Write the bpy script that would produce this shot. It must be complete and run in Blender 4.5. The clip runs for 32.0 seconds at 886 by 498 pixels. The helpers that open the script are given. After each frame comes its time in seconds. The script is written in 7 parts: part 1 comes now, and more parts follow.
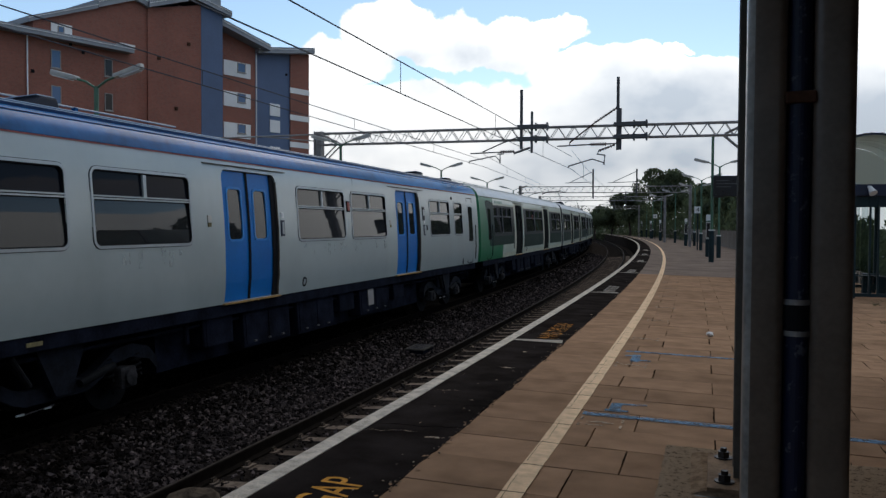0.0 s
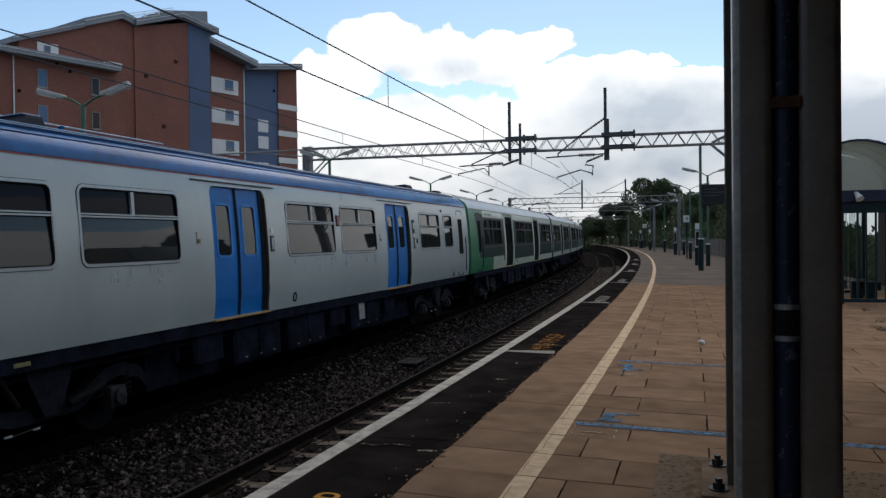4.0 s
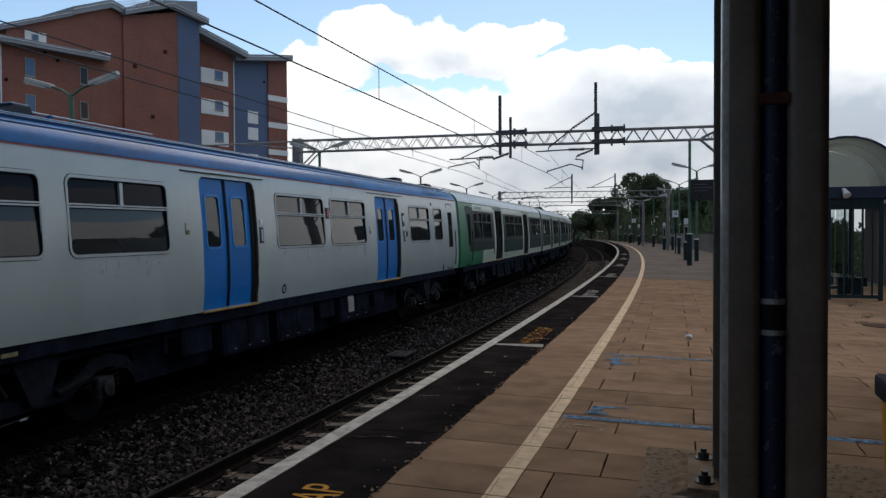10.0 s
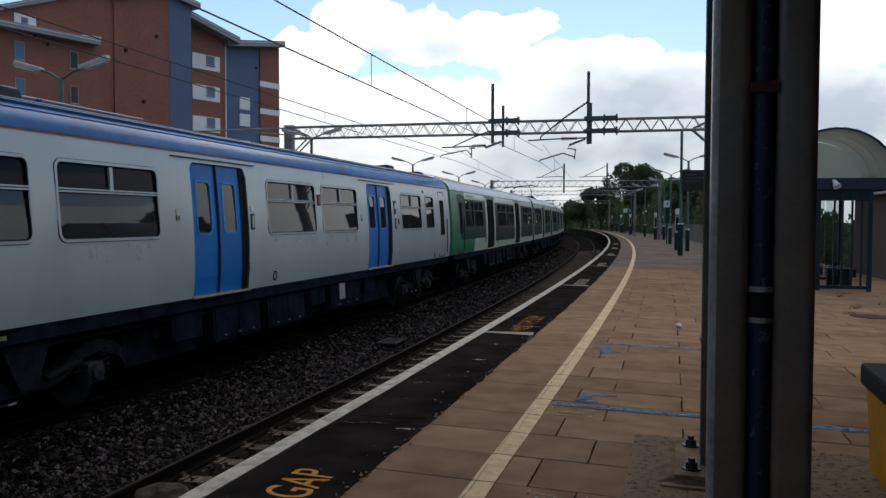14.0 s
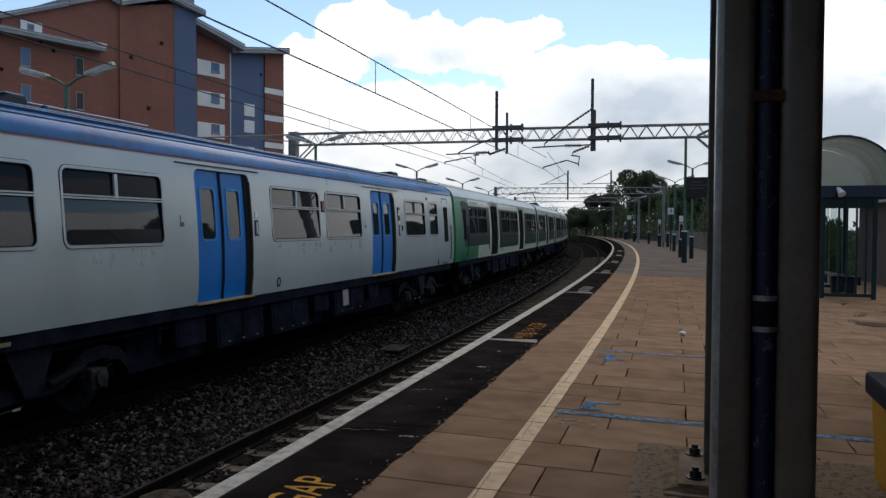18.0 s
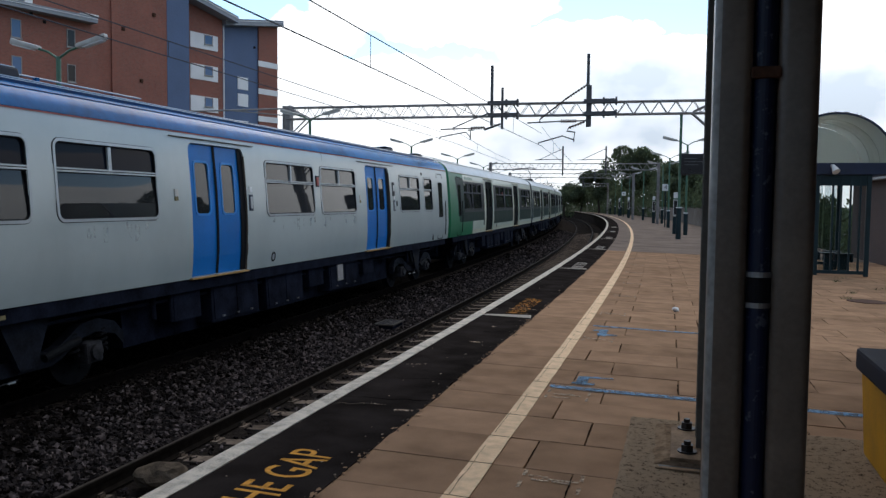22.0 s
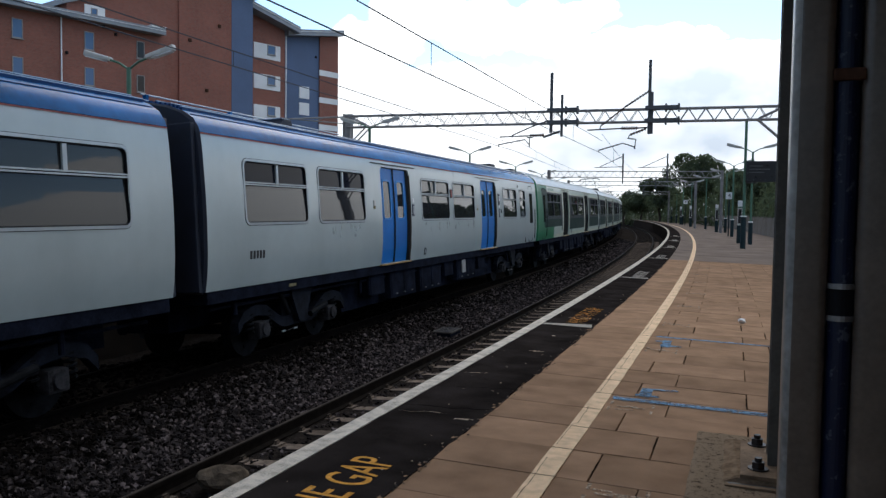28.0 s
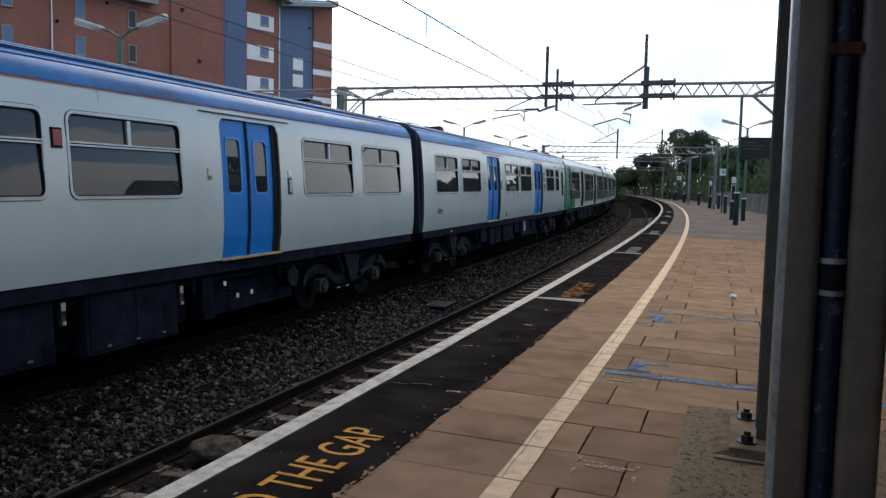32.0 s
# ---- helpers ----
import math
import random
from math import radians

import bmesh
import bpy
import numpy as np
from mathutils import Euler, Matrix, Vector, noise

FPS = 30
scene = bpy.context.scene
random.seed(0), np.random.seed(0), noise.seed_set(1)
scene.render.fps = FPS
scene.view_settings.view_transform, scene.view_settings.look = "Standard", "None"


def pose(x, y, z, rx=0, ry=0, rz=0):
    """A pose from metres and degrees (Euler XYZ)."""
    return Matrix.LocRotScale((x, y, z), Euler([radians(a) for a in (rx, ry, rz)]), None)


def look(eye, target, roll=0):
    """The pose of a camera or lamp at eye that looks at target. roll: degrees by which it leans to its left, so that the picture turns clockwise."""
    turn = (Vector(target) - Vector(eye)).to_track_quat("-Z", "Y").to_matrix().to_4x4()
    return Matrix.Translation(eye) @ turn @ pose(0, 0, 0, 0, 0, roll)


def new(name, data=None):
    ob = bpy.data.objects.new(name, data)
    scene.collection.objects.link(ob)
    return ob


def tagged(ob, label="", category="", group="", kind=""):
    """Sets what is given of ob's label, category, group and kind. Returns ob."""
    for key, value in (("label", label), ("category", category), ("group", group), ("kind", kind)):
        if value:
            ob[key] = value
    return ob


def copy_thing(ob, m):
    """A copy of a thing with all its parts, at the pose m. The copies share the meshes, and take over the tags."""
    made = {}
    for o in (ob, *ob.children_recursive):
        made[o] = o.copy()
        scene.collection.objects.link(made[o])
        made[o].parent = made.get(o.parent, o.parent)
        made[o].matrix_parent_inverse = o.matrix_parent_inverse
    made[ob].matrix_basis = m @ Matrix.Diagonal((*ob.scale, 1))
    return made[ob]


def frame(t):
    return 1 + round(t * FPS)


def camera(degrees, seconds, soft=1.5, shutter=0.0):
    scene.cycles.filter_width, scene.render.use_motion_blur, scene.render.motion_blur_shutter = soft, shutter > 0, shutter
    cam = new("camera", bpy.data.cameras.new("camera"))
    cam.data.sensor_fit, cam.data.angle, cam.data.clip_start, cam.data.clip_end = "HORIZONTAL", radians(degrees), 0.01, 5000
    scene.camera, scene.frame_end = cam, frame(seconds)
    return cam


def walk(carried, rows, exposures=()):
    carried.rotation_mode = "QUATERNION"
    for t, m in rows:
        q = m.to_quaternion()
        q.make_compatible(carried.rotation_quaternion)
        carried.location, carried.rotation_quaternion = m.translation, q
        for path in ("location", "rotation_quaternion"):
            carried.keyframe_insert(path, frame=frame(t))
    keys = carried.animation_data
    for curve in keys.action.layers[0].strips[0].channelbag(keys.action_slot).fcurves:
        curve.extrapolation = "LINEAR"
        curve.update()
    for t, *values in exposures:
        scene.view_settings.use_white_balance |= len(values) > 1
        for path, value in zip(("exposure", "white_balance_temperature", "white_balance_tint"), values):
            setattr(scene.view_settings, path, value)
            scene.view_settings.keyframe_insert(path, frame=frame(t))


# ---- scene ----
cam = camera(57.73, 32.0, soft=1.4)

# seconds, eye (m), turn, tilt and lean (degrees)
PATH = [
    (0, 2.606, -0.007, 1.561, 18.662, -1.737, 0.287),
    (0.5, 2.616, -0.008, 1.560, 18.612, -1.488, 0.146),
    (1, 2.610, -0.002, 1.557, 18.483, -1.293, -0.011),
    (1.5, 2.611, -0.003, 1.558, 18.328, -1.093, -0.205),
    (2, 2.615, -0.005, 1.557, 18.253, -0.950, -0.392),
    (2.5, 2.612, 0.001, 1.555, 18.193, -0.834, -0.600),
    (3, 2.608, 0.005, 1.555, 18.131, -0.800, -0.747),
    (3.5, 2.609, 0.007, 1.551, 18.069, -0.761, -0.745),
    (5.5, 2.602, 0.001, 1.553, 17.755, -1.107, -0.526),
    (6, 2.601, 0.010, 1.554, 17.647, -1.167, -0.643),
    (6.5, 2.596, 0.007, 1.555, 17.645, -1.188, -0.534),
    (7, 2.597, 0.006, 1.557, 17.560, -1.222, -0.432),
    (7.5, 2.608, 0.001, 1.553, 17.565, -1.070, -0.406),
    (8, 2.609, 0.005, 1.550, 17.514, -0.936, -0.399),
    (8.5, 2.605, 0.001, 1.559, 17.433, -0.918, -0.490),
    (9, 2.604, -0.006, 1.546, 17.405, -0.982, -0.423),
    (9.5, 2.610, -0.009, 1.555, 17.340, -1.143, -0.368),
    (10, 2.609, -0.005, 1.549, 17.248, -1.287, -0.252),
    (10.5, 2.608, 0.012, 1.558, 17.024, -1.392, -0.103),
    (11, 2.618, -0.008, 1.550, 16.983, -1.391, -0.159),
    (11.5, 2.611, 0.003, 1.546, 16.906, -1.563, -0.194),
    (12, 2.602, 0.005, 1.545, 16.837, -1.838, -0.133),
    (12.5, 2.606, 0.007, 1.544, 16.893, -1.957, -0.110),
    (13, 2.612, -0.006, 1.548, 16.865, -1.982, -0.038),
    (13.5, 2.617, -0.008, 1.538, 16.711, -1.939, 0.083),
    (14, 2.617, -0.007, 1.538, 16.660, -2.111, 0.206),
    (14.5, 2.627, -0.019, 1.541, 16.776, -2.254, 0.194),
    (16.5, 2.623, -0.015, 1.541, 17.073, -1.998, 0.254),
    (17, 2.615, -0.009, 1.541, 17.033, -1.877, 0.291),
    (17.5, 2.614, -0.008, 1.544, 16.979, -1.720, 0.344),
    (18, 2.618, -0.008, 1.544, 16.926, -1.646, 0.338),
    (18.5, 2.616, -0.008, 1.543, 16.879, -1.524, 0.347),
    (19, 2.601, -0.000, 1.541, 16.864, -1.193, -0.196),
    (19.5, 2.605, -0.002, 1.542, 16.838, -1.062, -0.725),
    (20, 2.603, -0.001, 1.543, 16.821, -1.297, -0.275),
    (20.5, 2.605, 0.000, 1.537, 16.851, -1.380, -0.086),
    (21, 2.613, -0.008, 1.536, 16.740, -2.960, 0.178),
    (21.5, 2.613, -0.005, 1.544, 16.542, -3.198, 0.394),
    (22, 2.613, -0.017, 1.544, 16.505, -3.394, 0.611),
    (22.5, 2.614, -0.003, 1.540, 16.440, -3.610, 0.676),
    (23, 2.611, -0.009, 1.545, 16.388, -3.837, 0.643),
    (23.5, 2.609, 0.003, 1.540, 16.358, -3.821, 0.417),
    (24, 2.613, -0.010, 1.544, 16.329, -3.776, 0.227),
    (24.5, 2.608, -0.005, 1.542, 16.274, -3.672, 0.145),
    (25, 2.617, -0.009, 1.545, 16.123, -3.647, 0.220),
    (25.2, 2.616, -0.005, 1.546, 16.25, -3.60, 0.20),
    (25.3, 2.611, 0.0, 1.547, 17.0, -3.38, 0.12),
    (25.5, 2.600, 0.011, 1.551, 20.118, -3.142, -0.039),
    (27.5, 2.569, 0.026, 1.540, 20.529, -2.785, 0.531),
    (28, 2.568, 0.021, 1.540, 20.588, -2.896, 0.802),
    (28.5, 2.565, 0.026, 1.538, 20.624, -3.049, 0.907),
    (29, 2.561, 0.033, 1.536, 20.620, -3.312, 0.994),
    (29.5, 2.567, 0.029, 1.533, 20.555, -3.797, 1.041),
    (30, 2.564, 0.027, 1.537, 20.469, -4.183, 1.037),
    (30.5, 2.567, 0.026, 1.532, 20.402, -4.346, 0.936),
    (31, 2.558, 0.017, 1.526, 20.306, -4.451, 1.059),
    (31.5, 2.563, 0.022, 1.534, 20.255, -4.696, 1.087),
    (32, 2.565, 0.022, 1.531, 20.083, -4.725, 1.294),
]
walk(cam, [(t, pose(x, y, z, 90 + tilt, 0, turn) @ pose(0, 0, 0, 0, 0, lean)) for t, x, y, z, turn, tilt, lean in PATH],
     exposures=[(0.0, -0.82, 6520, 10), (9.0, -0.87, 6520, 10), (13.0, -0.76, 6480, 10), (18.2, -0.75, 6480, 10), (19.0, -0.89, 6500, 10), (20.0, -0.74, 6480, 10), (20.5, -0.73, 6480, 10), (21.0, -0.39, 6420, 10),
                (22.0, -0.33, 6370, 10), (25.0, -0.40, 6350, 10), (28.0, -0.27, 6350, 10), (32.0, -0.04, 6370, 10)])

# ---- light ----
SUN_EL, SUN_AZ = radians(37), radians(-9)      # ahead of the camera, veiled by cloud


# cloud heads over the deck and greyer patches in it: bearing, height, half width, half height (radians)
CLOUD_HEADS = ((-0.46, 0.200, 0.08, 0.038), (-0.395, 0.236, 0.08, 0.036), (-0.312, 0.218, 0.08, 0.040), (-0.242, 0.215, 0.075, 0.036),
               (-0.185, 0.228, 0.05, 0.020), (-0.145, 0.182, 0.09, 0.030), (-0.084, 0.186, 0.08, 0.026), (-0.006, 0.176, 0.09, 0.030),
               (-0.041, 0.208, 0.02, 0.008), (0.165, 0.210, 0.07, 0.055), (0.10, 0.17, 0.08, 0.03), (-0.62, 0.19, 0.12, 0.03))
CLOUD_GREYS = ((-0.04, 0.140, 0.20, 0.058), (-0.08, 0.085, 0.25, 0.060), (0.18, 0.13, 0.12, 0.07))
CLOUD_FOLDS = ((-0.29, 0.212, 0.06, 0.026), (-0.225, 0.188, 0.07, 0.026), (-0.37, 0.205, 0.05, 0.018))


def build_world():
    world = bpy.data.worlds.new("sky")
    scene.world = world
    world.use_nodes = True
    nt = world.node_tree
    nt.nodes.clear()

    def feed(socket, v):
        if isinstance(v, (int, float, tuple)):
            socket.default_value = v
        else:
            nt.links.new(v, socket)

    def calc(op, *vals):
        n = nt.nodes.new("ShaderNodeMath")
        n.operation = op
        for k, v in enumerate(vals):
            feed(n.inputs[k], v)
        return n.outputs[0]

    def vec(op, *vals):
        n = nt.nodes.new("ShaderNodeVectorMath")
        n.operation = op
        for k, v in enumerate(vals):
            feed(n.inputs[k], v)
        return n

    def ease(v, a, b, lo, hi):
        n = nt.nodes.new("ShaderNodeMapRange")
        n.interpolation_type = "SMOOTHSTEP"
        feed(n.inputs["Value"], v)
        n.inputs["From Min"].default_value, n.inputs["From Max"].default_value = a, b
        n.inputs["To Min"].default_value, n.inputs["To Max"].default_value = lo, hi
        return n.outputs["Result"]

    def puffs(v, scale, detail, rough=0.55):
        n = nt.nodes.new("ShaderNodeTexNoise")
        n.inputs["Scale"].default_value, n.inputs["Detail"].default_value, n.inputs["Roughness"].default_value = scale, detail, rough
        nt.links.new(v, n.inputs["Vector"])
        return n

    def heads(v, items, inner):
        top = 0.0
        for az, el, ra, re in items:
            d = vec("MULTIPLY", vec("SUBTRACT", v, (az, el, 0.0)).outputs[0], (1 / ra, 1 / re, 0.0)).outputs[0]
            top = calc("MAXIMUM", top, ease(vec("LENGTH", d).outputs["Value"], inner, 1.25, 1.0, 0.0))
        return top

    sky = nt.nodes.new("ShaderNodeTexSky")
    sky.sky_type, sky.sun_disc, sky.sun_elevation, sky.sun_rotation = "NISHITA", False, SUN_EL, SUN_AZ
    sky.air_density, sky.dust_density = 1.0, 0.1
    co, sep = nt.nodes.new("ShaderNodeTexCoord"), nt.nodes.new("ShaderNodeSeparateXYZ")
    way = co.outputs["Generated"]
    nt.links.new(way, sep.inputs[0])
    X, Y, Z = sep.outputs
    place = nt.nodes.new("ShaderNodeCombineXYZ")
    nt.links.new(calc("ARCTAN2", X, Y), place.inputs[0])
    nt.links.new(calc("ARCSINE", Z), place.inputs[1])
    # billows push the outlines about at two sizes
    near_a, near_b = puffs(way, 16.0, 6), puffs(way, 5.0, 4)
    push = vec("ADD", vec("MULTIPLY", vec("SUBTRACT", near_a.outputs["Color"], (0.5, 0.5, 0.5)).outputs[0], (0.05, 0.05, 0.0)).outputs[0],
               vec("MULTIPLY", vec("SUBTRACT", near_b.outputs["Color"], (0.5, 0.5, 0.5)).outputs[0], (0.07, 0.035, 0.0)).outputs[0]).outputs[0]
    bent = vec("ADD", place.outputs[0], push).outputs[0]
    bent_sep = nt.nodes.new("ShaderNodeSeparateXYZ")
    nt.links.new(bent, bent_sep.inputs[0])
    height = bent_sep.outputs[1]
    # overhead the layer lies on a plane: the direction divided by its height
    flat = nt.nodes.new("ShaderNodeCombineXYZ")
    for k in range(3):
        nt.links.new(calc("ADD", Z, 0.34), flat.inputs[k])
    plane = vec("ADD", vec("DIVIDE", way, flat.outputs[0]).outputs[0], CLOUD_SHIFT).outputs[0]
    noise_a, noise_b = puffs(plane, 2.2, 9), puffs(plane, 2.6, 7)
    deck_cover = ease(height, 0.150, 0.195, 1.0, 0.0)
    overhead = ease(height, 0.32, 0.46, 0.0, 0.50)
    mass = calc("MAXIMUM", calc("MAXIMUM", deck_cover, overhead), heads(bent, CLOUD_HEADS, 0.45))
    cover = ease(calc("ADD", mass, calc("MULTIPLY", calc("SUBTRACT", noise_a.outputs["Fac"], 0.5), 0.8)), 0.40, 0.56, 0.0, 1.0)
    fold = calc("MULTIPLY", calc("SUBTRACT", 0.52, near_a.outputs["Fac"]), 1.1)
    broad = calc("MULTIPLY", calc("SUBTRACT", 0.50, noise_b.outputs["Fac"]), 1.2)
    grey = calc("ADD", calc("MULTIPLY", calc("MAXIMUM", heads(bent, CLOUD_GREYS, 0.1), calc("MULTIPLY", heads(bent, CLOUD_FOLDS, 0.1), 0.45)), 0.86), calc("ADD", fold, broad))
    tone = nt.nodes.new("ShaderNodeValToRGB")
    tone.color_ramp.elements[0].position, tone.color_ramp.elements[0].color = 0.0, (1.05, 1.07, 1.08, 1)
    tone.color_ramp.elements[1].position, tone.color_ramp.elements[1].color = 0.95, (0.525, 0.595, 0.68, 1)
    nt.links.new(grey, tone.inputs["Fac"])
    # clouds are brighter towards the veiled sun, thicker and greyer low over the horizon
    toward = vec("DOT_PRODUCT", way, (math.sin(SUN_AZ) * math.cos(SUN_EL), math.cos(SUN_AZ) * math.cos(SUN_EL), math.sin(SUN_EL))).outputs["Value"]
    near_sun = ease(toward, -0.35, 0.85, CLOUD_LIGHT * 0.22, CLOUD_LIGHT * 1.08)
    bright = vec("SCALE", tone.outputs["Color"])
    nt.links.new(calc("MULTIPLY", near_sun, ease(Z, 0.03, 0.2, 0.74, 1.0)), bright.inputs["Scale"])
    mix = nt.nodes.new("ShaderNodeMix")
    mix.data_type = "RGBA"
    nt.links.new(cover, mix.inputs["Factor"])
    nt.links.new(vec("MULTIPLY", sky.outputs["Color"], CLEAR_SKY).outputs[0], mix.inputs["A"])
    nt.links.new(bright.outputs[0], mix.inputs["B"])
    out, bg = nt.nodes.new("ShaderNodeOutputWorld"), nt.nodes.new("ShaderNodeBackground")
    nt.links.new(mix.outputs["Result"], bg.inputs["Color"])
    bg.inputs["Strength"].default_value = SKY_STRENGTH
    nt.links.new(bg.outputs[0], out.inputs["Surface"])


SKY_STRENGTH, CLOUD_LIGHT, CLOUD_SHIFT = 0.15, 12.5, (1.3, 0.4, 0.0)
CLEAR_SKY = (1.45, 1.5, 1.5)      # thin veil over the blue
build_world()
sun_data = bpy.data.lights.new("sun", "SUN")
sun_data.energy, sun_data.angle, sun_data.color = 0.5, radians(25), (1.0, 0.96, 0.9)
sun = new("sun", sun_data)
sun.matrix_world = look((0, 0, 50), (-math.sin(SUN_AZ) * math.cos(SUN_EL) * 10, -math.cos(SUN_AZ) * math.cos(SUN_EL) * 10, 50 - math.sin(SUN_EL) * 10))

# ---- materials ----
def material(name, color, rough=0.7, metal=0.0, vary=0.25, scale=4.0, fine=60.0, bump=0.3, depth=0.002, tint=None,
             piece=0.0, streak=(1, 1, 1), spec=0.5, coat=0.0, ends=(0.52, 0.92), speck=0.45, skew=1.0, most=None):
    """A painted, stone or metal surface: broad stains, fine grain, fine relief and, for loose pieces, a tone of each one's own."""
    m = bpy.data.materials.new(name)
    m.use_nodes = True
    nt = m.node_tree
    b = nt.nodes["Principled BSDF"]
    co = nt.nodes.new("ShaderNodeTexCoord")
    mp = nt.nodes.new("ShaderNodeMapping")
    mp.inputs["Scale"].default_value = streak
    spot = co.outputs["Object"]
    if piece:
        own, far, away = nt.nodes.new("ShaderNodeObjectInfo"), nt.nodes.new("ShaderNodeVectorMath"), nt.nodes.new("ShaderNodeVectorMath")
        far.operation, away.operation = "SCALE", "ADD"
        far.inputs[0].default_value = (37.0, 53.0, 0.0)
        nt.links.new(own.outputs["Random"], far.inputs["Scale"])
        nt.links.new(spot, away.inputs[0])
        nt.links.new(far.outputs[0], away.inputs[1])
        spot = away.outputs[0]
    nt.links.new(spot, mp.inputs["Vector"])
    broad, grain = nt.nodes.new("ShaderNodeTexNoise"), nt.nodes.new("ShaderNodeTexNoise")
    broad.inputs["Scale"].default_value, broad.inputs["Detail"].default_value = scale, 6
    grain.inputs["Scale"].default_value, grain.inputs["Detail"].default_value = fine, 4
    nt.links.new(mp.outputs[0], broad.inputs["Vector"])
    nt.links.new(spot, grain.inputs["Vector"])
    add = nt.nodes.new("ShaderNodeMath")
    add.operation = "MULTIPLY_ADD"
    add.inputs[1].default_value = speck
    nt.links.new(grain.outputs["Fac"], add.inputs[0])
    nt.links.new(broad.outputs["Fac"], add.inputs[2])
    ramp = nt.nodes.new("ShaderNodeValToRGB")
    dark = [c * (1 - vary) for c in color]
    light = [min(1, c * (1 + vary)) for c in (tint or color)]
    ramp.color_ramp.elements[0].position, ramp.color_ramp.elements[0].color = ends[0], (*dark, 1)
    ramp.color_ramp.elements[1].position, ramp.color_ramp.elements[1].color = ends[1], (*light, 1)
    nt.links.new(add.outputs[0], ramp.inputs["Fac"])
    col = ramp.outputs["Color"]
    if piece:
        info = nt.nodes.new("ShaderNodeObjectInfo")
        geo = nt.nodes.new("ShaderNodeNewGeometry")
        both = nt.nodes.new("ShaderNodeMath")
        both.operation = "ADD"
        nt.links.new(info.outputs["Random"], both.inputs[0])
        nt.links.new(geo.outputs["Random Per Island"], both.inputs[1])
        wrap = nt.nodes.new("ShaderNodeMath")
        wrap.operation = "FRACT"
        nt.links.new(both.outputs[0], wrap.inputs[0])
        if skew != 1.0:
            bend = nt.nodes.new("ShaderNodeMath")
            bend.operation = "POWER"
            bend.inputs[1].default_value = skew
            nt.links.new(wrap.outputs[0], bend.inputs[0])
            wrap = bend
        rng = nt.nodes.new("ShaderNodeMapRange")
        rng.inputs["To Min"].default_value, rng.inputs["To Max"].default_value = 1 - piece, most or 1 + piece
        nt.links.new(wrap.outputs[0], rng.inputs["Value"])
        sc = nt.nodes.new("ShaderNodeVectorMath")
        sc.operation = "SCALE"
        nt.links.new(col, sc.inputs[0])
        nt.links.new(rng.outputs["Result"], sc.inputs["Scale"])
        col = sc.outputs[0]
    nt.links.new(col, b.inputs["Base Color"])
    rr = nt.nodes.new("ShaderNodeMapRange")
    rr.inputs["To Min"].default_value, rr.inputs["To Max"].default_value = max(0.02, rough - 0.1), min(1, rough + 0.1)
    nt.links.new(broad.outputs["Fac"], rr.inputs["Value"])
    nt.links.new(rr.outputs["Result"], b.inputs["Roughness"])
    b.inputs["Metallic"].default_value = metal
    b.inputs["Specular IOR Level"].default_value = spec
    b.inputs["Coat Weight"].default_value = coat
    b.inputs["Coat Roughness"].default_value = 0.12
    if bump:
        bp = nt.nodes.new("ShaderNodeBump")
        bp.inputs["Strength"].default_value, bp.inputs["Distance"].default_value = bump, depth
        nt.links.new(grain.outputs["Fac"], bp.inputs["Height"])
        nt.links.new(bp.outputs[0], b.inputs["Normal"])
    return m


def brick_wall_material(name, color, mortar):
    """Brickwork too far off to part: courses of 75 mm."""
    m = material(name, color, 0.85, vary=0.2, scale=0.5, fine=8)
    nt = m.node_tree
    b = nt.nodes["Principled BSDF"]
    co = nt.nodes.new("ShaderNodeTexCoord")
    sep, along, mp = nt.nodes.new("ShaderNodeSeparateXYZ"), nt.nodes.new("ShaderNodeMath"), nt.nodes.new("ShaderNodeCombineXYZ")
    nt.links.new(co.outputs["Object"], sep.inputs[0])
    nt.links.new(sep.outputs["X"], along.inputs[0])
    nt.links.new(sep.outputs["Y"], along.inputs[1])
    nt.links.new(along.outputs[0], mp.inputs["X"])
    nt.links.new(sep.outputs["Z"], mp.inputs["Y"])
    br = nt.nodes.new("ShaderNodeTexBrick")
    br.inputs["Scale"].default_value = 1.0
    br.inputs["Brick Width"].default_value, br.inputs["Row Height"].default_value, br.inputs["Mortar Size"].default_value = 0.225 / 1.3, 0.075 / 1.3, 0.006
    br.inputs["Mortar"].default_value = (*mortar, 1)
    old = b.inputs["Base Color"].links[0].from_socket
    nt.links.new(mp.outputs[0], br.inputs["Vector"])
    nt.links.new(old, br.inputs["Color1"])
    dk = nt.nodes.new("ShaderNodeVectorMath")
    dk.operation = "SCALE"
    dk.inputs["Scale"].default_value = 0.8
    nt.links.new(old, dk.inputs[0])
    nt.links.new(dk.outputs[0], br.inputs["Color2"])
    nt.links.new(br.outputs["Color"], b.inputs["Base Color"])
    return m


def glass_material(name, tint, clear):
    m = bpy.data.materials.new(name)
    m.use_nodes = True
    b = m.node_tree.nodes["Principled BSDF"]
    b.inputs["Base Color"].default_value = (*tint, 1)
    b.inputs["Roughness"].default_value = 0.02
    b.inputs["IOR"].default_value = 1.5
    b.inputs["Transmission Weight"].default_value = clear
    b.inputs["Specular IOR Level"].default_value = 0.32
    return m


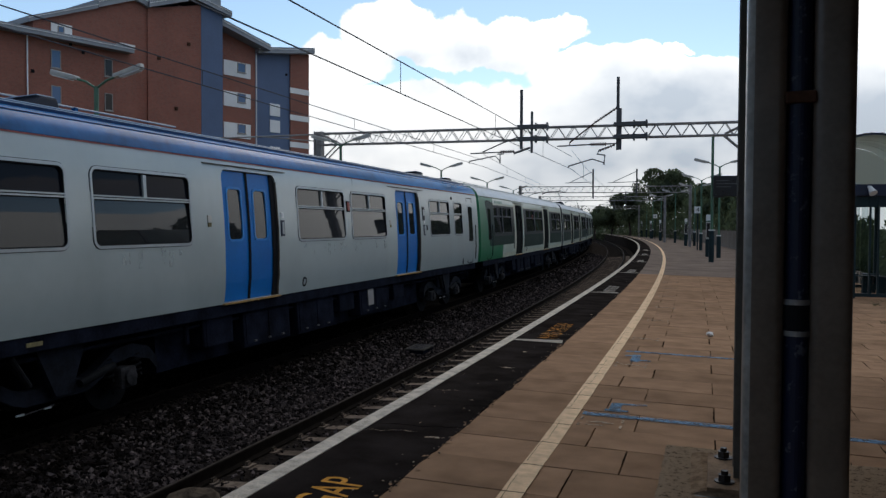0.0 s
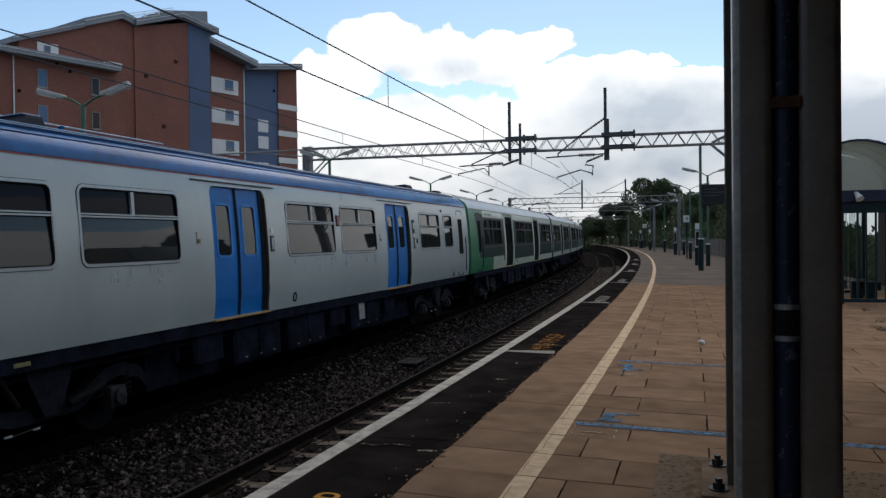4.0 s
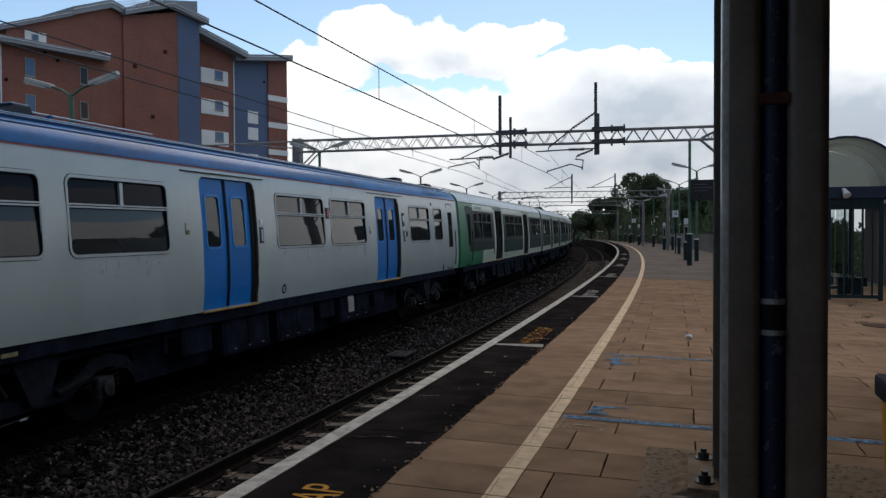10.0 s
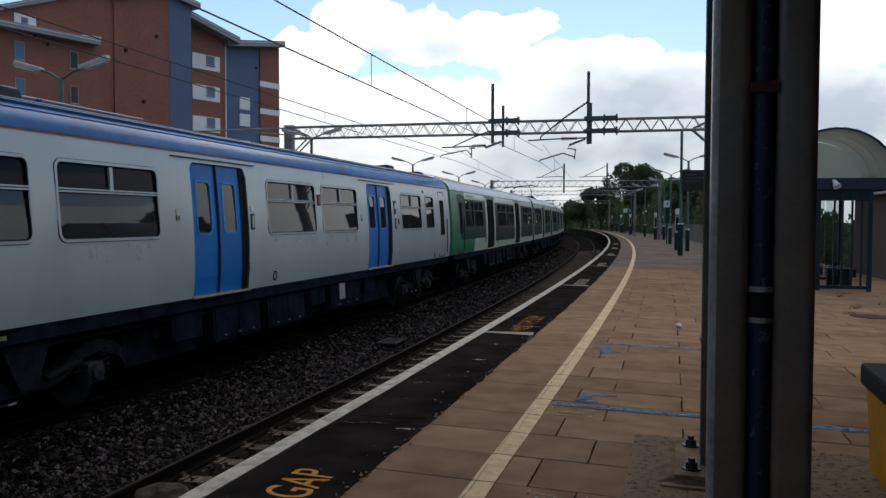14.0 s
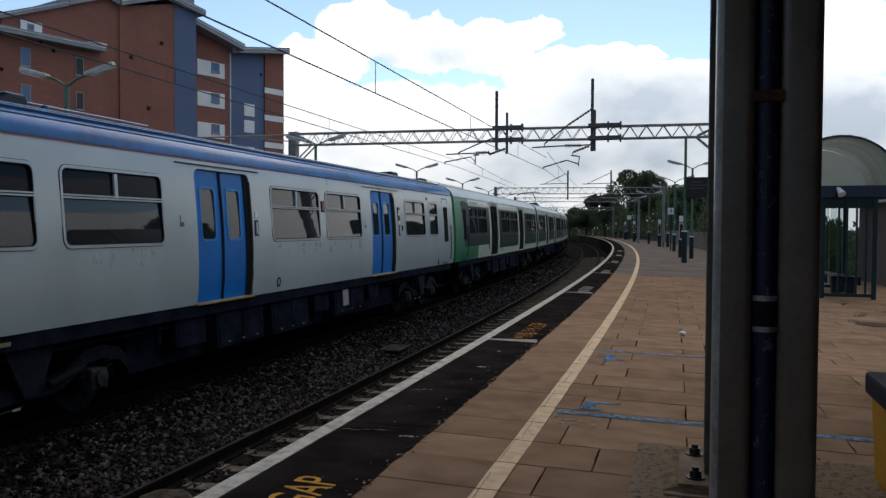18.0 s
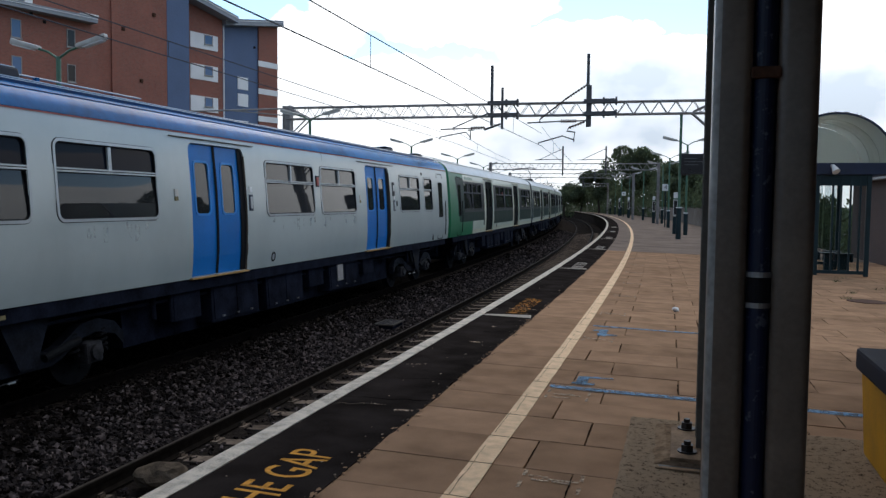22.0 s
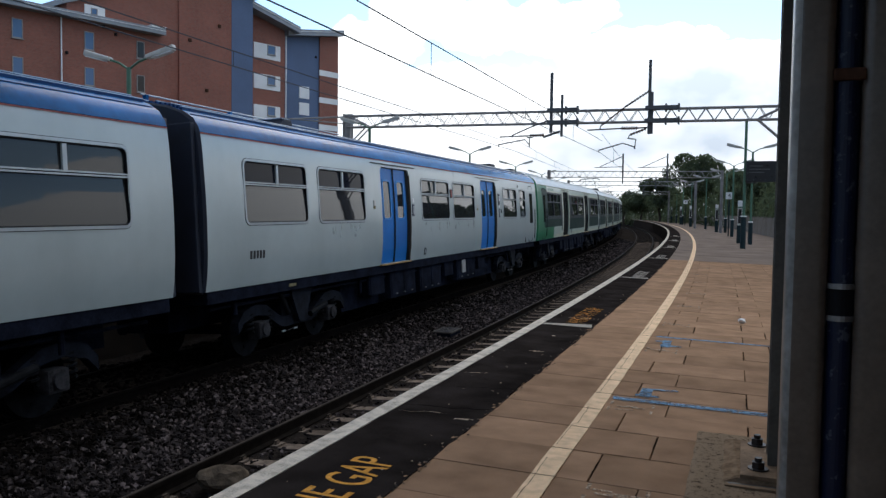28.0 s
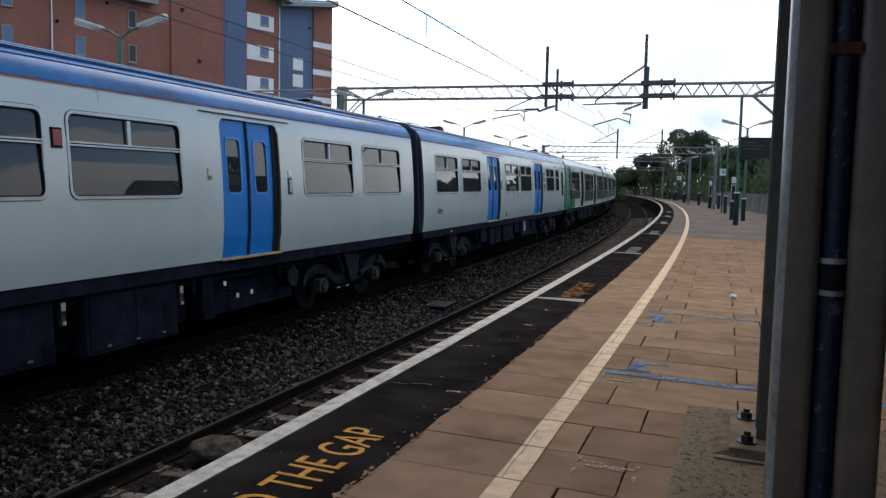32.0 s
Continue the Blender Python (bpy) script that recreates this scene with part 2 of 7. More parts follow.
def sprayed(m, low, high, scale):
    """Thin paint: the ground shows through in a fine speckle."""
    nt = m.node_tree
    b, out = nt.nodes["Principled BSDF"], nt.nodes["Material Output"]
    co, n, r = nt.nodes.new("ShaderNodeTexCoord"), nt.nodes.new("ShaderNodeTexNoise"), nt.nodes.new("ShaderNodeMapRange")
    n.inputs["Scale"].default_value, n.inputs["Detail"].default_value, n.inputs["Roughness"].default_value = scale, 8, 0.7
    r.inputs["From Min"].default_value, r.inputs["From Max"].default_value = low, high
    r.inputs["To Max"].default_value = 0.72
    nt.links.new(co.outputs["Object"], n.inputs["Vector"])
    nt.links.new(n.outputs["Fac"], r.inputs["Value"])
    mix, clear = nt.nodes.new("ShaderNodeMixShader"), nt.nodes.new("ShaderNodeBsdfTransparent")
    nt.links.new(r.outputs["Result"], mix.inputs[0])
    nt.links.new(clear.outputs[0], mix.inputs[1])
    nt.links.new(b.outputs[0], mix.inputs[2])
    nt.links.new(mix.outputs[0], out.inputs["Surface"])


M = dict(
    white=material("train_white_paint", (0.405, 0.46, 0.455), 0.31, coat=0.35, vary=0.08, scale=0.9, fine=5, bump=0.05, streak=(1, 1, 0.25), spec=0.9, speck=0.25, ends=(0.45, 0.8)),
    blue=material("door_blue_paint", (0.002, 0.155, 0.50), 0.42, spec=0.25, vary=0.12, scale=1.5, fine=30, bump=0.03),
    roofblue=material("roof_blue_paint", (0.003, 0.098, 0.290), 0.20, spec=0.085, vary=0.4, scale=2.2, fine=7, bump=0.25, depth=0.006, streak=(1, 0.3, 1)),
    roofpale=material("roof_pale_grey_paint", (0.56, 0.58, 0.58), 0.36, spec=0.7, vary=0.15, scale=1.6, fine=9, bump=0.2, depth=0.005),
    cream=material("train_cream_door_surround", (0.52, 0.53, 0.42), 0.5, spec=0.3, vary=0.12, bump=0.03),
    red=material("stripe_red_paint", (0.42, 0.10, 0.09), 0.5, vary=0.2),
    green=material("train_green_paint", (0.014, 0.165, 0.075), 0.38, spec=0.4, vary=0.12, bump=0.03),
    lime=material("train_olive_lime_paint", (0.17, 0.19, 0.06), 0.5, spec=0.2, vary=0.15, bump=0.03),
    pale=material("train_pale_grey_paint", (0.52, 0.59, 0.50), 0.35, coat=0.3, spec=0.6, vary=0.12, scale=1.2, bump=0.04),
    black=material("underframe_black_dirt", (0.0095, 0.0115, 0.0200), 0.95, vary=0.6, scale=3, fine=30, bump=0.4, spec=0.03),
    wheel=material("wheel_grime", (0.008, 0.0085, 0.010), 0.8, spec=0.08, vary=0.6, scale=6),
    darkband=material("dark_window_band", (0.016, 0.022, 0.022), 0.35, spec=0.12, vary=0.3),
    darkgreen=material("dark_green_panel", (0.012, 0.034, 0.028), 0.45, spec=0.10, vary=0.3),
    darkdoor=material("dark_door_paint", (0.010, 0.012, 0.012), 0.8, spec=0.03, vary=0.2),
    darkrail=material("rail_painted_shade", (0.006, 0.005, 0.0045), 0.9, spec=0.0, vary=0.3),
    gangway=material("gangway_dark_rubber", (0.012, 0.016, 0.03), 0.7, vary=0.3),
    rim=material("window_rim_grey", (0.42, 0.45, 0.46), 0.4, metal=0.3, vary=0.12),
    seal=material("door_seal_black", (0.010, 0.010, 0.012), 0.7, spec=0.1, vary=0.2),
    sill=material("sill_yellow", (0.34, 0.20, 0.06), 0.7, vary=0.3, scale=6),
    yellow=material("cab_yellow_paint", (0.75, 0.50, 0.02), 0.4, vary=0.1),
    steel=material("worn_steel", (0.30, 0.29, 0.28), 0.45, metal=0.8, vary=0.3),
    rail=material("rail_steel_rust", (0.013, 0.010, 0.008), 0.9, spec=0.02, vary=0.35, scale=8),
    railtop=material("rail_top_worn", (0.055, 0.043, 0.036), 0.75, spec=0.04, vary=0.3, scale=6),
    concrete=material("sleeper_concrete", (0.16, 0.122, 0.094), 0.9, spec=0.0, vary=0.4, scale=7, fine=50, bump=0.5, depth=0.004, piece=0.25),
    oldsleeper=material("dirty_sleeper", (0.034, 0.028, 0.024), 0.95, spec=0.0, vary=0.4, scale=5),
    ballast=material("ballast_stone", (0.036, 0.0275, 0.0245), 0.9, vary=0.5, scale=20, fine=90, bump=0.4, piece=0.70, most=3.0, skew=3.2, spec=0.05, tint=(0.052, 0.041, 0.039)),
    ballastbed=material("ballast_bed", (0.027, 0.0215, 0.018), 0.95, spec=0.0, vary=0.5, scale=18, fine=70, bump=1.0, depth=0.02),
    slab=material("platform_slab_buff", (0.316, 0.193, 0.117), 0.95, spec=0.0, vary=0.22, scale=3.1, fine=130, bump=0.25, depth=0.0012, piece=0.12, speck=0.55, ends=(0.58, 1.0)),
    joint=material("slab_joint_dirt", (0.07, 0.045, 0.028), 0.95, spec=0.0, vary=0.3, scale=10),
    tar=material("edge_black_asphalt", (0.022, 0.0175, 0.0155), 0.95, spec=0.0, vary=0.5, scale=2.2, fine=120, bump=0.6, depth=0.003),
    asphalt=material("platform_asphalt", (0.200, 0.155, 0.125), 0.95, spec=0.0, vary=0.25, scale=0.8, fine=120, bump=0.4, depth=0.003),
    whiteline=material("white_line_paint", (0.52, 0.45, 0.365), 0.9, spec=0.0, vary=0.30, scale=9, fine=120, bump=0.4, depth=0.003, speck=0.8, ends=(0.70, 1.0)),
    yellowline=material("cream_yellow_line_paint", (0.79, 0.555, 0.345), 0.9, spec=0.0, vary=0.16, scale=12, fine=160, bump=0.3),
    amber=material("amber_lettering_paint", (0.62, 0.29, 0.06), 0.9, spec=0.0, vary=0.3, scale=14),
    amberworn=material("worn_amber_lettering_paint", (0.46, 0.21, 0.06), 0.9, spec=0.0, vary=0.4, scale=14),
    bluechalk=material("blue_survey_paint", (0.20, 0.265, 0.32), 0.9, spec=0.0, vary=0.3, scale=14, fine=40, tint=(0.19, 0.31, 0.43)),
    greychalk=material("worn_white_paint", (0.56, 0.43, 0.31), 0.9, spec=0.0, vary=0.3, scale=16),
    wall=material("platform_wall_brick", (0.034, 0.027, 0.023), 0.95, spec=0.0, vary=0.4, scale=3, fine=30),
    brick=brick_wall_material("red_brick", (0.33, 0.116, 0.082), (0.27, 0.16, 0.125)),
    render_blue=material("slate_blue_cladding", (0.105, 0.155, 0.27), 0.7, vary=0.12, scale=0.5, fine=10),
    panel_white=material("white_cladding", (0.90, 0.90, 0.90), 0.6, vary=0.05, scale=1),
    roofgrey=material("grey_roof_metal", (0.27, 0.29, 0.32), 0.5, metal=0.2, vary=0.15, scale=0.6),
    galv=material("galvanised_steel", (0.33, 0.31, 0.30), 0.7, metal=0.0, spec=0.3, vary=0.25, scale=3),
    dark_galv=material("weathered_dark_steel", (0.10, 0.10, 0.105), 0.65, metal=0.2, vary=0.3, scale=3),
    insul=material("brown_insulator", (0.06, 0.035, 0.03), 0.25, vary=0.2),
    wire=material("copper_wire_dark", (0.05, 0.05, 0.055), 0.6, metal=0.4, vary=0.1),
    post_green=material("post_green_paint", (0.07, 0.16, 0.10), 0.5, vary=0.2, scale=3),
    post_dark=material("post_dark_teal_paint", (0.010, 0.026, 0.03), 0.6, spec=0.3, vary=0.2, scale=3),
    navy=material("post_navy_paint", (0.008, 0.014, 0.04), 0.4, vary=0.2, scale=3),
    lampgrey=material("lamp_head_grey", (0.50, 0.48, 0.44), 0.5, vary=0.15),
    colbrown=material("column_brown_paint", (0.110, 0.082, 0.060), 0.36, vary=0.3, scale=4, fine=40, bump=0.15),
    colgrey=material("column_grey_green_paint", (0.085, 0.077, 0.064), 0.5, vary=0.35, scale=4, fine=40, bump=0.15),
    edge_light=material("edge_highlight_pale", (0.24, 0.23, 0.21), 0.5, vary=0.45, scale=5, fine=30, streak=(1, 1, 0.4)),
    pipeblue=material("downpipe_navy_paint", (0.0045, 0.010, 0.038), 0.5, spec=0.35, vary=0.3, scale=22, fine=70, tint=(0.05, 0.055, 0.07), ends=(0.84, 0.92)),
    darkbrick=brick_wall_material("sooty_dark_brick", (0.058, 0.028, 0.022), (0.068, 0.05, 0.04)),
    shade_stone=material("shade_dark_ballast_stone", (0.010, 0.008, 0.007), 0.95, vary=0.4, scale=20, fine=90, bump=0.4, piece=0.7, spec=0.0),
    ribpale=material("roof_sheet_batten", (0.34, 0.37, 0.33), 0.6, vary=0.15),
    roofdark=material("rib_shade_navy", (0.005, 0.036, 0.115), 0.5, spec=0.1, vary=0.3, scale=3),
    dust=material("brake_dust_grey", (0.032, 0.031, 0.034), 0.85, spec=0.1, vary=0.6, scale=8, fine=40, bump=0.3),
    washmark=material("dried_wash_streak", (0.62, 0.66, 0.655), 0.5, vary=0.1, scale=5),
    ribblue=material("rib_glint_and_lid_blue", (0.34, 0.44, 0.58), 0.15, spec=0.9, vary=0.3, scale=5, streak=(1, 0.2, 1), coat=0.5),
    hopper=glass_material("dark_hopper_glass", (0.008, 0.010, 0.018), 0.0),
    opening=material("door_edge_brown_rubber", (0.085, 0.072, 0.055), 0.6, vary=0.3, scale=6),
    lightblue=material("door_light_frame_blue", (0.02, 0.23, 0.62), 0.4, spec=0.3, vary=0.1),
    rock=material("brown_weathered_rock", (0.105, 0.080, 0.058), 0.95, spec=0.0, vary=0.4, scale=9, fine=60, bump=0.6, depth=0.008),
    paleplate=material("dull_yellow_plate", (0.22, 0.18, 0.08), 0.7, vary=0.3, scale=20),
    crackdark=material("open_crack_dirt", (0.006, 0.005, 0.0045), 0.95, spec=0.0, vary=0.3, scale=20),
    greybar=material("faded_grey_bar_paint", (0.37, 0.32, 0.265), 0.9, spec=0.0, vary=0.25, scale=18, fine=90),
    bogie=material("bogie_blue_black_dirt", (0.0080, 0.0098, 0.016), 0.8, spec=0.12, vary=0.7, scale=5, fine=30, bump=0.4),
    rust=material("rusty_clip", (0.075, 0.036, 0.022), 0.8, spec=0.1, vary=0.4, scale=12),
    plinth=material("exposed_aggregate_concrete", (0.066, 0.042, 0.026), 0.95, vary=0.5, scale=24, fine=110, bump=0.9, depth=0.008, tint=(0.175, 0.125, 0.082), ends=(0.80, 1.25), speck=1.1, spec=0.0),
    plate=material("base_plate_buff_steel", (0.22, 0.145, 0.09), 0.85, spec=0.05, vary=0.35, scale=8),
    mortar=material("buff_chipped_mortar", (0.19, 0.128, 0.080), 0.95, spec=0.0, vary=0.4, scale=14, fine=60, bump=0.6, depth=0.006),
    lidgrey=material("dirty_grey_lid", (0.075, 0.068, 0.062), 0.9, spec=0.0, vary=0.4, scale=12, fine=60),
    bolt=material("rusty_bolt", (0.035, 0.03, 0.028), 0.55, metal=0.6, vary=0.3, scale=20),
    gritbin=material("grit_bin_yellow_plastic", (0.50, 0.225, 0.008), 0.55, spec=0.15, vary=0.2, scale=3),
    gritlid=material("grit_bin_dark_lid", (0.014, 0.014, 0.022), 0.75, spec=0.1, vary=0.25),
    screen=material("dark_display", (0.008, 0.008, 0.010), 0.3, vary=0.1),
    sign_white=material("sign_white_enamel", (0.75, 0.75, 0.73), 0.4, vary=0.05),
    sign_black=material("sign_black", (0.015, 0.015, 0.018), 0.5, vary=0.1),
    canopy=glass_material("shelter_translucent_roof", (0.50, 0.53, 0.47), 0.6),
    timber=material("fence_weathered_timber", (0.16, 0.135, 0.11), 0.9, vary=0.3, scale=3, streak=(1, 1, 0.15), piece=0.2),
    bark=material("tree_bark", (0.06, 0.045, 0.035), 0.95, vary=0.35, scale=6, bump=0.8),
    leaf=material("tree_leaves", (0.098, 0.120, 0.076), 0.75, vary=0.35, scale=0.6, piece=0.4, bump=0, spec=0.08),
    weed=material("dry_weeds", (0.16, 0.13, 0.06), 0.9, vary=0.4, scale=8, piece=0.3),
    earth=material("dark_earth_and_scrub", (0.06, 0.06, 0.035), 0.95, vary=0.4, scale=0.3, fine=4, bump=0.6, depth=0.05),
    glass=glass_material("tinted_window_glass", (0.026, 0.028, 0.031), 0.2),
    clear=glass_material("shelter_glass", (0.60, 0.65, 0.66), 1.0),
    houseglass=glass_material("house_glass_sky_tint", (0.11, 0.20, 0.36), 0.0),
    interior=material("train_interior_dark", (0.05, 0.05, 0.055), 0.8, vary=0.2),
    litter=material("crumpled_white_paper", (0.75, 0.73, 0.70), 0.7, vary=0.08),
    signal_orange=material("door_light_orange_lens", (0.28, 0.035, 0.02), 0.4, vary=0.2),
)
nt = M["leaf"].node_tree
thin, both = nt.nodes.new("ShaderNodeBsdfTranslucent"), nt.nodes.new("ShaderNodeMixShader")
thin.inputs["Color"].default_value, both.inputs[0].default_value = (0.12, 0.15, 0.07, 1), 0.4
nt.links.new(nt.nodes["Principled BSDF"].outputs[0], both.inputs[1])
nt.links.new(thin.outputs[0], both.inputs[2])
nt.links.new(both.outputs[0], nt.nodes["Material Output"].inputs["Surface"])
M["hopper"].node_tree.nodes["Principled BSDF"].inputs["Specular IOR Level"].default_value = 0.06
M["clear"].node_tree.nodes["Principled BSDF"].inputs["IOR"].default_value = 1.12
sprayed(M["washmark"], 0.46, 0.74, 9.0)
sprayed(M["amberworn"], 0.28, 0.62, 14.0)
sprayed(M["bluechalk"], 0.24, 0.60, 12.0)
sprayed(M["greychalk"], 0.36, 0.56, 26.0)
M["canopy"].node_tree.nodes["Principled BSDF"].inputs["Roughness"].default_value = 0.75

# ---- building tools ----
R0 = 679.0            # radius of the platform's edge; the curve bends to the left
FALL = 0.023          # the platform falls away from the track
CANT = 3.6            # degrees by which the tracks lean inwards
NEAR_OFF, NEAR_Z = -1.85, -1.068
FAR_OFF, FAR_Z = -5.467, -0.876


def arc(s, off, z=0.0):
    """The point at s metres along the platform's edge and off metres to its right."""
    a = s / R0
    return Vector((-R0 + (R0 + off) * math.cos(a), (R0 + off) * math.sin(a), z))


def arc_pose(s, off, z=0.0, lean=0.0):
    a = s / R0
    p = arc(s, off, z)
    return pose(p.x, p.y, p.z, 0, 0, math.degrees(a)) @ pose(0, 0, 0, 0, lean, 0)


def deck(off):
    return -FALL * off if off > 0 else 0.0


def finish(bm, name, mat, smooth=False):
    me = bpy.data.meshes.new(name)
    bm.normal_update()
    bm.to_mesh(me)
    bm.free()
    for m in (mat if isinstance(mat, (list, tuple)) else [mat]):
        me.materials.append(m)
    if smooth:
        me.shade_smooth()
    return me


def part(name, bm, mat, parent=None, label="", smooth=False):
    ob = new(name, finish(bm, name, mat, smooth))
    if parent is not None:
        ob.parent = parent
    if label:
        tagged(ob, label)
    return ob


def thing(name, label, category, m=None, group="", kind=""):
    e = new(name)
    e.empty_display_size = 0.2
    if m is not None:
        e.matrix_basis = m
    return tagged(e, label, category, group, kind)


def box(bm, x0, x1, y0, y1, z0, z1, bevel=0.0, mat=0):
    g = bmesh.ops.create_cube(bm, size=1.0, matrix=Matrix.Translation(((x0 + x1) / 2, (y0 + y1) / 2, (z0 + z1) / 2)) @ Matrix.Diagonal((abs(x1 - x0), abs(y1 - y0), abs(z1 - z0), 1)))
    vs = g["verts"]
    fs = {f for v in vs for f in v.link_faces}
    if bevel:
        es = {e for v in vs for e in v.link_edges}
        r = bmesh.ops.bevel(bm, geom=list(es), offset=bevel, segments=2, affect="EDGES", profile=0.6)
        fs |= set(r["faces"])
    for f in fs:
        if f.is_valid:
            f.material_index = mat
    return bm


def boxes(*items, bevel=0.0):
    bm = bmesh.new()
    for it in items:
        box(bm, *it, bevel=bevel)
    return bm


def tube(bm, p, q, r, n=8, r2=None, mat=0):
    p, q = Vector(p), Vector(q)
    d = q - p
    if d.length < 1e-6:
        return bm
    m = Matrix.Translation((p + q) / 2) @ d.to_track_quat("Z", "Y").to_matrix().to_4x4()
    g = bmesh.ops.create_cone(bm, cap_ends=True, segments=n, radius1=r, radius2=r if r2 is None else r2, depth=d.length, matrix=m)
    for f in {f for v in g["verts"] for f in v.link_faces}:
        f.material_index = mat
    return bm


def tubes(*items, n=8):
    bm = bmesh.new()
    for p, q, r in items:
        tube(bm, p, q, r, n)
    return bm


def line_tube(bm, pts, r, n=6):
    """A bent bar or cable through the points, in one piece."""
    pts = [Vector(p) for p in pts]
    rings = []
    for i, p in enumerate(pts):
        d = (pts[min(i + 1, len(pts) - 1)] - pts[max(i - 1, 0)]).normalized()
        m = d.to_track_quat("Z", "Y").to_matrix()
        rings.append([bm.verts.new(p + m @ Vector((r * math.cos(6.2832 * k / n), r * math.sin(6.2832 * k / n), 0))) for k in range(n)])
    for a, b in zip(rings, rings[1:]):
        for k in range(n):
            bm.faces.new((a[k], a[(k + 1) % n], b[(k + 1) % n], b[k]))
    bm.faces.new(list(reversed(rings[0])))
    bm.faces.new(rings[-1])
    return bm


def sweep(profile, s0, s1, step, closed=True, zshift=None):
    """A profile of (off, z) swept along the curve."""
    bm = bmesh.new()
    n = max(1, round((s1 - s0) / step))
    rings = []
    for i in range(n + 1):
        s = s0 + (s1 - s0) * i / n
        rings.append([bm.verts.new(arc(s, o, z)) for o, z in profile])
    k = len(profile)
    for a, b in zip(rings, rings[1:]):
        for j in range(k if closed else k - 1):
            bm.faces.new((a[j], a[(j + 1) % k], b[(j + 1) % k], b[j]))
    if closed:
        bm.faces.new(rings[0])
        bm.faces.new(list(reversed(rings[-1])))
    bmesh.ops.recalc_face_normals(bm, faces=bm.faces)
    return bm


def prism(bm, poly, x0, x1, mat=0):
    """A (y, z) outline given thickness in x."""
    a = [bm.verts.new((x0, y, z)) for y, z in poly]
    b = [bm.verts.new((x1, y, z)) for y, z in poly]
    fs = [bm.faces.new(a), bm.faces.new(list(reversed(b)))]
    n = len(poly)
    for i in range(n):
        fs.append(bm.faces.new((a[i], b[i], b[(i + 1) % n], a[(i + 1) % n])))
    for f in fs:
        f.material_index = mat
    bmesh.ops.recalc_face_normals(bm, faces=bm.faces)
    return bm


def rounded(w, h, r, n=5):
    """The outline of a rounded rectangle about the origin."""
    pts = []
    for cx, cy, a0 in ((w / 2 - r, h / 2 - r, 0), (-w / 2 + r, h / 2 - r, 90), (-w / 2 + r, -h / 2 + r, 180), (w / 2 - r, -h / 2 + r, 270)):
        for i in range(n + 1):
            a = radians(a0 + 90 * i / n)
            pts.append((cx + r * math.cos(a), cy + r * math.sin(a)))
    return pts


def canted(off, z, lx, lz):
    """Track coordinates (across, above the rails) turned into off and z."""
    a = radians(-CANT)
    return off + lx * math.cos(a) + lz * math.sin(a), z - lx * math.sin(a) + lz * math.cos(a)


def lettering(text, size, mat, parent, name="lettering", align="CENTER", thick=0.001):
    cu = bpy.data.curves.new(name, "FONT")
    cu.body, cu.size, cu.extrude, cu.align_x, cu.align_y = text, size, thick, align, "CENTER"
    tmp = bpy.data.objects.new(name, cu)
    scene.collection.objects.link(tmp)
    dg = bpy.context.evaluated_depsgraph_get()
    me = bpy.data.meshes.new_from_object(tmp.evaluated_get(dg))
    bpy.data.objects.remove(tmp)
    me.materials.clear()
    me.materials.append(mat)
    ob = new(name, me)
    if parent is not None:
        ob.parent = parent
    return ob

# ---- ground, tracks and platforms ----
def build_ground():
    bm = bmesh.new()
    n = 24
    vs = [[bm.verts.new((-1500 + 3000 * i / n, -1500 + 3000 * j / n, -1.9)) for j in range(n + 1)] for i in range(n + 1)]
    for i in range(n):
        for j in range(n):
            bm.faces.new((vs[i][j], vs[i + 1][j], vs[i + 1][j + 1], vs[i][j + 1]))
    tagged(part("ground", bm, M["earth"]), "dark earth and rough scrub round the railway", "ground", kind="structure")


def build_trackbed():
    prof = [(-9.3, -1.15), (-7.6, -1.13), (-6.9, -0.99), (-4.1, -0.97), (-3.6, -1.12), (-3.1, -1.22), (-2.75, -1.26), (-2.0, -1.335), (-0.6, -1.28), (-0.05, -1.25), (-0.05, -1.6), (-9.3, -1.6)]
    bm = sweep(prof, -45, 330, 4)
    tagged(part("ballast_bed", bm, M["ballastbed"]), "grey-brown ballast bed under two curving tracks", "ballast", kind="structure")


def rail_profile(off, z, side):
    """A flat-bottomed rail on the canted track: foot, web and head."""
    half = [(0.07, -0.16), (0.07, -0.145), (0.012, -0.125), (0.012, -0.045), (0.036, -0.035), (0.036, -0.004), (0.028, 0.0)]
    pts = half + [(-x, y) for x, y in reversed(half)]
    return [canted(off, z, side * 0.753 + x, y) for x, y in pts]


def build_rails():
    for off, z, nm in ((NEAR_OFF, NEAR_Z, "near"), (FAR_OFF, FAR_Z, "far")):
        for side in (-1, 1):
            # far rails get a darker copy of the steel for the train's shade
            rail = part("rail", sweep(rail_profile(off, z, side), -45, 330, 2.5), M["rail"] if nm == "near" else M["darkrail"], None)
            tagged(rail, "rust-brown steel running rail with a worn bright head", "rail", "running rails")
            top = [canted(off, z, side * 0.753 + x, y) for x, y in ((-0.02, 0.0005), (0.02, 0.0005), (0.02, 0.002), (-0.02, 0.002))]
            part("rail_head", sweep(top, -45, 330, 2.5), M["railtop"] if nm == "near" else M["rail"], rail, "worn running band")


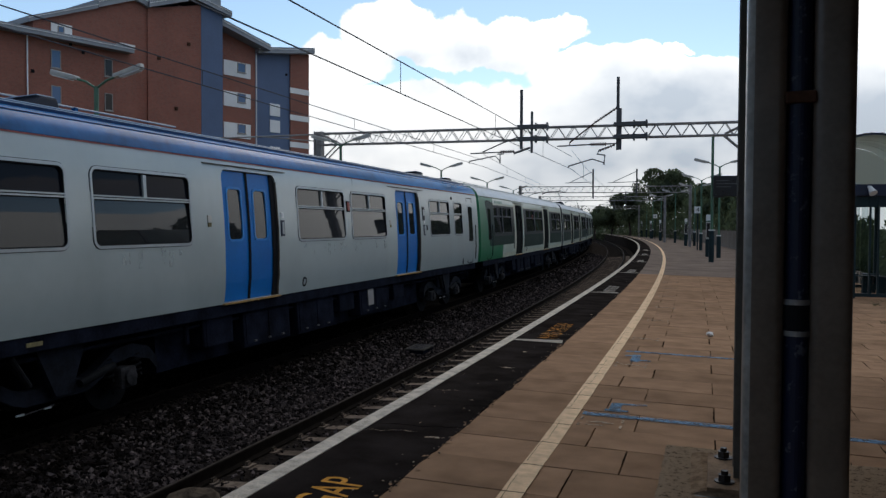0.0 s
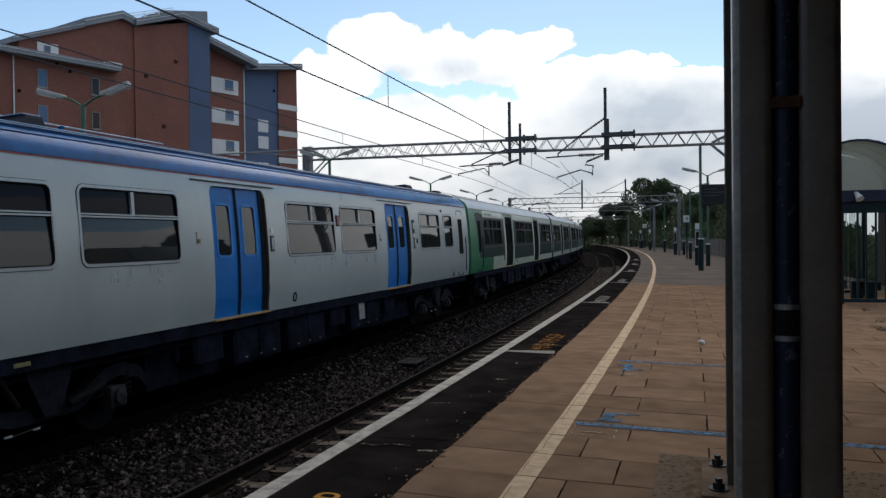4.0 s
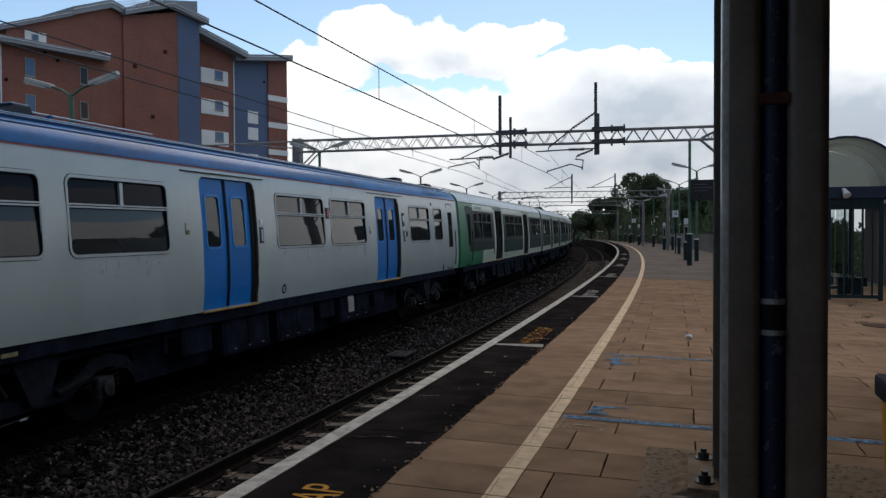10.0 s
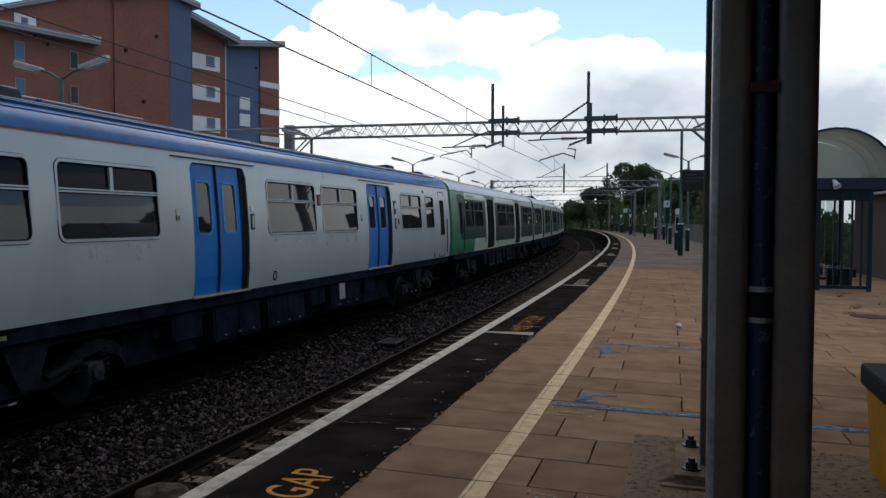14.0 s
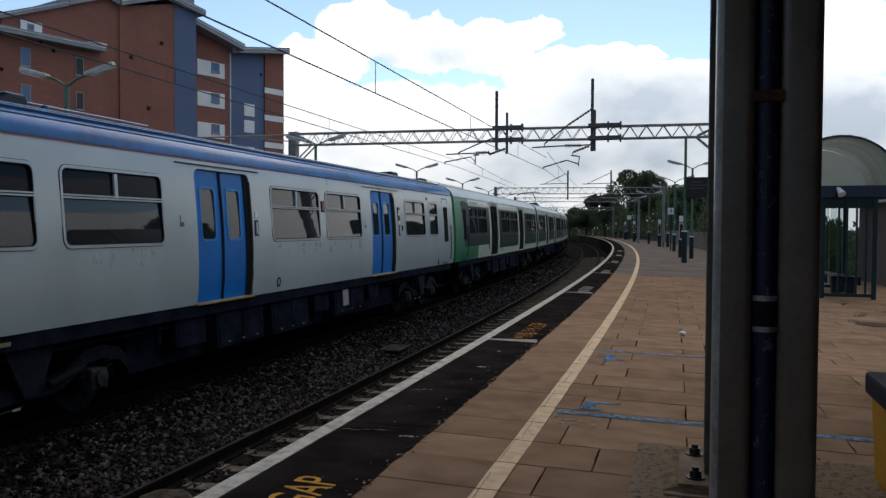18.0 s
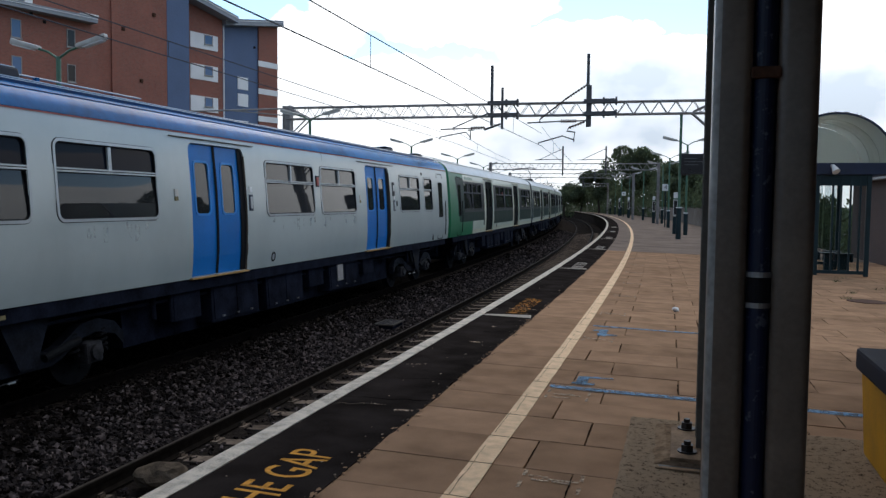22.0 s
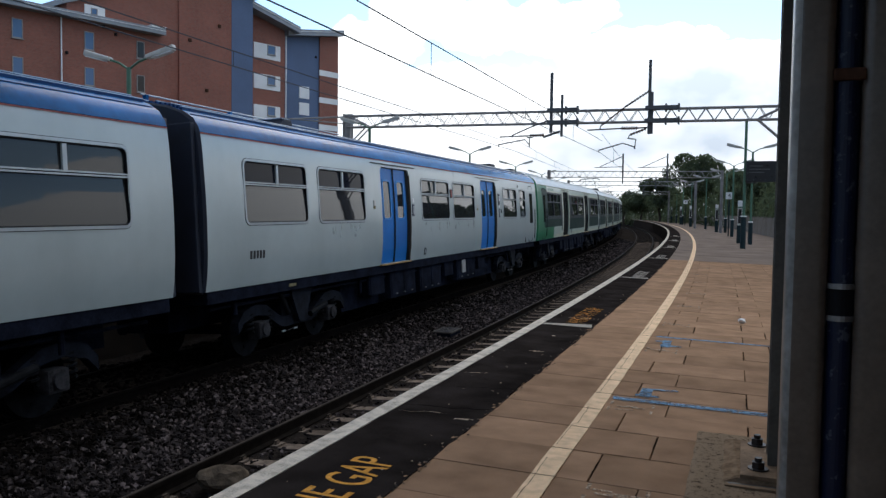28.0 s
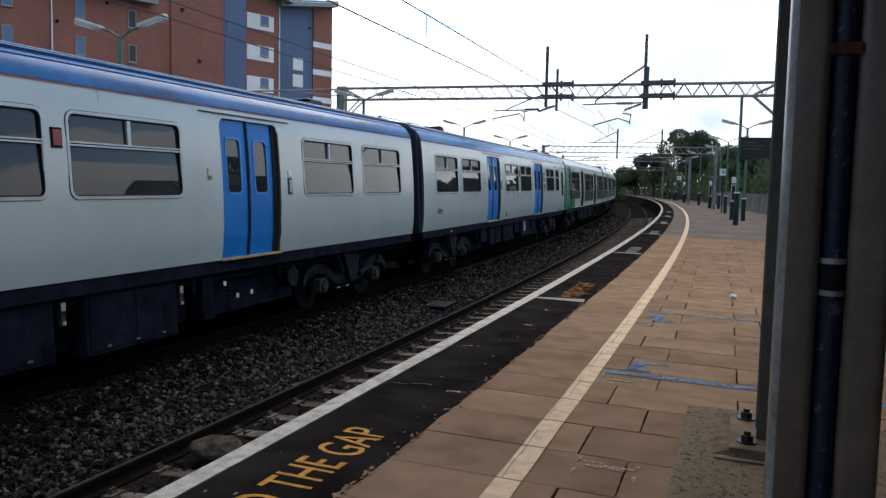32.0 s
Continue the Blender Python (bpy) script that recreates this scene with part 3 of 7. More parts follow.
def sleeper_mesh():
    bm = bmesh.new()
    # oily under the rails, clean concrete only at the stepped outer end
    box(bm, -1.25, 0.96, -0.12, 0.12, -0.36, -0.185, bevel=0.02, mat=1)
    box(bm, 0.955, 1.25, -0.12, 0.10, -0.36, -0.175, bevel=0.015)
    box(bm, 0.90, 1.02, -0.06, 0.10, -0.30, -0.170, bevel=0.012)
    for sx in (-1, 1):
        box(bm, sx * 0.753 - 0.16, sx * 0.753 + 0.16, -0.1, 0.1, -0.188, -0.165, bevel=0.006, mat=1)
        for q in (-0.09, 0.09):
            box(bm, sx * 0.753 + q - 0.02, sx * 0.753 + q + 0.02, -0.045, 0.045, -0.17, -0.12, bevel=0.01, mat=1)
    return finish(bm, "sleeper", [M["concrete"], M["oldsleeper"]])


def build_sleepers():
    me = sleeper_mesh()
    rng = random.Random(4)
    for i in range(110):
        s = 2.27 + 0.6545 * i
        ob = new("sleeper", me)
        ob.matrix_basis = arc_pose(s, NEAR_OFF, NEAR_Z + rng.uniform(-0.008, 0.004), -CANT) @ pose(rng.uniform(-0.03, 0.03), 0, 0, 0, 0, rng.uniform(-0.6, 0.6))
        tagged(ob, "pale concrete sleeper half buried in ballast", "sleeper", "sleepers of the near track")
    bm = bmesh.new()
    for off, z, a, b in ((NEAR_OFF, NEAR_Z, 75, 330), (NEAR_OFF, NEAR_Z, -45, 2), (FAR_OFF, FAR_Z, -45, 330)):
        s = a
        while s < b:
            m = arc_pose(s, off, z, -CANT)
            g = bmesh.ops.create_cube(bm, size=1.0, matrix=m @ pose(0, 0, -0.285) @ Matrix.Diagonal((2.5, 0.26, 0.2, 1)))
            s += 0.6545
    tagged(part("far_sleepers", bm, M["oldsleeper"]), "concrete sleepers running on round the curve", "sleepers", kind="stuff")


def stone_meshes(n, rng):
    out = []
    for k in range(n):
        bm = bmesh.new()
        # broken stone: a cut block with its corners knocked about
        bmesh.ops.create_cube(bm, size=1.5)
        bmesh.ops.bevel(bm, geom=rng.sample(list(bm.verts), 3), offset=0.55, segments=1, affect="VERTICES")
        for v in bm.verts:
            v.co = Vector([c * rng.uniform(0.6, 1.25) for c in v.co])
            v.co.x *= 1.25
            v.co.z *= 0.62
        bmesh.ops.triangulate(bm, faces=bm.faces)
        bm.verts.index_update()
        vs = np.array([v.co[:] for v in bm.verts])
        fs = np.array([[v.index for v in f.verts] for f in bm.faces])
        bm.free()
        out.append((vs, fs))
    return out


def bed_height(off):
    prof = [(-9.3, -1.15), (-7.6, -1.13), (-6.9, -0.99), (-4.1, -0.97), (-3.6, -1.12), (-3.1, -1.22), (-2.75, -1.26), (-2.0, -1.335), (-0.6, -1.28), (-0.05, -1.25)]
    return float(np.interp(off, [p[0] for p in prof], [p[1] for p in prof]))


def build_ballast():
    rng = random.Random(11)
    stones = stone_meshes(10, rng)
    V, F, base = [], [], 0

    def lay(s, off, size, lift):
        nonlocal base
        vs, fs = stones[rng.randrange(len(stones))]
        q = np.array(Euler((rng.uniform(0, 6.3), rng.uniform(-0.6, 0.6), rng.uniform(0, 6.3))).to_matrix())
        p = arc(s, off, bed_height(off) + lift)
        V.append(vs * size @ q.T + np.array(p))
        F.append(fs + base)
        base += len(vs)

    shaded = []
    for count, s0, s1, o0, o1 in ((15000, 3.5, 14, -4.35, -2.75), (12000, 14, 34, -4.35, -2.75), (900, 3.0, 12, -2.45, -0.1), (1000, 12, 32, -2.45, -0.4), (700, 4.0, 16, -2.5, -1.2), (4000, 34, 75, -4.35, -2.75)):
        for i in range(count):
            s = s0 + (s1 - s0) * rng.random() ** 1.25
            off = rng.uniform(o0, o1)
            size = rng.choice((0.018, 0.023, 0.027, 0.033, 0.039)) * (1.0 if o1 == -2.75 else 0.8) * rng.uniform(0.85, 1.15) * (1.0 if s < 34 else 1.5)
            lift = rng.uniform(-0.005, 0.03) + (rng.uniform(-0.02, 0.015) if o1 == -0.1 else 0.0)
            # near-black stones, denser towards train and viewer, stand in for shade there
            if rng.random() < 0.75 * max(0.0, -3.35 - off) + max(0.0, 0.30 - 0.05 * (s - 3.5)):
                shaded.append((s, off, size, lift))
            else:
                lay(s, off, size, lift)
    me = bpy.data.meshes.new("ballast")
    me.from_pydata(np.concatenate(V).tolist(), [], np.concatenate(F).tolist())
    me.materials.append(M["ballast"])
    tagged(new("ballast", me), "loose angular grey and brown ballast stones", "ballast", kind="stuff")
    V, F, base = [], [], 0
    for spot in shaded:
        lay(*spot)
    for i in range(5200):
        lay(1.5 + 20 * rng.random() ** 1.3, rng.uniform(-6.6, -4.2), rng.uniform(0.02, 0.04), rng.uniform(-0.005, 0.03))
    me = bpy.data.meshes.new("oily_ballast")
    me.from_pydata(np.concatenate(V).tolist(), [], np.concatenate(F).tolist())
    me.materials.append(M["shade_stone"])
    tagged(new("oily_ballast", me), "ballast stones painted near-black for the shade of the standing train", "ballast", kind="stuff")


def build_boulder():
    rng = random.Random(3)
    bm = bmesh.new()
    bmesh.ops.create_icosphere(bm, subdivisions=3, radius=1.0)
    for v in bm.verts:
        v.co *= 1 + 0.25 * noise.noise(v.co * 1.6) + 0.06 * noise.noise(v.co * 5)
        v.co = Vector((v.co.x * 0.27, v.co.y * 0.20, max(v.co.z, -0.5) * 0.14))
    ob = part("rock", bm, M["rock"])
    p = arc(6.62, -2.14, -1.16)
    ob.matrix_basis = pose(p.x, p.y, p.z, 0, 0, 20)
    tagged(ob, "pale weathered lump of rock beside the rail", "rock")
    # flat cover lying in the ballast between the tracks
    t = thing("track_box", "grey flat lineside box lid lying in the ballast", "box", arc_pose(16.3, -3.2, -1.12))
    part("lid", boxes((-0.22, 0.22, -0.38, 0.38, 0.012, 0.045), bevel=0.008), M["lidgrey"], t)
    for k in range(5):
        part("lid_groove", boxes((-0.16, 0.16, -0.30 + 0.14 * k, -0.26 + 0.14 * k, 0.044, 0.048)), M["black"], t)
    part("body", boxes((-0.19, 0.19, -0.34, 0.34, -0.06, 0.022)), M["black"], t)


def ragged_strip(o0, o1, z_of, s0, s1, step, rough0, rough1, seed, thick=0.006):
    """A painted or poured strip whose sides waver."""
    bm = bmesh.new()
    n = round((s1 - s0) / step)
    prev = None
    for i in range(n + 1):
        s = s0 + (s1 - s0) * i / n
        w0 = rough0 * (noise.noise(Vector((s * 1.3, seed, 0))) + 0.7 * noise.noise(Vector((s * 6.0, seed, 5))))
        w1 = rough1 * (noise.noise(Vector((s * 1.1, seed, 9))) + 0.8 * noise.noise(Vector((s * 5.0, seed, 2))))
        a, b = o0 + w0, o1 + w1
        row = [bm.verts.new(arc(s, o, z_of(o) + dz)) for o, dz in ((a, -thick), (a, 0.0), (b, 0.0), (b, -thick))]
        if prev:
            for j in range(3):
                bm.faces.new((prev[j], prev[j + 1], row[j + 1], row[j]))
        prev = row
    bmesh.ops.recalc_face_normals(bm, faces=bm.faces)
    return bm


def build_platform():
    """The platform on which the camera stands: wall, black edge strip, painted lines, asphalt beyond the slabs."""
    plat = thing("platform", "curving station platform with buff slabs and a black edge", "platform", kind="structure")
    z = deck
    body = sweep([(0.0, -0.09), (0.0, -0.004), (0.78, z(0.78) - 0.012), (3.0, z(3.0) - 0.035), (9.0, z(9.0) - 0.035), (9.0, -1.7), (0.16, -1.7), (0.16, -0.09)], -12, 190, 2)
    part("platform_body", body, M["joint"], plat)
    face = sweep([(0.12, -0.09), (0.12, -1.5), (0.158, -1.5), (0.158, -0.09)], -12, 190, 4)
    part("platform_wall", face, M["wall"], plat, "sooty brick platform wall")
    part("edge_strip", ragged_strip(0.0, 0.80, lambda o: z(o) + 0.004, -12, 190, 0.12, 0.0, 0.035, 3, 0.012), M["tar"], plat, "worn black asphalt edge strip")
    # white line on the very edge, its inner side a little uneven
    part("white_line", ragged_strip(-0.012, 0.118, lambda o: 0.007, -12, 190, 0.10, 0.002, 0.007, 7, 0.03), M["whiteline"], plat, "worn white edge line")
    part("asphalt", sweep([(0.79, z(0.79) - 0.02), (0.79, z(0.79) + 0.002), (9.0, z(9.0) + 0.002), (9.0, z(9.0) - 0.02)], 27.02, 190, 1.5), M["asphalt"], plat, "brown-grey asphalt surface")
    part("yellow_line", ragged_strip(1.435, 1.575, lambda o: z(o) + 0.0065, -12, 190, 0.10, 0.006, 0.006, 11), M["yellowline"], plat, "cream-yellow safety line, cracked with the slabs")
    return plat


def build_slabs(plat):
    """Slabs of 0.9 x 0.6 m in broken bond, with open joints."""
    rng = random.Random(8)
    meshes = {}

    def slab(w, l):
        key = (round(w, 2), round(l, 2))
        if key not in meshes:
            bm = bmesh.new()
            box(bm, -w / 2, w / 2, -l / 2, l / 2, -0.035, 0.0)
            top = [e for e in bm.edges if all(v.co.z > -0.01 for v in e.verts)]
            bmesh.ops.bevel(bm, geom=top, offset=0.004, segments=1, affect="EDGES")
            meshes[key] = finish(bm, "slab", M["slab"])
        return meshes[key]

    wear = random.Random(19)

    def open_joint(s, off, along, length):
        """A crumbled stretch of joint, ragged and dark."""
        bm, prev, z = bmesh.new(), None, 0.0032
        n = 10
        for i in range(n + 1):
            q = length * (i / n - 0.5)
            side = 0.006 * noise.noise(Vector((q * 11, s, off)))
            w = 0.0045 * (0.35 + wear.random()) * min(1.0, 0.3 + 3.0 * min(i, n - i) / n)
            pts = [(s + q, off + side - w), (s + q, off + side + w)] if along else [(s + side + w, off + q), (s + side - w, off + q)]
            row = [bm.verts.new(arc(a, o, deck(o) + z)) for a, o in pts]
            if prev:
                bm.faces.new((prev[0], prev[1], row[1], row[0]))
            prev = row
        part("open_joint", bm, M["crackdark"], plat)

    V, F, base, made = [], [], 0, 0
    rows = int((27.02 - (-9.0)) / 0.574)
    for r in range(rows):
        s = 27.02 - 0.574 * (r + 0.5)
        shift = 0.29 if r % 2 else 0.0
        cuts = [0.79, 1.465] + [c for c in [1.77 + shift + 0.89 * k for k in range(9)] if c < 8.9] + [9.0]
        for a, b in zip(cuts, cuts[1:]):
            gap = rng.choice((0.002, 0.003, 0.004, 0.012, 0.016))
            w, l = b - a - gap, 0.574 - rng.choice((0.001, 0.002, 0.002, 0.003, 0.004, 0.010))
            off = (a + b) / 2
            m = arc_pose(s, off, deck(off) + rng.uniform(-0.003, 0.0015)) @ pose(0, 0, 0, rng.uniform(-0.2, 0.2), math.degrees(FALL) + rng.uniform(-0.2, 0.2), rng.uniform(-0.3, 0.3))
            if 3.2 < s < 16 and 1.6 < a < 5.2 and wear.random() < 0.62:
                long = wear.uniform(0.5, 1.0)
                open_joint(s + 0.287 * (1 - long) * wear.choice((-1, 1)), a, True, 0.56 * long)
                if wear.random() < 0.45:
                    w2 = wear.uniform(0.15, 0.55)
                    open_joint(s + 0.287, a + w2 / 2 * wear.choice((-1, 1)), False, w2)
            if 2.5 < s < 17 and off < 4.6 and made < 300:
                ob = new("slab", slab(w, l))
                ob.parent = plat
                ob.matrix_basis = m
                made += 1
            else:
                me = slab(w, l)
                vs = np.array([(m @ v.co)[:] for v in me.vertices])
                V.append(vs)
                F.extend([[i + base for i in p.vertices] for p in me.polygons])
                base += len(vs)
    me = bpy.data.meshes.new("slabs")
    me.from_pydata(np.concatenate(V).tolist(), [], F)
    me.materials.append(M["slab"])
    ob = new("slabs", me)
    ob.parent = plat
    tagged(ob, kind="stuff")


def build_paint(plat):
    """Lettering on the black strip, survey marks and faded box marks."""
    for k in range(7):
        t = lettering("MIND THE GAP", 0.36, M["amber"] if k == 0 else M["amberworn"] if k == 1 else M["greybar"], plat, "mind_the_gap_lettering", "RIGHT")
        xs = [v.co.x for v in t.data.vertices]
        ys = [v.co.y for v in t.data.vertices]
        s0 = 4.46 + 8.29 * k
        t.matrix_basis = arc_pose(s0, 0.52, deck(0.52) + 0.0055) @ pose(0, 0, 0, 0, math.degrees(FALL), 0) @ pose(0, 0, 0, 0, 0, 90) @ Matrix.Diagonal((1.80 / (max(xs) - min(xs)), 0.275 / (max(ys) - min(ys)), 1, 1))
    bm = bmesh.new()
    for s in (2.41, 10.7, 18.99, 27.28, 35.57, 43.86, 52.15):
        c = arc(s, 0.43, deck(0.43) + 0.0065)
        m = arc_pose(s, 0.43, deck(0.43) + 0.006) @ pose(0, 0, 0, 0, math.degrees(FALL), 0) @ pose(0, 0, 0, 0, 0, 8)
        g = bmesh.ops.create_cube(bm, size=1, matrix=m @ Matrix.Diagonal((0.68, 0.19, 0.0012, 1)))
        for v in g["verts"]:
            u, w, h = m.inverted() @ v.co
            v.co = m @ Vector((u, w * (1.0 + 1.3 * u), h))
    part("cross_mark", bm, M["greybar"], plat, "faded grey paint bars across the strip")
    bm = bmesh.new()
    for s, a, b, w in ((6.80, 1.60, 4.6, 0.115), (10.36, 1.64, 3.0, 0.09)):
        m = arc_pose(s, (a + b) / 2, deck((a + b) / 2) + 0.0045) @ pose(0, 0, 0, 0, math.degrees(FALL), 0)
        bmesh.ops.create_cube(bm, size=1, matrix=m @ Matrix.Diagonal((b - a, w, 0.0006, 1)))
    for s, o, ang, ln, w in ((7.12, 1.84, 90, 0.34, 0.10), (7.28, 1.95, 8, 0.30, 0.06), (7.00, 1.86, 4, 0.20, 0.07), (9.86, 1.80, 90, 0.52, 0.10), (9.72, 1.86, 0, 0.24, 0.09), (10.02, 1.74, 20, 0.16, 0.08)):
        m = arc_pose(s, o, deck(o) + 0.0045) @ pose(0, 0, 0, 0, math.degrees(FALL), 0) @ pose(0, 0, 0, 0, 0, ang)
        bmesh.ops.create_cube(bm, size=1, matrix=m @ Matrix.Diagonal((ln, w, 0.0006, 1)))
    part("survey_mark", bm, M["bluechalk"], plat, "blue sprayed survey lines")
    bm = bmesh.new()
    rng = random.Random(5)
    for s, o in ((4.45, 1.95), (6.52, 1.78), (9.35, 1.78), (11.6, 1.80), (13.9, 1.86), (16.2, 1.9), (18.8, 1.85), (21.2, 1.85), (23.6, 1.85), (26, 1.8)):
        for da, do, ang in ((-0.10, -0.16, 90), (-0.10, 0.17, 90), (0.10, -0.16, 90), (0.10, 0.17, 90), (0.0, -0.06, 0), (0.0, 0.06, 0), (0.03, 0.0, 0)):
            m = arc_pose(s + da, o + do, deck(o + do) + 0.0045) @ pose(0, 0, 0, 0, math.degrees(FALL), 0) @ pose(0, 0, 0, 0, 0, ang)
            bmesh.ops.create_cube(bm, size=1, matrix=m @ Matrix.Diagonal((0.10, 0.022, 0.002, 1)))
        for k in range(2):
            m = arc_pose(s + rng.uniform(-0.12, 0.12), o + rng.uniform(-0.17, 0.2), deck(o) + 0.0045) @ pose(0, 0, 0, 0, math.degrees(FALL), 0) @ pose(0, 0, 0, 0, 0, rng.choice((0, 0, 90, 40)))
            bmesh.ops.create_cube(bm, size=1, matrix=m @ Matrix.Diagonal((rng.uniform(0.04, 0.12), 0.02, 0.002, 1)))
    part("faded_stencil", bm, M["greychalk"], plat, "rubbed-out white stencil marks")


def build_cracks(plat):
    """Cracks across the black strip and the yellow line, and pale scuffs on the strip."""
    rng = random.Random(41)
    for s, a, b, wide in ((5.75, 0.12, 0.82, 0.012), (6.55, 0.30, 0.84, 0.008), (8.1, 0.10, 0.5, 0.007), (9.3, 0.45, 0.83, 0.009), (12.2, 0.15, 0.82, 0.010), (14.9, 0.3, 0.8, 0.009), (17.4, 0.12, 0.8, 0.010)):
        bm, prev = bmesh.new(), None
        for i in range(15):
            o = a + (b - a) * i / 14
            ss = s + 0.22 * (o - a) + 0.05 * noise.noise(Vector((o * 9, s, 0)))
            w = wide * 0.6 * (0.4 + rng.random())
            row = [bm.verts.new(arc(ss - w, o, deck(o) + 0.0055)), bm.verts.new(arc(ss + w, o, deck(o) + 0.0055))]
            if prev:
                bm.faces.new((prev[0], row[0], row[1], prev[1]))
            prev = row
        part("crack", bm, M["crackdark"], plat)
    for s0, s1, o0 in ((4.05, 4.95, 1.458), (5.25, 5.8, 1.452), (5.85, 6.4, 1.475), (6.9, 7.9, 1.47), (8.1, 9.6, 1.49), (10.4, 12.6, 1.47)):
        bm, prev = bmesh.new(), None
        for i in range(22):
            s = s0 + (s1 - s0) * i / 21
            o, w = o0 + 0.012 * noise.noise(Vector((s * 5, o0, 2))), 0.0016 * (0.4 + rng.random())
            row = [bm.verts.new(arc(s, o - w, deck(o) + 0.0085)), bm.verts.new(arc(s, o + w, deck(o) + 0.0085))]
            if prev:
                bm.faces.new((prev[0], prev[1], row[1], row[0]))
            prev = row
        part("line_seam", bm, M["joint"], plat)
    for s, a, b, lean, w in ((5.55, 0.13, 0.52, 0.28, 0.006), (5.53, 0.62, 0.76, 0.3, 0.030), (8.55, 0.44, 0.60, 0.1, 0.03), (7.1, 0.16, 0.40, 0.5, 0.008), (11.4, 0.3, 0.75, 0.2, 0.02)):
        bm, prev = bmesh.new(), None
        for i in range(13):
            o = a + (b - a) * i / 12
            ss = s + lean * (o - a) + 0.03 * noise.noise(Vector((o * 12, s, 5)))
            ww = w * (0.3 + 0.7 * rng.random()) * min(1.0, 0.35 + min(i, 12 - i) / 4)
            row = [bm.verts.new(arc(ss - ww, o, deck(o) + 0.0056)), bm.verts.new(arc(ss + ww, o, deck(o) + 0.0056))]
            if prev:
                bm.faces.new((prev[0], row[0], row[1], prev[1]))
            prev = row
        part("pale_scuff", bm, M["greychalk"], plat, "pale scuff across the black strip")
    bm = bmesh.new()
    for i in range(120):
        s, o = 3.4 + 9 * rng.random() ** 1.4, 0.80 + rng.gauss(0, 0.02)
        r = rng.uniform(0.006, 0.018)
        bm.faces.new([bm.verts.new(arc(s + 1.5 * r * math.sin(k * 1.05) * rng.uniform(0.5, 1.2), o - r * math.cos(k * 1.05) * rng.uniform(0.5, 1.2), deck(o) + 0.0066)) for k in range(6)])
    tagged(part("edge_chips", bm, M["slab"], plat), "pale chipped patches along the strip's broken edge", kind="stuff")
    bm = bmesh.new()
    for i in range(70):
        s, o = 3 + 22 * rng.random() ** 1.5, rng.uniform(0.16, 0.78)
        r = rng.uniform(0.004, 0.014) * (1 if rng.random() < 0.9 else 2.5)
        bm.faces.new([bm.verts.new(arc(s + 1.6 * r * math.sin(k * 1.05) * rng.uniform(0.5, 1.2), o + r * math.cos(k * 1.05) * rng.uniform(0.5, 1.2), deck(o) + 0.0058)) for k in range(6)])
    for f in bm.faces:
        f.normal_update()
        if f.normal.z < 0:
            f.normal_flip()
    tagged(part("paint_flecks", bm, M["greychalk"], plat), "pale flecks trodden into the black strip", kind="stuff")
    for i in range(46):
        s = 27.0 - 0.574 * i
        if s < 2.5:
            break
        part("line_crack", boxes((-0.075, 0.075, -0.0035, 0.0035, -0.001, 0.0006)), M["joint"], plat).matrix_basis = arc_pose(s, 1.505, deck(1.505) + 0.007) @ pose(0, 0, 0, 0, math.degrees(FALL), 0) @ pose(0, 0, 0, 0, 0, rng.uniform(-4, 4))


def build_crumbs(plat):
    """Broken edges of asphalt and grit along the black strip."""
    rng = random.Random(21)
    stones = stone_meshes(4, rng)
    V, F, base = [], [], 0
    for i in range(260):
        s = 2.2 + 24 * rng.random() ** 1.6
        o = 0.81 + rng.gauss(0, 0.018)
        vs, fs = stones[rng.randrange(4)]
        V.append(vs * rng.uniform(0.003, 0.008) + np.array(arc(s, o, deck(o) + 0.006)))
        F.append(fs + base)
        base += len(vs)
    me = bpy.data.meshes.new("edge_crumbs")
    me.from_pydata(np.concatenate(V).tolist(), [], np.concatenate(F).tolist())
    me.materials.append(M["concrete"])
    ob = new("edge_crumbs", me)
    ob.parent = plat
    tagged(ob, "loose grit along the strip's broken edge", kind="stuff")


def build_far_platform():
    t = thing("opposite_platform", "plain platform beyond the train", "platform", kind="structure")
    part("platform_body", sweep([(-7.45, -1.6), (-7.45, 0.0), (-13.5, 0.02), (-13.5, -1.8)], -45, 190, 3), M["asphalt"], t)


build_ground()
build_trackbed()
build_rails()
build_sleepers()
build_boulder()
platform = build_platform()
build_paint(platform)
build_crumbs(platform)
build_cracks(platform)
build_far_platform()

# ---- the train ----
CAR_LEN = 20.4
SECTION = [(1.325, 1.15), (1.362, 1.35), (1.392, 1.65), (1.408, 2.09), (1.41, 2.40), (1.405, 2.66), (1.395, 2.99), (1.385, 3.17), (1.375, 3.27), (1.37, 3.30)]
ROOF = [(1.37, 3.32), (1.345, 3.40), (1.27, 3.52), (1.12, 3.63), (0.88, 3.72), (0.58, 3.785), (0.28, 3.82), (0.0, 3.83)]


def side_x(z):
    return float(np.interp(z, [p[1] for p in SECTION], [p[0] for p in SECTION]))


def side_normal(z):
    d = (side_x(z + 0.05) - side_x(z - 0.05)) / 0.1
    return Vector((1, 0, -d)).normalized()


def on_side(sgn, y, z, out=0.0):
    n = side_normal(z)
    return Vector((sgn * (side_x(z) + out * n.x), y, z + out * n.z))


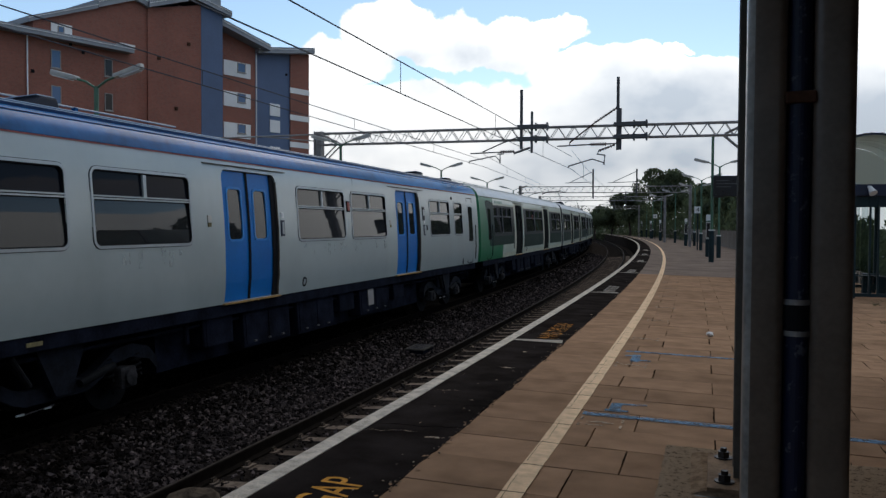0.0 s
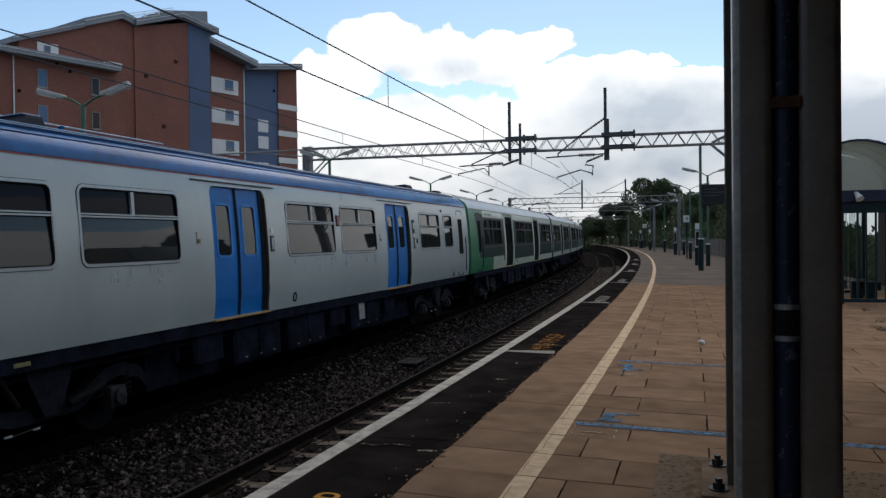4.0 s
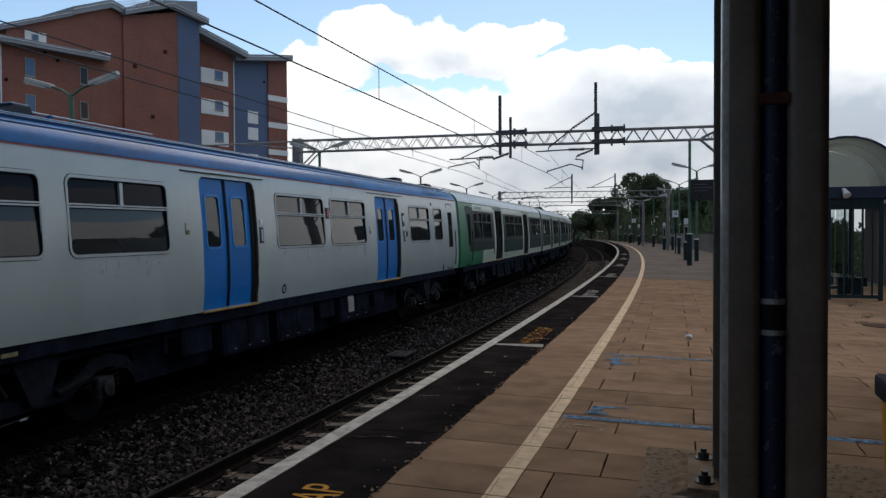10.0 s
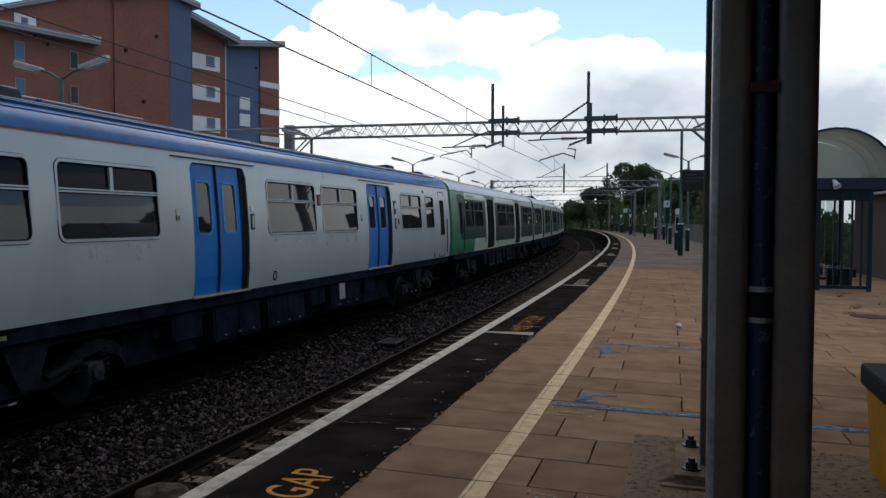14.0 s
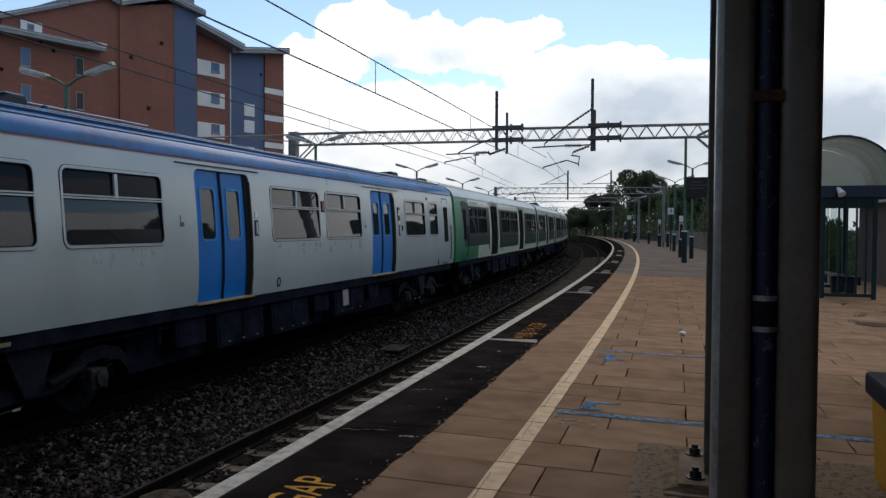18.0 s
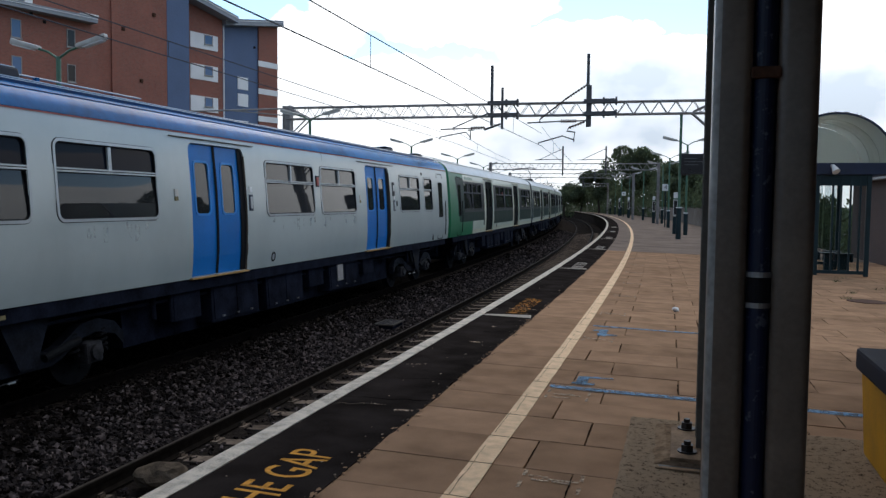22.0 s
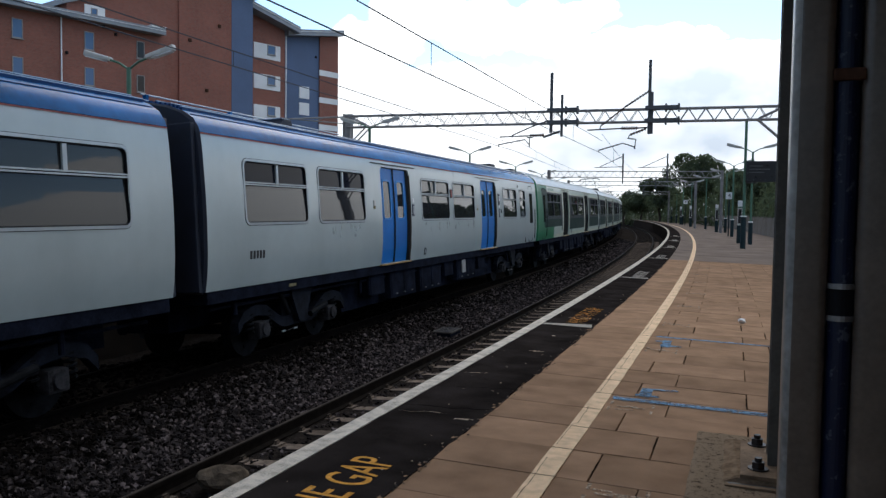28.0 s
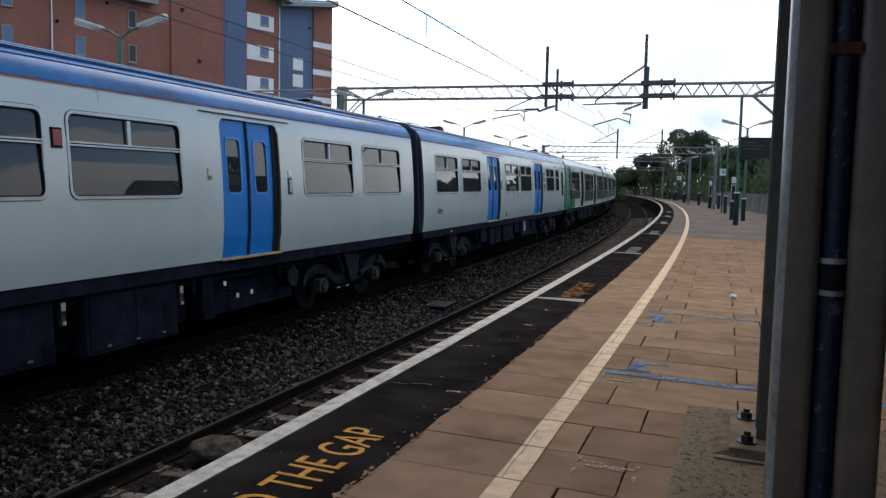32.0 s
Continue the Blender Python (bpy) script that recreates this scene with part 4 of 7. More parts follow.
def shell(bm, openings, y0, y1, sgn, mat_of, more_y=(), more_z=()):
    """One body side with openings cut out of it: a thin sheet with real depth at the reveals."""
    zs = sorted({p[1] for p in SECTION} | {z for o in openings for z in o[2:4]} | set(more_z))
    ys = sorted({y0, y1} | {y for o in openings for y in o[:2]} | {y0 + (y1 - y0) * i / 12 for i in range(13)} | set(more_y))
    cache = {}

    def vert(y, z, dep):
        k = (round(y, 4), round(z, 4), dep)
        if k not in cache:
            cache[k] = bm.verts.new(on_side(sgn, y, z, -dep))
        return cache[k]

    def inside(y, z):
        return any(o[0] - 1e-6 < y < o[1] + 1e-6 and o[2] - 1e-6 < z < o[3] + 1e-6 for o in openings)

    for a, b in zip(ys, ys[1:]):
        for c, d in zip(zs, zs[1:]):
            if inside((a + b) / 2, (c + d) / 2):
                continue
            f = bm.faces.new([vert(a, c, 0), vert(b, c, 0), vert(b, d, 0), vert(a, d, 0)][::sgn])
            f.material_index = mat_of((a + b) / 2, (c + d) / 2)
            f.smooth = True
    for o in openings:
        z_in = [z for z in zs if o[2] - 1e-6 <= z <= o[3] + 1e-6]
        loop = [(o[0], z) for z in z_in] + [(o[1], z) for z in reversed(z_in)]
        if o[3] - o[2] > 1.5:
            round_corners(bm, sgn, o[0], o[1], o[3], 0.13)
        for (ya, za), (yb, zb) in zip(loop, loop[1:] + loop[:1]):
            f = bm.faces.new([vert(ya, za, 0), vert(yb, zb, 0), vert(yb, zb, 0.07), vert(ya, za, 0.07)][::sgn])
            f.material_index = mat_of((ya + yb) / 2, (za + zb) / 2)
            for e in f.edges:
                e.smooth = False


def round_corners(bm, sgn, y0, y1, z1, r):
    """Fills the square top corners of an opening to a round."""
    for y, k in ((y0, 1), (y1, -1)):
        c = bm.verts.new(on_side(sgn, y, z1, 0.001))
        arcs = [(y + k * r * (1 - math.cos(a)), z1 - r * (1 - math.sin(a))) for a in (i * math.pi / 10 for i in range(6))]
        vs = [bm.verts.new(on_side(sgn, p, q, 0.001)) for p, q in arcs]
        ws = [bm.verts.new(on_side(sgn, p, q, -0.06)) for p, q in arcs]
        for i in range(5):
            bm.faces.new((c, vs[i], vs[i + 1])[::-sgn * k])
            bm.faces.new((vs[i], ws[i], ws[i + 1], vs[i + 1])[::-sgn * k])


def ring_on_side(bm, sgn, yc, zc, w, h, r, border, out0, out1, hole=True, n=5):
    """A rounded frame that follows the curve of the side."""
    o, i = rounded(w, h, r, n), rounded(w - 2 * border, h - 2 * border, max(0.01, r - border), n)
    k = len(o)
    vo = [bm.verts.new(on_side(sgn, yc + y, zc + z, out1)) for y, z in o]
    vi = [bm.verts.new(on_side(sgn, yc + y, zc + z, out1)) for y, z in i]
    wo = [bm.verts.new(on_side(sgn, yc + y, zc + z, out0)) for y, z in o]
    wi = [bm.verts.new(on_side(sgn, yc + y, zc + z, out0)) for y, z in i]
    for a in range(k):
        b = (a + 1) % k
        for q in ((vo[a], vo[b], vi[b], vi[a]), (vo[b], vo[a], wo[a], wo[b]), (vi[a], vi[b], wi[b], wi[a])):
            bm.faces.new(q[::sgn])


def pane_on_side(bm, sgn, y0, y1, z0, z1, out, thick=0.006, lean=0.0, yaw=0.0):
    cols = [y0, (y0 + y1) / 2, y1]
    rows = [z0 + (z1 - z0) * i / 3 for i in range(4)]
    for dep, flip in ((out, 1), (out - thick, -1)):
        g = [[bm.verts.new(on_side(sgn, y, z, dep - lean * (z - z0) / (z1 - z0) + yaw * (y - (y0 + y1) / 2))) for z in rows] for y in cols]
        for i in range(2):
            for j in range(3):
                bm.faces.new([g[i][j], g[i + 1][j], g[i + 1][j + 1], g[i][j + 1]][::sgn * flip])


WIN_Z0, WIN_Z1, TRANSOM = 2.07, 3.0, 2.665


def window(car, sgn, y0, y1, style, plain_hopper=True, yaw=0.0):
    """A train window: rounded rim, hopper lights over a fixed pane, a mullion between the hoppers."""
    yc, zc, w, h = (y0 + y1) / 2, (WIN_Z0 + WIN_Z1) / 2, y1 - y0, WIN_Z1 - WIN_Z0
    bm = bmesh.new()
    ring_on_side(bm, sgn, yc, zc, w + 0.05, h + 0.05, 0.12, 0.036 if style == "white" else 0.022, -0.03, 0.012)
    x = sgn * side_x(TRANSOM)
    box(bm, x - 0.02, x + 0.008, y0 + 0.01, y1 - 0.01, TRANSOM - 0.030, TRANSOM - 0.010)
    box(bm, x - 0.02, x + 0.012, y0 + 0.01, y1 - 0.01, TRANSOM + 0.002, TRANSOM + 0.020)
    if w > 1.2:
        box(bm, sgn * side_x(2.83) - 0.02, sgn * side_x(2.83) + 0.010, yc - 0.03, yc + 0.03, TRANSOM, WIN_Z1 - 0.03)
    win = part("window", bm, M["rim"] if style == "white" else M["dark_galv"], car)
    bm = bmesh.new()
    b = 0.036 if style == "white" else 0.022
    ring_on_side(bm, sgn, yc, zc, w + 0.052 - 2 * b, h + 0.052 - 2 * b, 0.12 - b, 0.016, -0.03, 0.004)
    ring_on_side(bm, sgn, yc, zc, w + 0.066, h + 0.066, 0.126, 0.010, -0.01, 0.003)
    part("gasket", bm, M["seal"], win, "black rubber gasket")
    bm = bmesh.new()
    pane_on_side(bm, sgn, y0, y1, WIN_Z0, TRANSOM, -0.008, lean=0.030, yaw=yaw)
    part("lower_pane", bm, M["glass"], win)
    for a, b in (((y0, yc), (yc, y1)) if w > 1.2 else ((y0, y1),)):
        bm = bmesh.new()
        pane_on_side(bm, sgn, a, b, TRANSOM, WIN_Z1, -0.025, yaw=yaw)
        # the other hoppers get a darker glass with little reflection
        part("hopper_pane", bm, M["glass"] if plain_hopper else M["hopper"], win)


def door_pair(car, sgn, y0, y1, style):
    """Two sliding leaves set back in their opening, each with a tall rounded light, over a yellow sill."""
    z0, z1 = 1.17, 3.17
    yc = (y0 + y1) / 2
    mat = M["blue"] if style == "white" else M["darkdoor"]
    for a, b in ((y0, yc), (yc, y1)):
        w = b - a
        bm = bmesh.new()
        ys = [a + 0.012, a + 0.17, b - 0.17, b - 0.012]
        zs = [z0, 1.45, 1.8, 2.10, 2.45, 2.90, z1 - 0.01]
        for i in range(3):
            for j in range(len(zs) - 1):
                if i == 1 and 2.1 <= (zs[j] + zs[j + 1]) / 2 <= 2.90:
                    continue
                q = [on_side(sgn, ys[i], zs[j], -0.045), on_side(sgn, ys[i + 1], zs[j], -0.045), on_side(sgn, ys[i + 1], zs[j + 1], -0.045), on_side(sgn, ys[i], zs[j + 1], -0.045)]
                bm.faces.new([bm.verts.new(v) for v in q][::sgn])
        bmesh.ops.remove_doubles(bm, verts=bm.verts, dist=0.0005)
        r = bmesh.ops.extrude_face_region(bm, geom=list(bm.faces))
        for v in r["geom"]:
            if isinstance(v, bmesh.types.BMVert):
                v.co.x -= sgn * 0.035
        bmesh.ops.recalc_face_normals(bm, faces=bm.faces)
        leaf = part("door_leaf", bm, mat, car, smooth=False)
        bm = bmesh.new()
        ring_on_side(bm, sgn, (a + b) / 2, 2.50, w - 0.31, 0.84, 0.10, 0.035, -0.06, -0.036)
        part("light_frame", bm, M["lightblue"] if style == "white" else mat, leaf)
        bm = bmesh.new()
        pane_on_side(bm, sgn, a + 0.16, b - 0.16, 2.09, 2.91, -0.050, lean=0.010)
        part("door_pane", bm, M["glass"], leaf)
    bm = bmesh.new()
    zs = (1.17, 1.5, 1.9, 2.3, 2.7, 3.05)
    col = [[bm.verts.new(on_side(sgn, y1 + 0.114, z, d)) for z in zs] for d in (-0.045, 0.004)] + [[bm.verts.new(on_side(sgn, y1 + 0.135, z, 0.004)) for z in zs]]
    for p, q in zip(col, col[1:]):
        for j in range(5):
            bm.faces.new((p[j], q[j], q[j + 1], p[j + 1]))
    part("door_jamb", bm, M["opening"] if style == "white" else M["pale"], car)
    for a, b in ((yc - 0.026, yc + 0.026), (y0 - 0.004, y0 + 0.03), (y1 - 0.03, y1 + 0.118)):
        bm = bmesh.new()
        zs = (1.17, 1.5, 1.9, 2.3, 2.7, 3.165)
        for d in (-0.04, -0.026):
            col = [[bm.verts.new(on_side(sgn, y, z, d)) for z in zs] for y in (a, b)]
            for j in range(5):
                bm.faces.new((col[0][j], col[1][j], col[1][j + 1], col[0][j + 1]))
        part("door_seal", bm, M["seal"], car)
    x = sgn * side_x(1.16)
    part("door_sill", boxes((min(x - sgn * 0.06, x + sgn * 0.05), max(x - sgn * 0.06, x + sgn * 0.05), y0 - 0.04, y1 + 0.14, 1.135, 1.163), bevel=0.006), M["sill"], car, "worn yellow step edge")
    x = sgn * side_x(3.24)
    part("rain_gutter", boxes((min(x, x + sgn * 0.03), max(x, x + sgn * 0.03), y0 - 0.45, y1 + 0.45, 3.226, 3.238)), M["opening"], car)


def wheelset(bogie_parent, y):
    axle = part("wheelset", tubes(((-0.7, 0, 0), (0.7, 0, 0), 0.08), n=10), M["black"], bogie_parent)
    axle.matrix_basis = pose(0, y, 0.42)
    for sx in (-1, 1):
        bm = bmesh.new()
        tube(bm, (sx * 0.69, 0, 0), (sx * 0.80, 0, 0), 0.42, 28)
        tube(bm, (sx * 0.66, 0, 0), (sx * 0.70, 0, 0), 0.45, 28)
        tube(bm, (sx * 0.79, 0, 0), (sx * 0.825, 0, 0), 0.16, 12)
        for k in range(6):
            a = k * math.pi / 3
            tube(bm, (sx * 0.79, 0.27 * math.cos(a), 0.27 * math.sin(a)), (sx * 0.812, 0.27 * math.cos(a), 0.27 * math.sin(a)), 0.03, 6)
        part("wheel", bm, M["wheel"], axle, "grimy dark steel wheel")
    return axle


def bar_on_edge(bm, x0, x1, pts, deep):
    """A cranked bar: the (y, z) line through pts, so deep in z, from x0 to x1."""
    rings = []
    for y, z in pts:
        rings.append([bm.verts.new((x, y, z + dz)) for x, dz in ((x0, -deep / 2), (x1, -deep / 2), (x1, deep / 2), (x0, deep / 2))])
    for a, b in zip(rings, rings[1:]):
        for k in range(4):
            bm.faces.new((a[k], a[(k + 1) % 4], b[(k + 1) % 4], b[k]))
    bm.faces.new(rings[0])
    bm.faces.new(list(reversed(rings[-1])))


def bogie(car, yc, wheels):
    """Side frames arched over the axle boxes and dipping between them, bolster brackets, springs and dampers."""
    for sx in (-1, 1):
        x = sx * 1.03
        bm = bmesh.new()
        line = [(-1.78, 0.50), (-1.62, 0.66), (-1.30, 0.74), (-0.98, 0.70), (-0.62, 0.50), (-0.45, 0.45), (0.45, 0.45), (0.62, 0.50), (0.98, 0.70), (1.30, 0.74), (1.62, 0.66), (1.78, 0.50)]
        bar_on_edge(bm, min(x - 0.07, x + 0.07), max(x - 0.07, x + 0.07), [(yc + y, z) for y, z in line], 0.17)
        bmesh.ops.recalc_face_normals(bm, faces=bm.faces)
        frame_side = part("side_frame", bm, M["bogie"], car, "cast steel bogie side frame")
        bm = bmesh.new()
        prism(bm, [(yc - 0.38, 1.03), (yc + 0.38, 1.03), (yc + 0.34, 0.90), (yc + 0.12, 0.42), (yc - 0.12, 0.42), (yc - 0.34, 0.90)], min(sx * 1.13, sx * 1.20), max(sx * 1.13, sx * 1.20))
        part("bolster_bracket", bm, M["bogie"], frame_side)
        part("damper", tubes(((sx * 1.22, yc + 0.22, 0.50), (sx * 1.22, yc + 0.80, 0.62), 0.05), n=10), M["wheel"], frame_side)
        part("damper", tubes(((sx * 1.22, yc - 0.75, 0.95), (sx * 1.22, yc - 0.52, 0.60), 0.045), n=10), M["wheel"], frame_side)
        for yy in (-1.15, 1.15):
            bm = boxes((min(x - 0.10, x + 0.13), max(x - 0.10, x + 0.13), yc + yy - 0.15, yc + yy + 0.15, 0.28, 0.55), bevel=0.04)
            tube(bm, (x + sx * 0.12, yc + yy, 0.42), (x + sx * 0.17, yc + yy, 0.42), 0.10, 14)
            part("axle_box", bm, M["dust"], frame_side)
            for q in (-0.26, 0.26):
                bm = bmesh.new()
                turns = [(x + 0.075 * math.cos(k * 0.7), yc + yy + q + 0.075 * math.sin(k * 0.7), 0.40 + 0.0078 * k) for k in range(37)]
                part("coil_spring", line_tube(bm, turns, 0.018, 5), M["wheel"], frame_side)
        part("brake_rod", tubes(((sx * 1.16, yc - 0.62, 0.30), (sx * 1.16, yc - 0.12, 0.33), 0.008), n=6), M["dust"], frame_side)
        for q in (-0.60, -0.22):
            part("rod_clevis", boxes((min(sx * 1.155, sx * 1.175), max(sx * 1.155, sx * 1.175), yc + q - 0.05, yc + q + 0.05, 0.305, 0.325)), M["rim"], frame_side, "small bright steel clevis")
    part("bogie_frame", boxes((-0.96, 0.96, yc - 0.3, yc + 0.3, 0.42, 0.8), bevel=0.02), M["bogie"], car)
    for yy in (-1.15, 1.15):
        wheels.append((wheelset(car, yc + yy), yc + yy))


def underframe(car, seed, gear):
    rng = random.Random(seed)
    h = CAR_LEN / 2
    # added dark mass that stops light passing through under the coach
    part("underfloor_trough", boxes((-0.95, 0.95, -5.4, 5.4, 0.32, 0.97), (-0.45, 0.45, -h + 0.3, -5.4, 0.55, 0.97), (-0.45, 0.45, 5.4, h - 0.3, 0.55, 0.97)), M["black"], car)
    part("solebar", boxes((-1.31, 1.31, -h + 0.05, h - 0.05, 0.97, 1.148), bevel=0.01), M["black"], car)
    spans = gear
    for k, (a, b, z0, depth) in enumerate(spans):
        for sgn in (1, -1):
            x0, x1 = sgn * (1.24 - depth), sgn * 1.24
            bm = boxes((min(x0, x1), max(x0, x1), a - h, b - h, z0, 0.97), bevel=0.02)
            case = part("equipment_case", bm, M["black"], car, "dull black underfloor equipment case")
            mid = (a + b) / 2 - h
            for p, q in ((a - h + 0.06, mid - 0.02), (mid + 0.02, b - h - 0.06)) if b - a > 0.8 else ():
                part("case_door", boxes((sgn * 1.24 - 0.004, sgn * 1.24 + 0.012, p, q, z0 + 0.05, 0.93), bevel=0.008), M["black"], case)
            if b - a > 0.8 and sgn > 0:
                for q in (0.2, 0.5, 0.8):
                    y = a + (b - a) * q - h
                    part("catch", boxes((1.252, 1.275, y - 0.03, y + 0.03, z0 + 0.07, z0 + 0.095)), M["dark_galv"], case, "worn grey case catch")
    bm = bmesh.new()
    for sgn in (1, -1):
        for k in range(9):
            y = -h + 0.6 + rng.uniform(0, CAR_LEN - 1.2)
            tube(bm, (sgn * 1.2, y, 0.97), (sgn * 1.2, y, rng.uniform(0.5, 0.8)), 0.035, 8)
        line_tube(bm, [(sgn * 1.15, -h + 0.3, 0.88), (sgn * 1.15, h - 0.3, 0.88)], 0.025, 6)
    part("underfloor_pipe", bm, M["black"], car)


LABELS = ((13.54, 0.59), (13.91, 0.60), (13.23, 0.80))       # along the car and above the rail


def make_car(name, label, style, cab_front=False, cab_rear=False, seed=1, roof_gear=(), number=False):
    """One coach, its middle at the origin, its front towards +y."""
    car = thing(name, label, "train car", group="cars of the train")
    h = CAR_LEN / 2
    if cab_front:
        wins = [(0.95, 2.82), (3.24, 5.14), (8.30, 10.30), (10.64, 12.55), (15.72, 17.50), (17.95, 18.80)]
        doors = [(5.96, 7.46), (13.22, 14.78)]
    else:
        wins = [(0.76, 2.63), (3.0, 4.9), (8.1, 9.95), (10.30, 12.2), (15.42, 17.3), (17.77, 19.64)]
        doors = [(5.92, 7.40), (13.09, 14.52)]
    if cab_rear:
        wins, doors = [(1.74, 3.20), (3.36, 5.0), (8.42, 10.6), (10.85, 13.1), (16.3, 18.0), (18.2, 19.9)], [(5.98, 7.46), (13.62, 15.10)]
    ops = [(a - h + 0.02, b - h - 0.02, WIN_Z0 + 0.02, WIN_Z1 - 0.02) for a, b in wins] + [(a - h, b - h + 0.12, 1.165, 3.17) for a, b in doors]
    if style == "white":
        mats, pick = [M["white"]], lambda y, z: 0
    else:
        mats = [M["pale"], M["green"], M["cream"], M["darkband"], M["darkgreen"]]

        def pick(y, z):
            if cab_rear and (y < -h + 1.0 or (y < -h + 1.74 and z > 3.06) or (y < -h + 3.3 and z < 1.62)):
                return 1
            if any(a - h - 0.36 < y < b - h + 0.36 for a, b in doors):
                return 2
            low = 1.62 if cab_rear and y < -h + 5.4 else 1.42
            if low < z < 3.06 and -h + 0.2 < y < h - 0.2:
                return 3 if z > 1.95 else 4
            return 2 if z < 1.30 or 3.06 < z < 3.12 else 0
    more_y, more_z = ((), ()) if style == "white" else ([-h + 0.2, h - 0.2, -h + 1.0, -h + 1.74, -h + 3.3, -h + 5.4] + [e - h for a, b in doors for e in (a - 0.36, b + 0.36)], (1.30, 1.42, 1.62, 1.95, 3.06, 3.12))
    for sgn in (1, -1):
        bm = bmesh.new()
        shell(bm, ops, -h, h, sgn, pick, more_y, more_z)
        part("body_side", bm, mats, car)
    for sgn in (1, -1):
        for k, (a, b) in enumerate(wins):
            window(car, sgn, a - h, b - h, style, not (cab_front and k < 2), 0.011 if cab_front and k == 2 else 0.0)
        for a, b in doors:
            door_pair(car, sgn, a - h, b - h, style)
    # ends
    for e, cab in ((1, cab_front), (-1, cab_rear)):
        prof = SECTION + ROOF
        ring = [(x, z) for x, z in prof] + [(-x, z) for x, z in reversed(prof[:-1])]
        ext = 0.0 if not cab else (0.20 if style == "white" else 0.44)
        for sgn in (1, -1) if cab else ():
            bm = bmesh.new()
            zs = sorted(p[1] for p in SECTION)
            for za, zb in zip(zs, zs[1:]):
                q = [on_side(sgn, e * h, za), on_side(sgn, e * (h + ext), za), on_side(sgn, e * (h + ext), zb), on_side(sgn, e * h, zb)]
                bm.faces.new([bm.verts.new(v) for v in q][::sgn * e])
            bmesh.ops.remove_doubles(bm, verts=bm.verts, dist=0.0005)
            part("cab_side", bm, M["white"] if style == "white" else M["green"], car, smooth=True)
        ys = [e * (h + ext), e * (h + ext + (0.06 if cab else 0.0))]
        bm = bmesh.new()
        a = [bm.verts.new((x, ys[0], z)) for x, z in ring]
        b = [bm.verts.new((x * (0.95 if cab else 0.97), ys[1] + (0 if cab else e * 0.03), 1.15 + (z - 1.15) * (0.98 if cab else 0.99))) for x, z in ring]
        for i in range(len(ring) - 1):
            bm.faces.new((a[i], a[i + 1], b[i + 1], b[i]))
        bm.faces.new(b)
        bmesh.ops.recalc_face_normals(bm, faces=bm.faces)
        part("cab_front" if cab else "end_wall", bm, (M["yellow"] if style == "white" else M["green"]) if cab else M["gangway"], car)
        if cab:
            for sx in (-1, 1):
                part("windscreen", boxes((sx * 0.8 - 0.42, sx * 0.8 + 0.42, e * (h + ext + 0.06) - 0.01, e * (h + ext + 0.06) + 0.012, 2.25, 3.05), bevel=0.01), M["glass"], car)
        else:
            bm = bmesh.new()
            for k in range(7):
                y = e * (h + 0.03 + 0.045 * k)
                box(bm, -0.62, 0.62, y - 0.018, y + 0.018, 1.15, 3.2, bevel=0.012)
            part("gangway_bellows", bm, M["gangway"], car)
            part("dark_fairing", boxes((-1.30, 1.30, min(e * (h + 0.02), e * (h + 0.10)), max(e * (h + 0.02), e * (h + 0.10)), 1.15, 3.45), bevel=0.02), M["gangway"], car)
    # roof
    bm = bmesh.new()
    ring = ROOF + [(-x, z) for x, z in reversed(ROOF[:-1])]
    n = 10
    r0, r1 = -h - (0.44 if cab_rear else 0.0), h + (0.20 if cab_front else 0.0)
    rows = [[bm.verts.new((x, r0 + (r1 - r0) * i / n, z)) for x, z in ring] for i in range(n + 1)]
    for p, q in zip(rows, rows[1:]):
        for i in range(len(ring) - 1):
            f = bm.faces.new((p[i], q[i], q[i + 1], p[i + 1]))
            f.smooth = True
    bmesh.ops.recalc_face_normals(bm, faces=bm.faces)
    roof = part("roof", bm, M["roofblue"] if style == "white" else M["roofpale"], car)
    for sx in (-1, 1):
        # navy ribs and crease paint the shade between ribs, pale edges the sky's glint
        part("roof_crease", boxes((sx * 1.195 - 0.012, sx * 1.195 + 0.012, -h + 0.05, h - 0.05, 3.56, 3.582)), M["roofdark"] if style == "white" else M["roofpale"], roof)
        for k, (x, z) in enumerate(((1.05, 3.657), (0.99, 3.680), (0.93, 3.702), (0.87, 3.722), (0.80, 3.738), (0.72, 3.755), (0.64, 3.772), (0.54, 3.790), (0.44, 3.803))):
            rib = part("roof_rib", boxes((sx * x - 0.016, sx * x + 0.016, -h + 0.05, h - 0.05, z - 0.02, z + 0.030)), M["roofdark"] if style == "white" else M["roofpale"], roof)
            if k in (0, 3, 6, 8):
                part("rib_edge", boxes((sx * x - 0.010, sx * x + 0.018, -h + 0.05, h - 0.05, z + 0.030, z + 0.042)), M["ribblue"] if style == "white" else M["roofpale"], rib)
    for a, w, hh in roof_gear:
        for sx in (-0.59, 0.59):
            bm = boxes((sx - 0.29, sx + 0.29, a - h - w / 2, a - h + w / 2, 3.70, 3.80 + hh), bevel=0.03)
            for v in bm.verts:
                if v.co.z > 3.78:
                    v.co.y += 0.12 * w / 0.42 * (1 if v.co.y < a - h else -0.3)
            vent = part("roof_vent", bm, M["gangway"], car)
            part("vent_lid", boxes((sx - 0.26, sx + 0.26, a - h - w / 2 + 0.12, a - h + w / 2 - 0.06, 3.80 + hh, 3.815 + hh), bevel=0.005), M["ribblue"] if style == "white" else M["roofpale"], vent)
    bm = bmesh.new()
    for sgn in (1, -1):
        x = sgn * 1.372
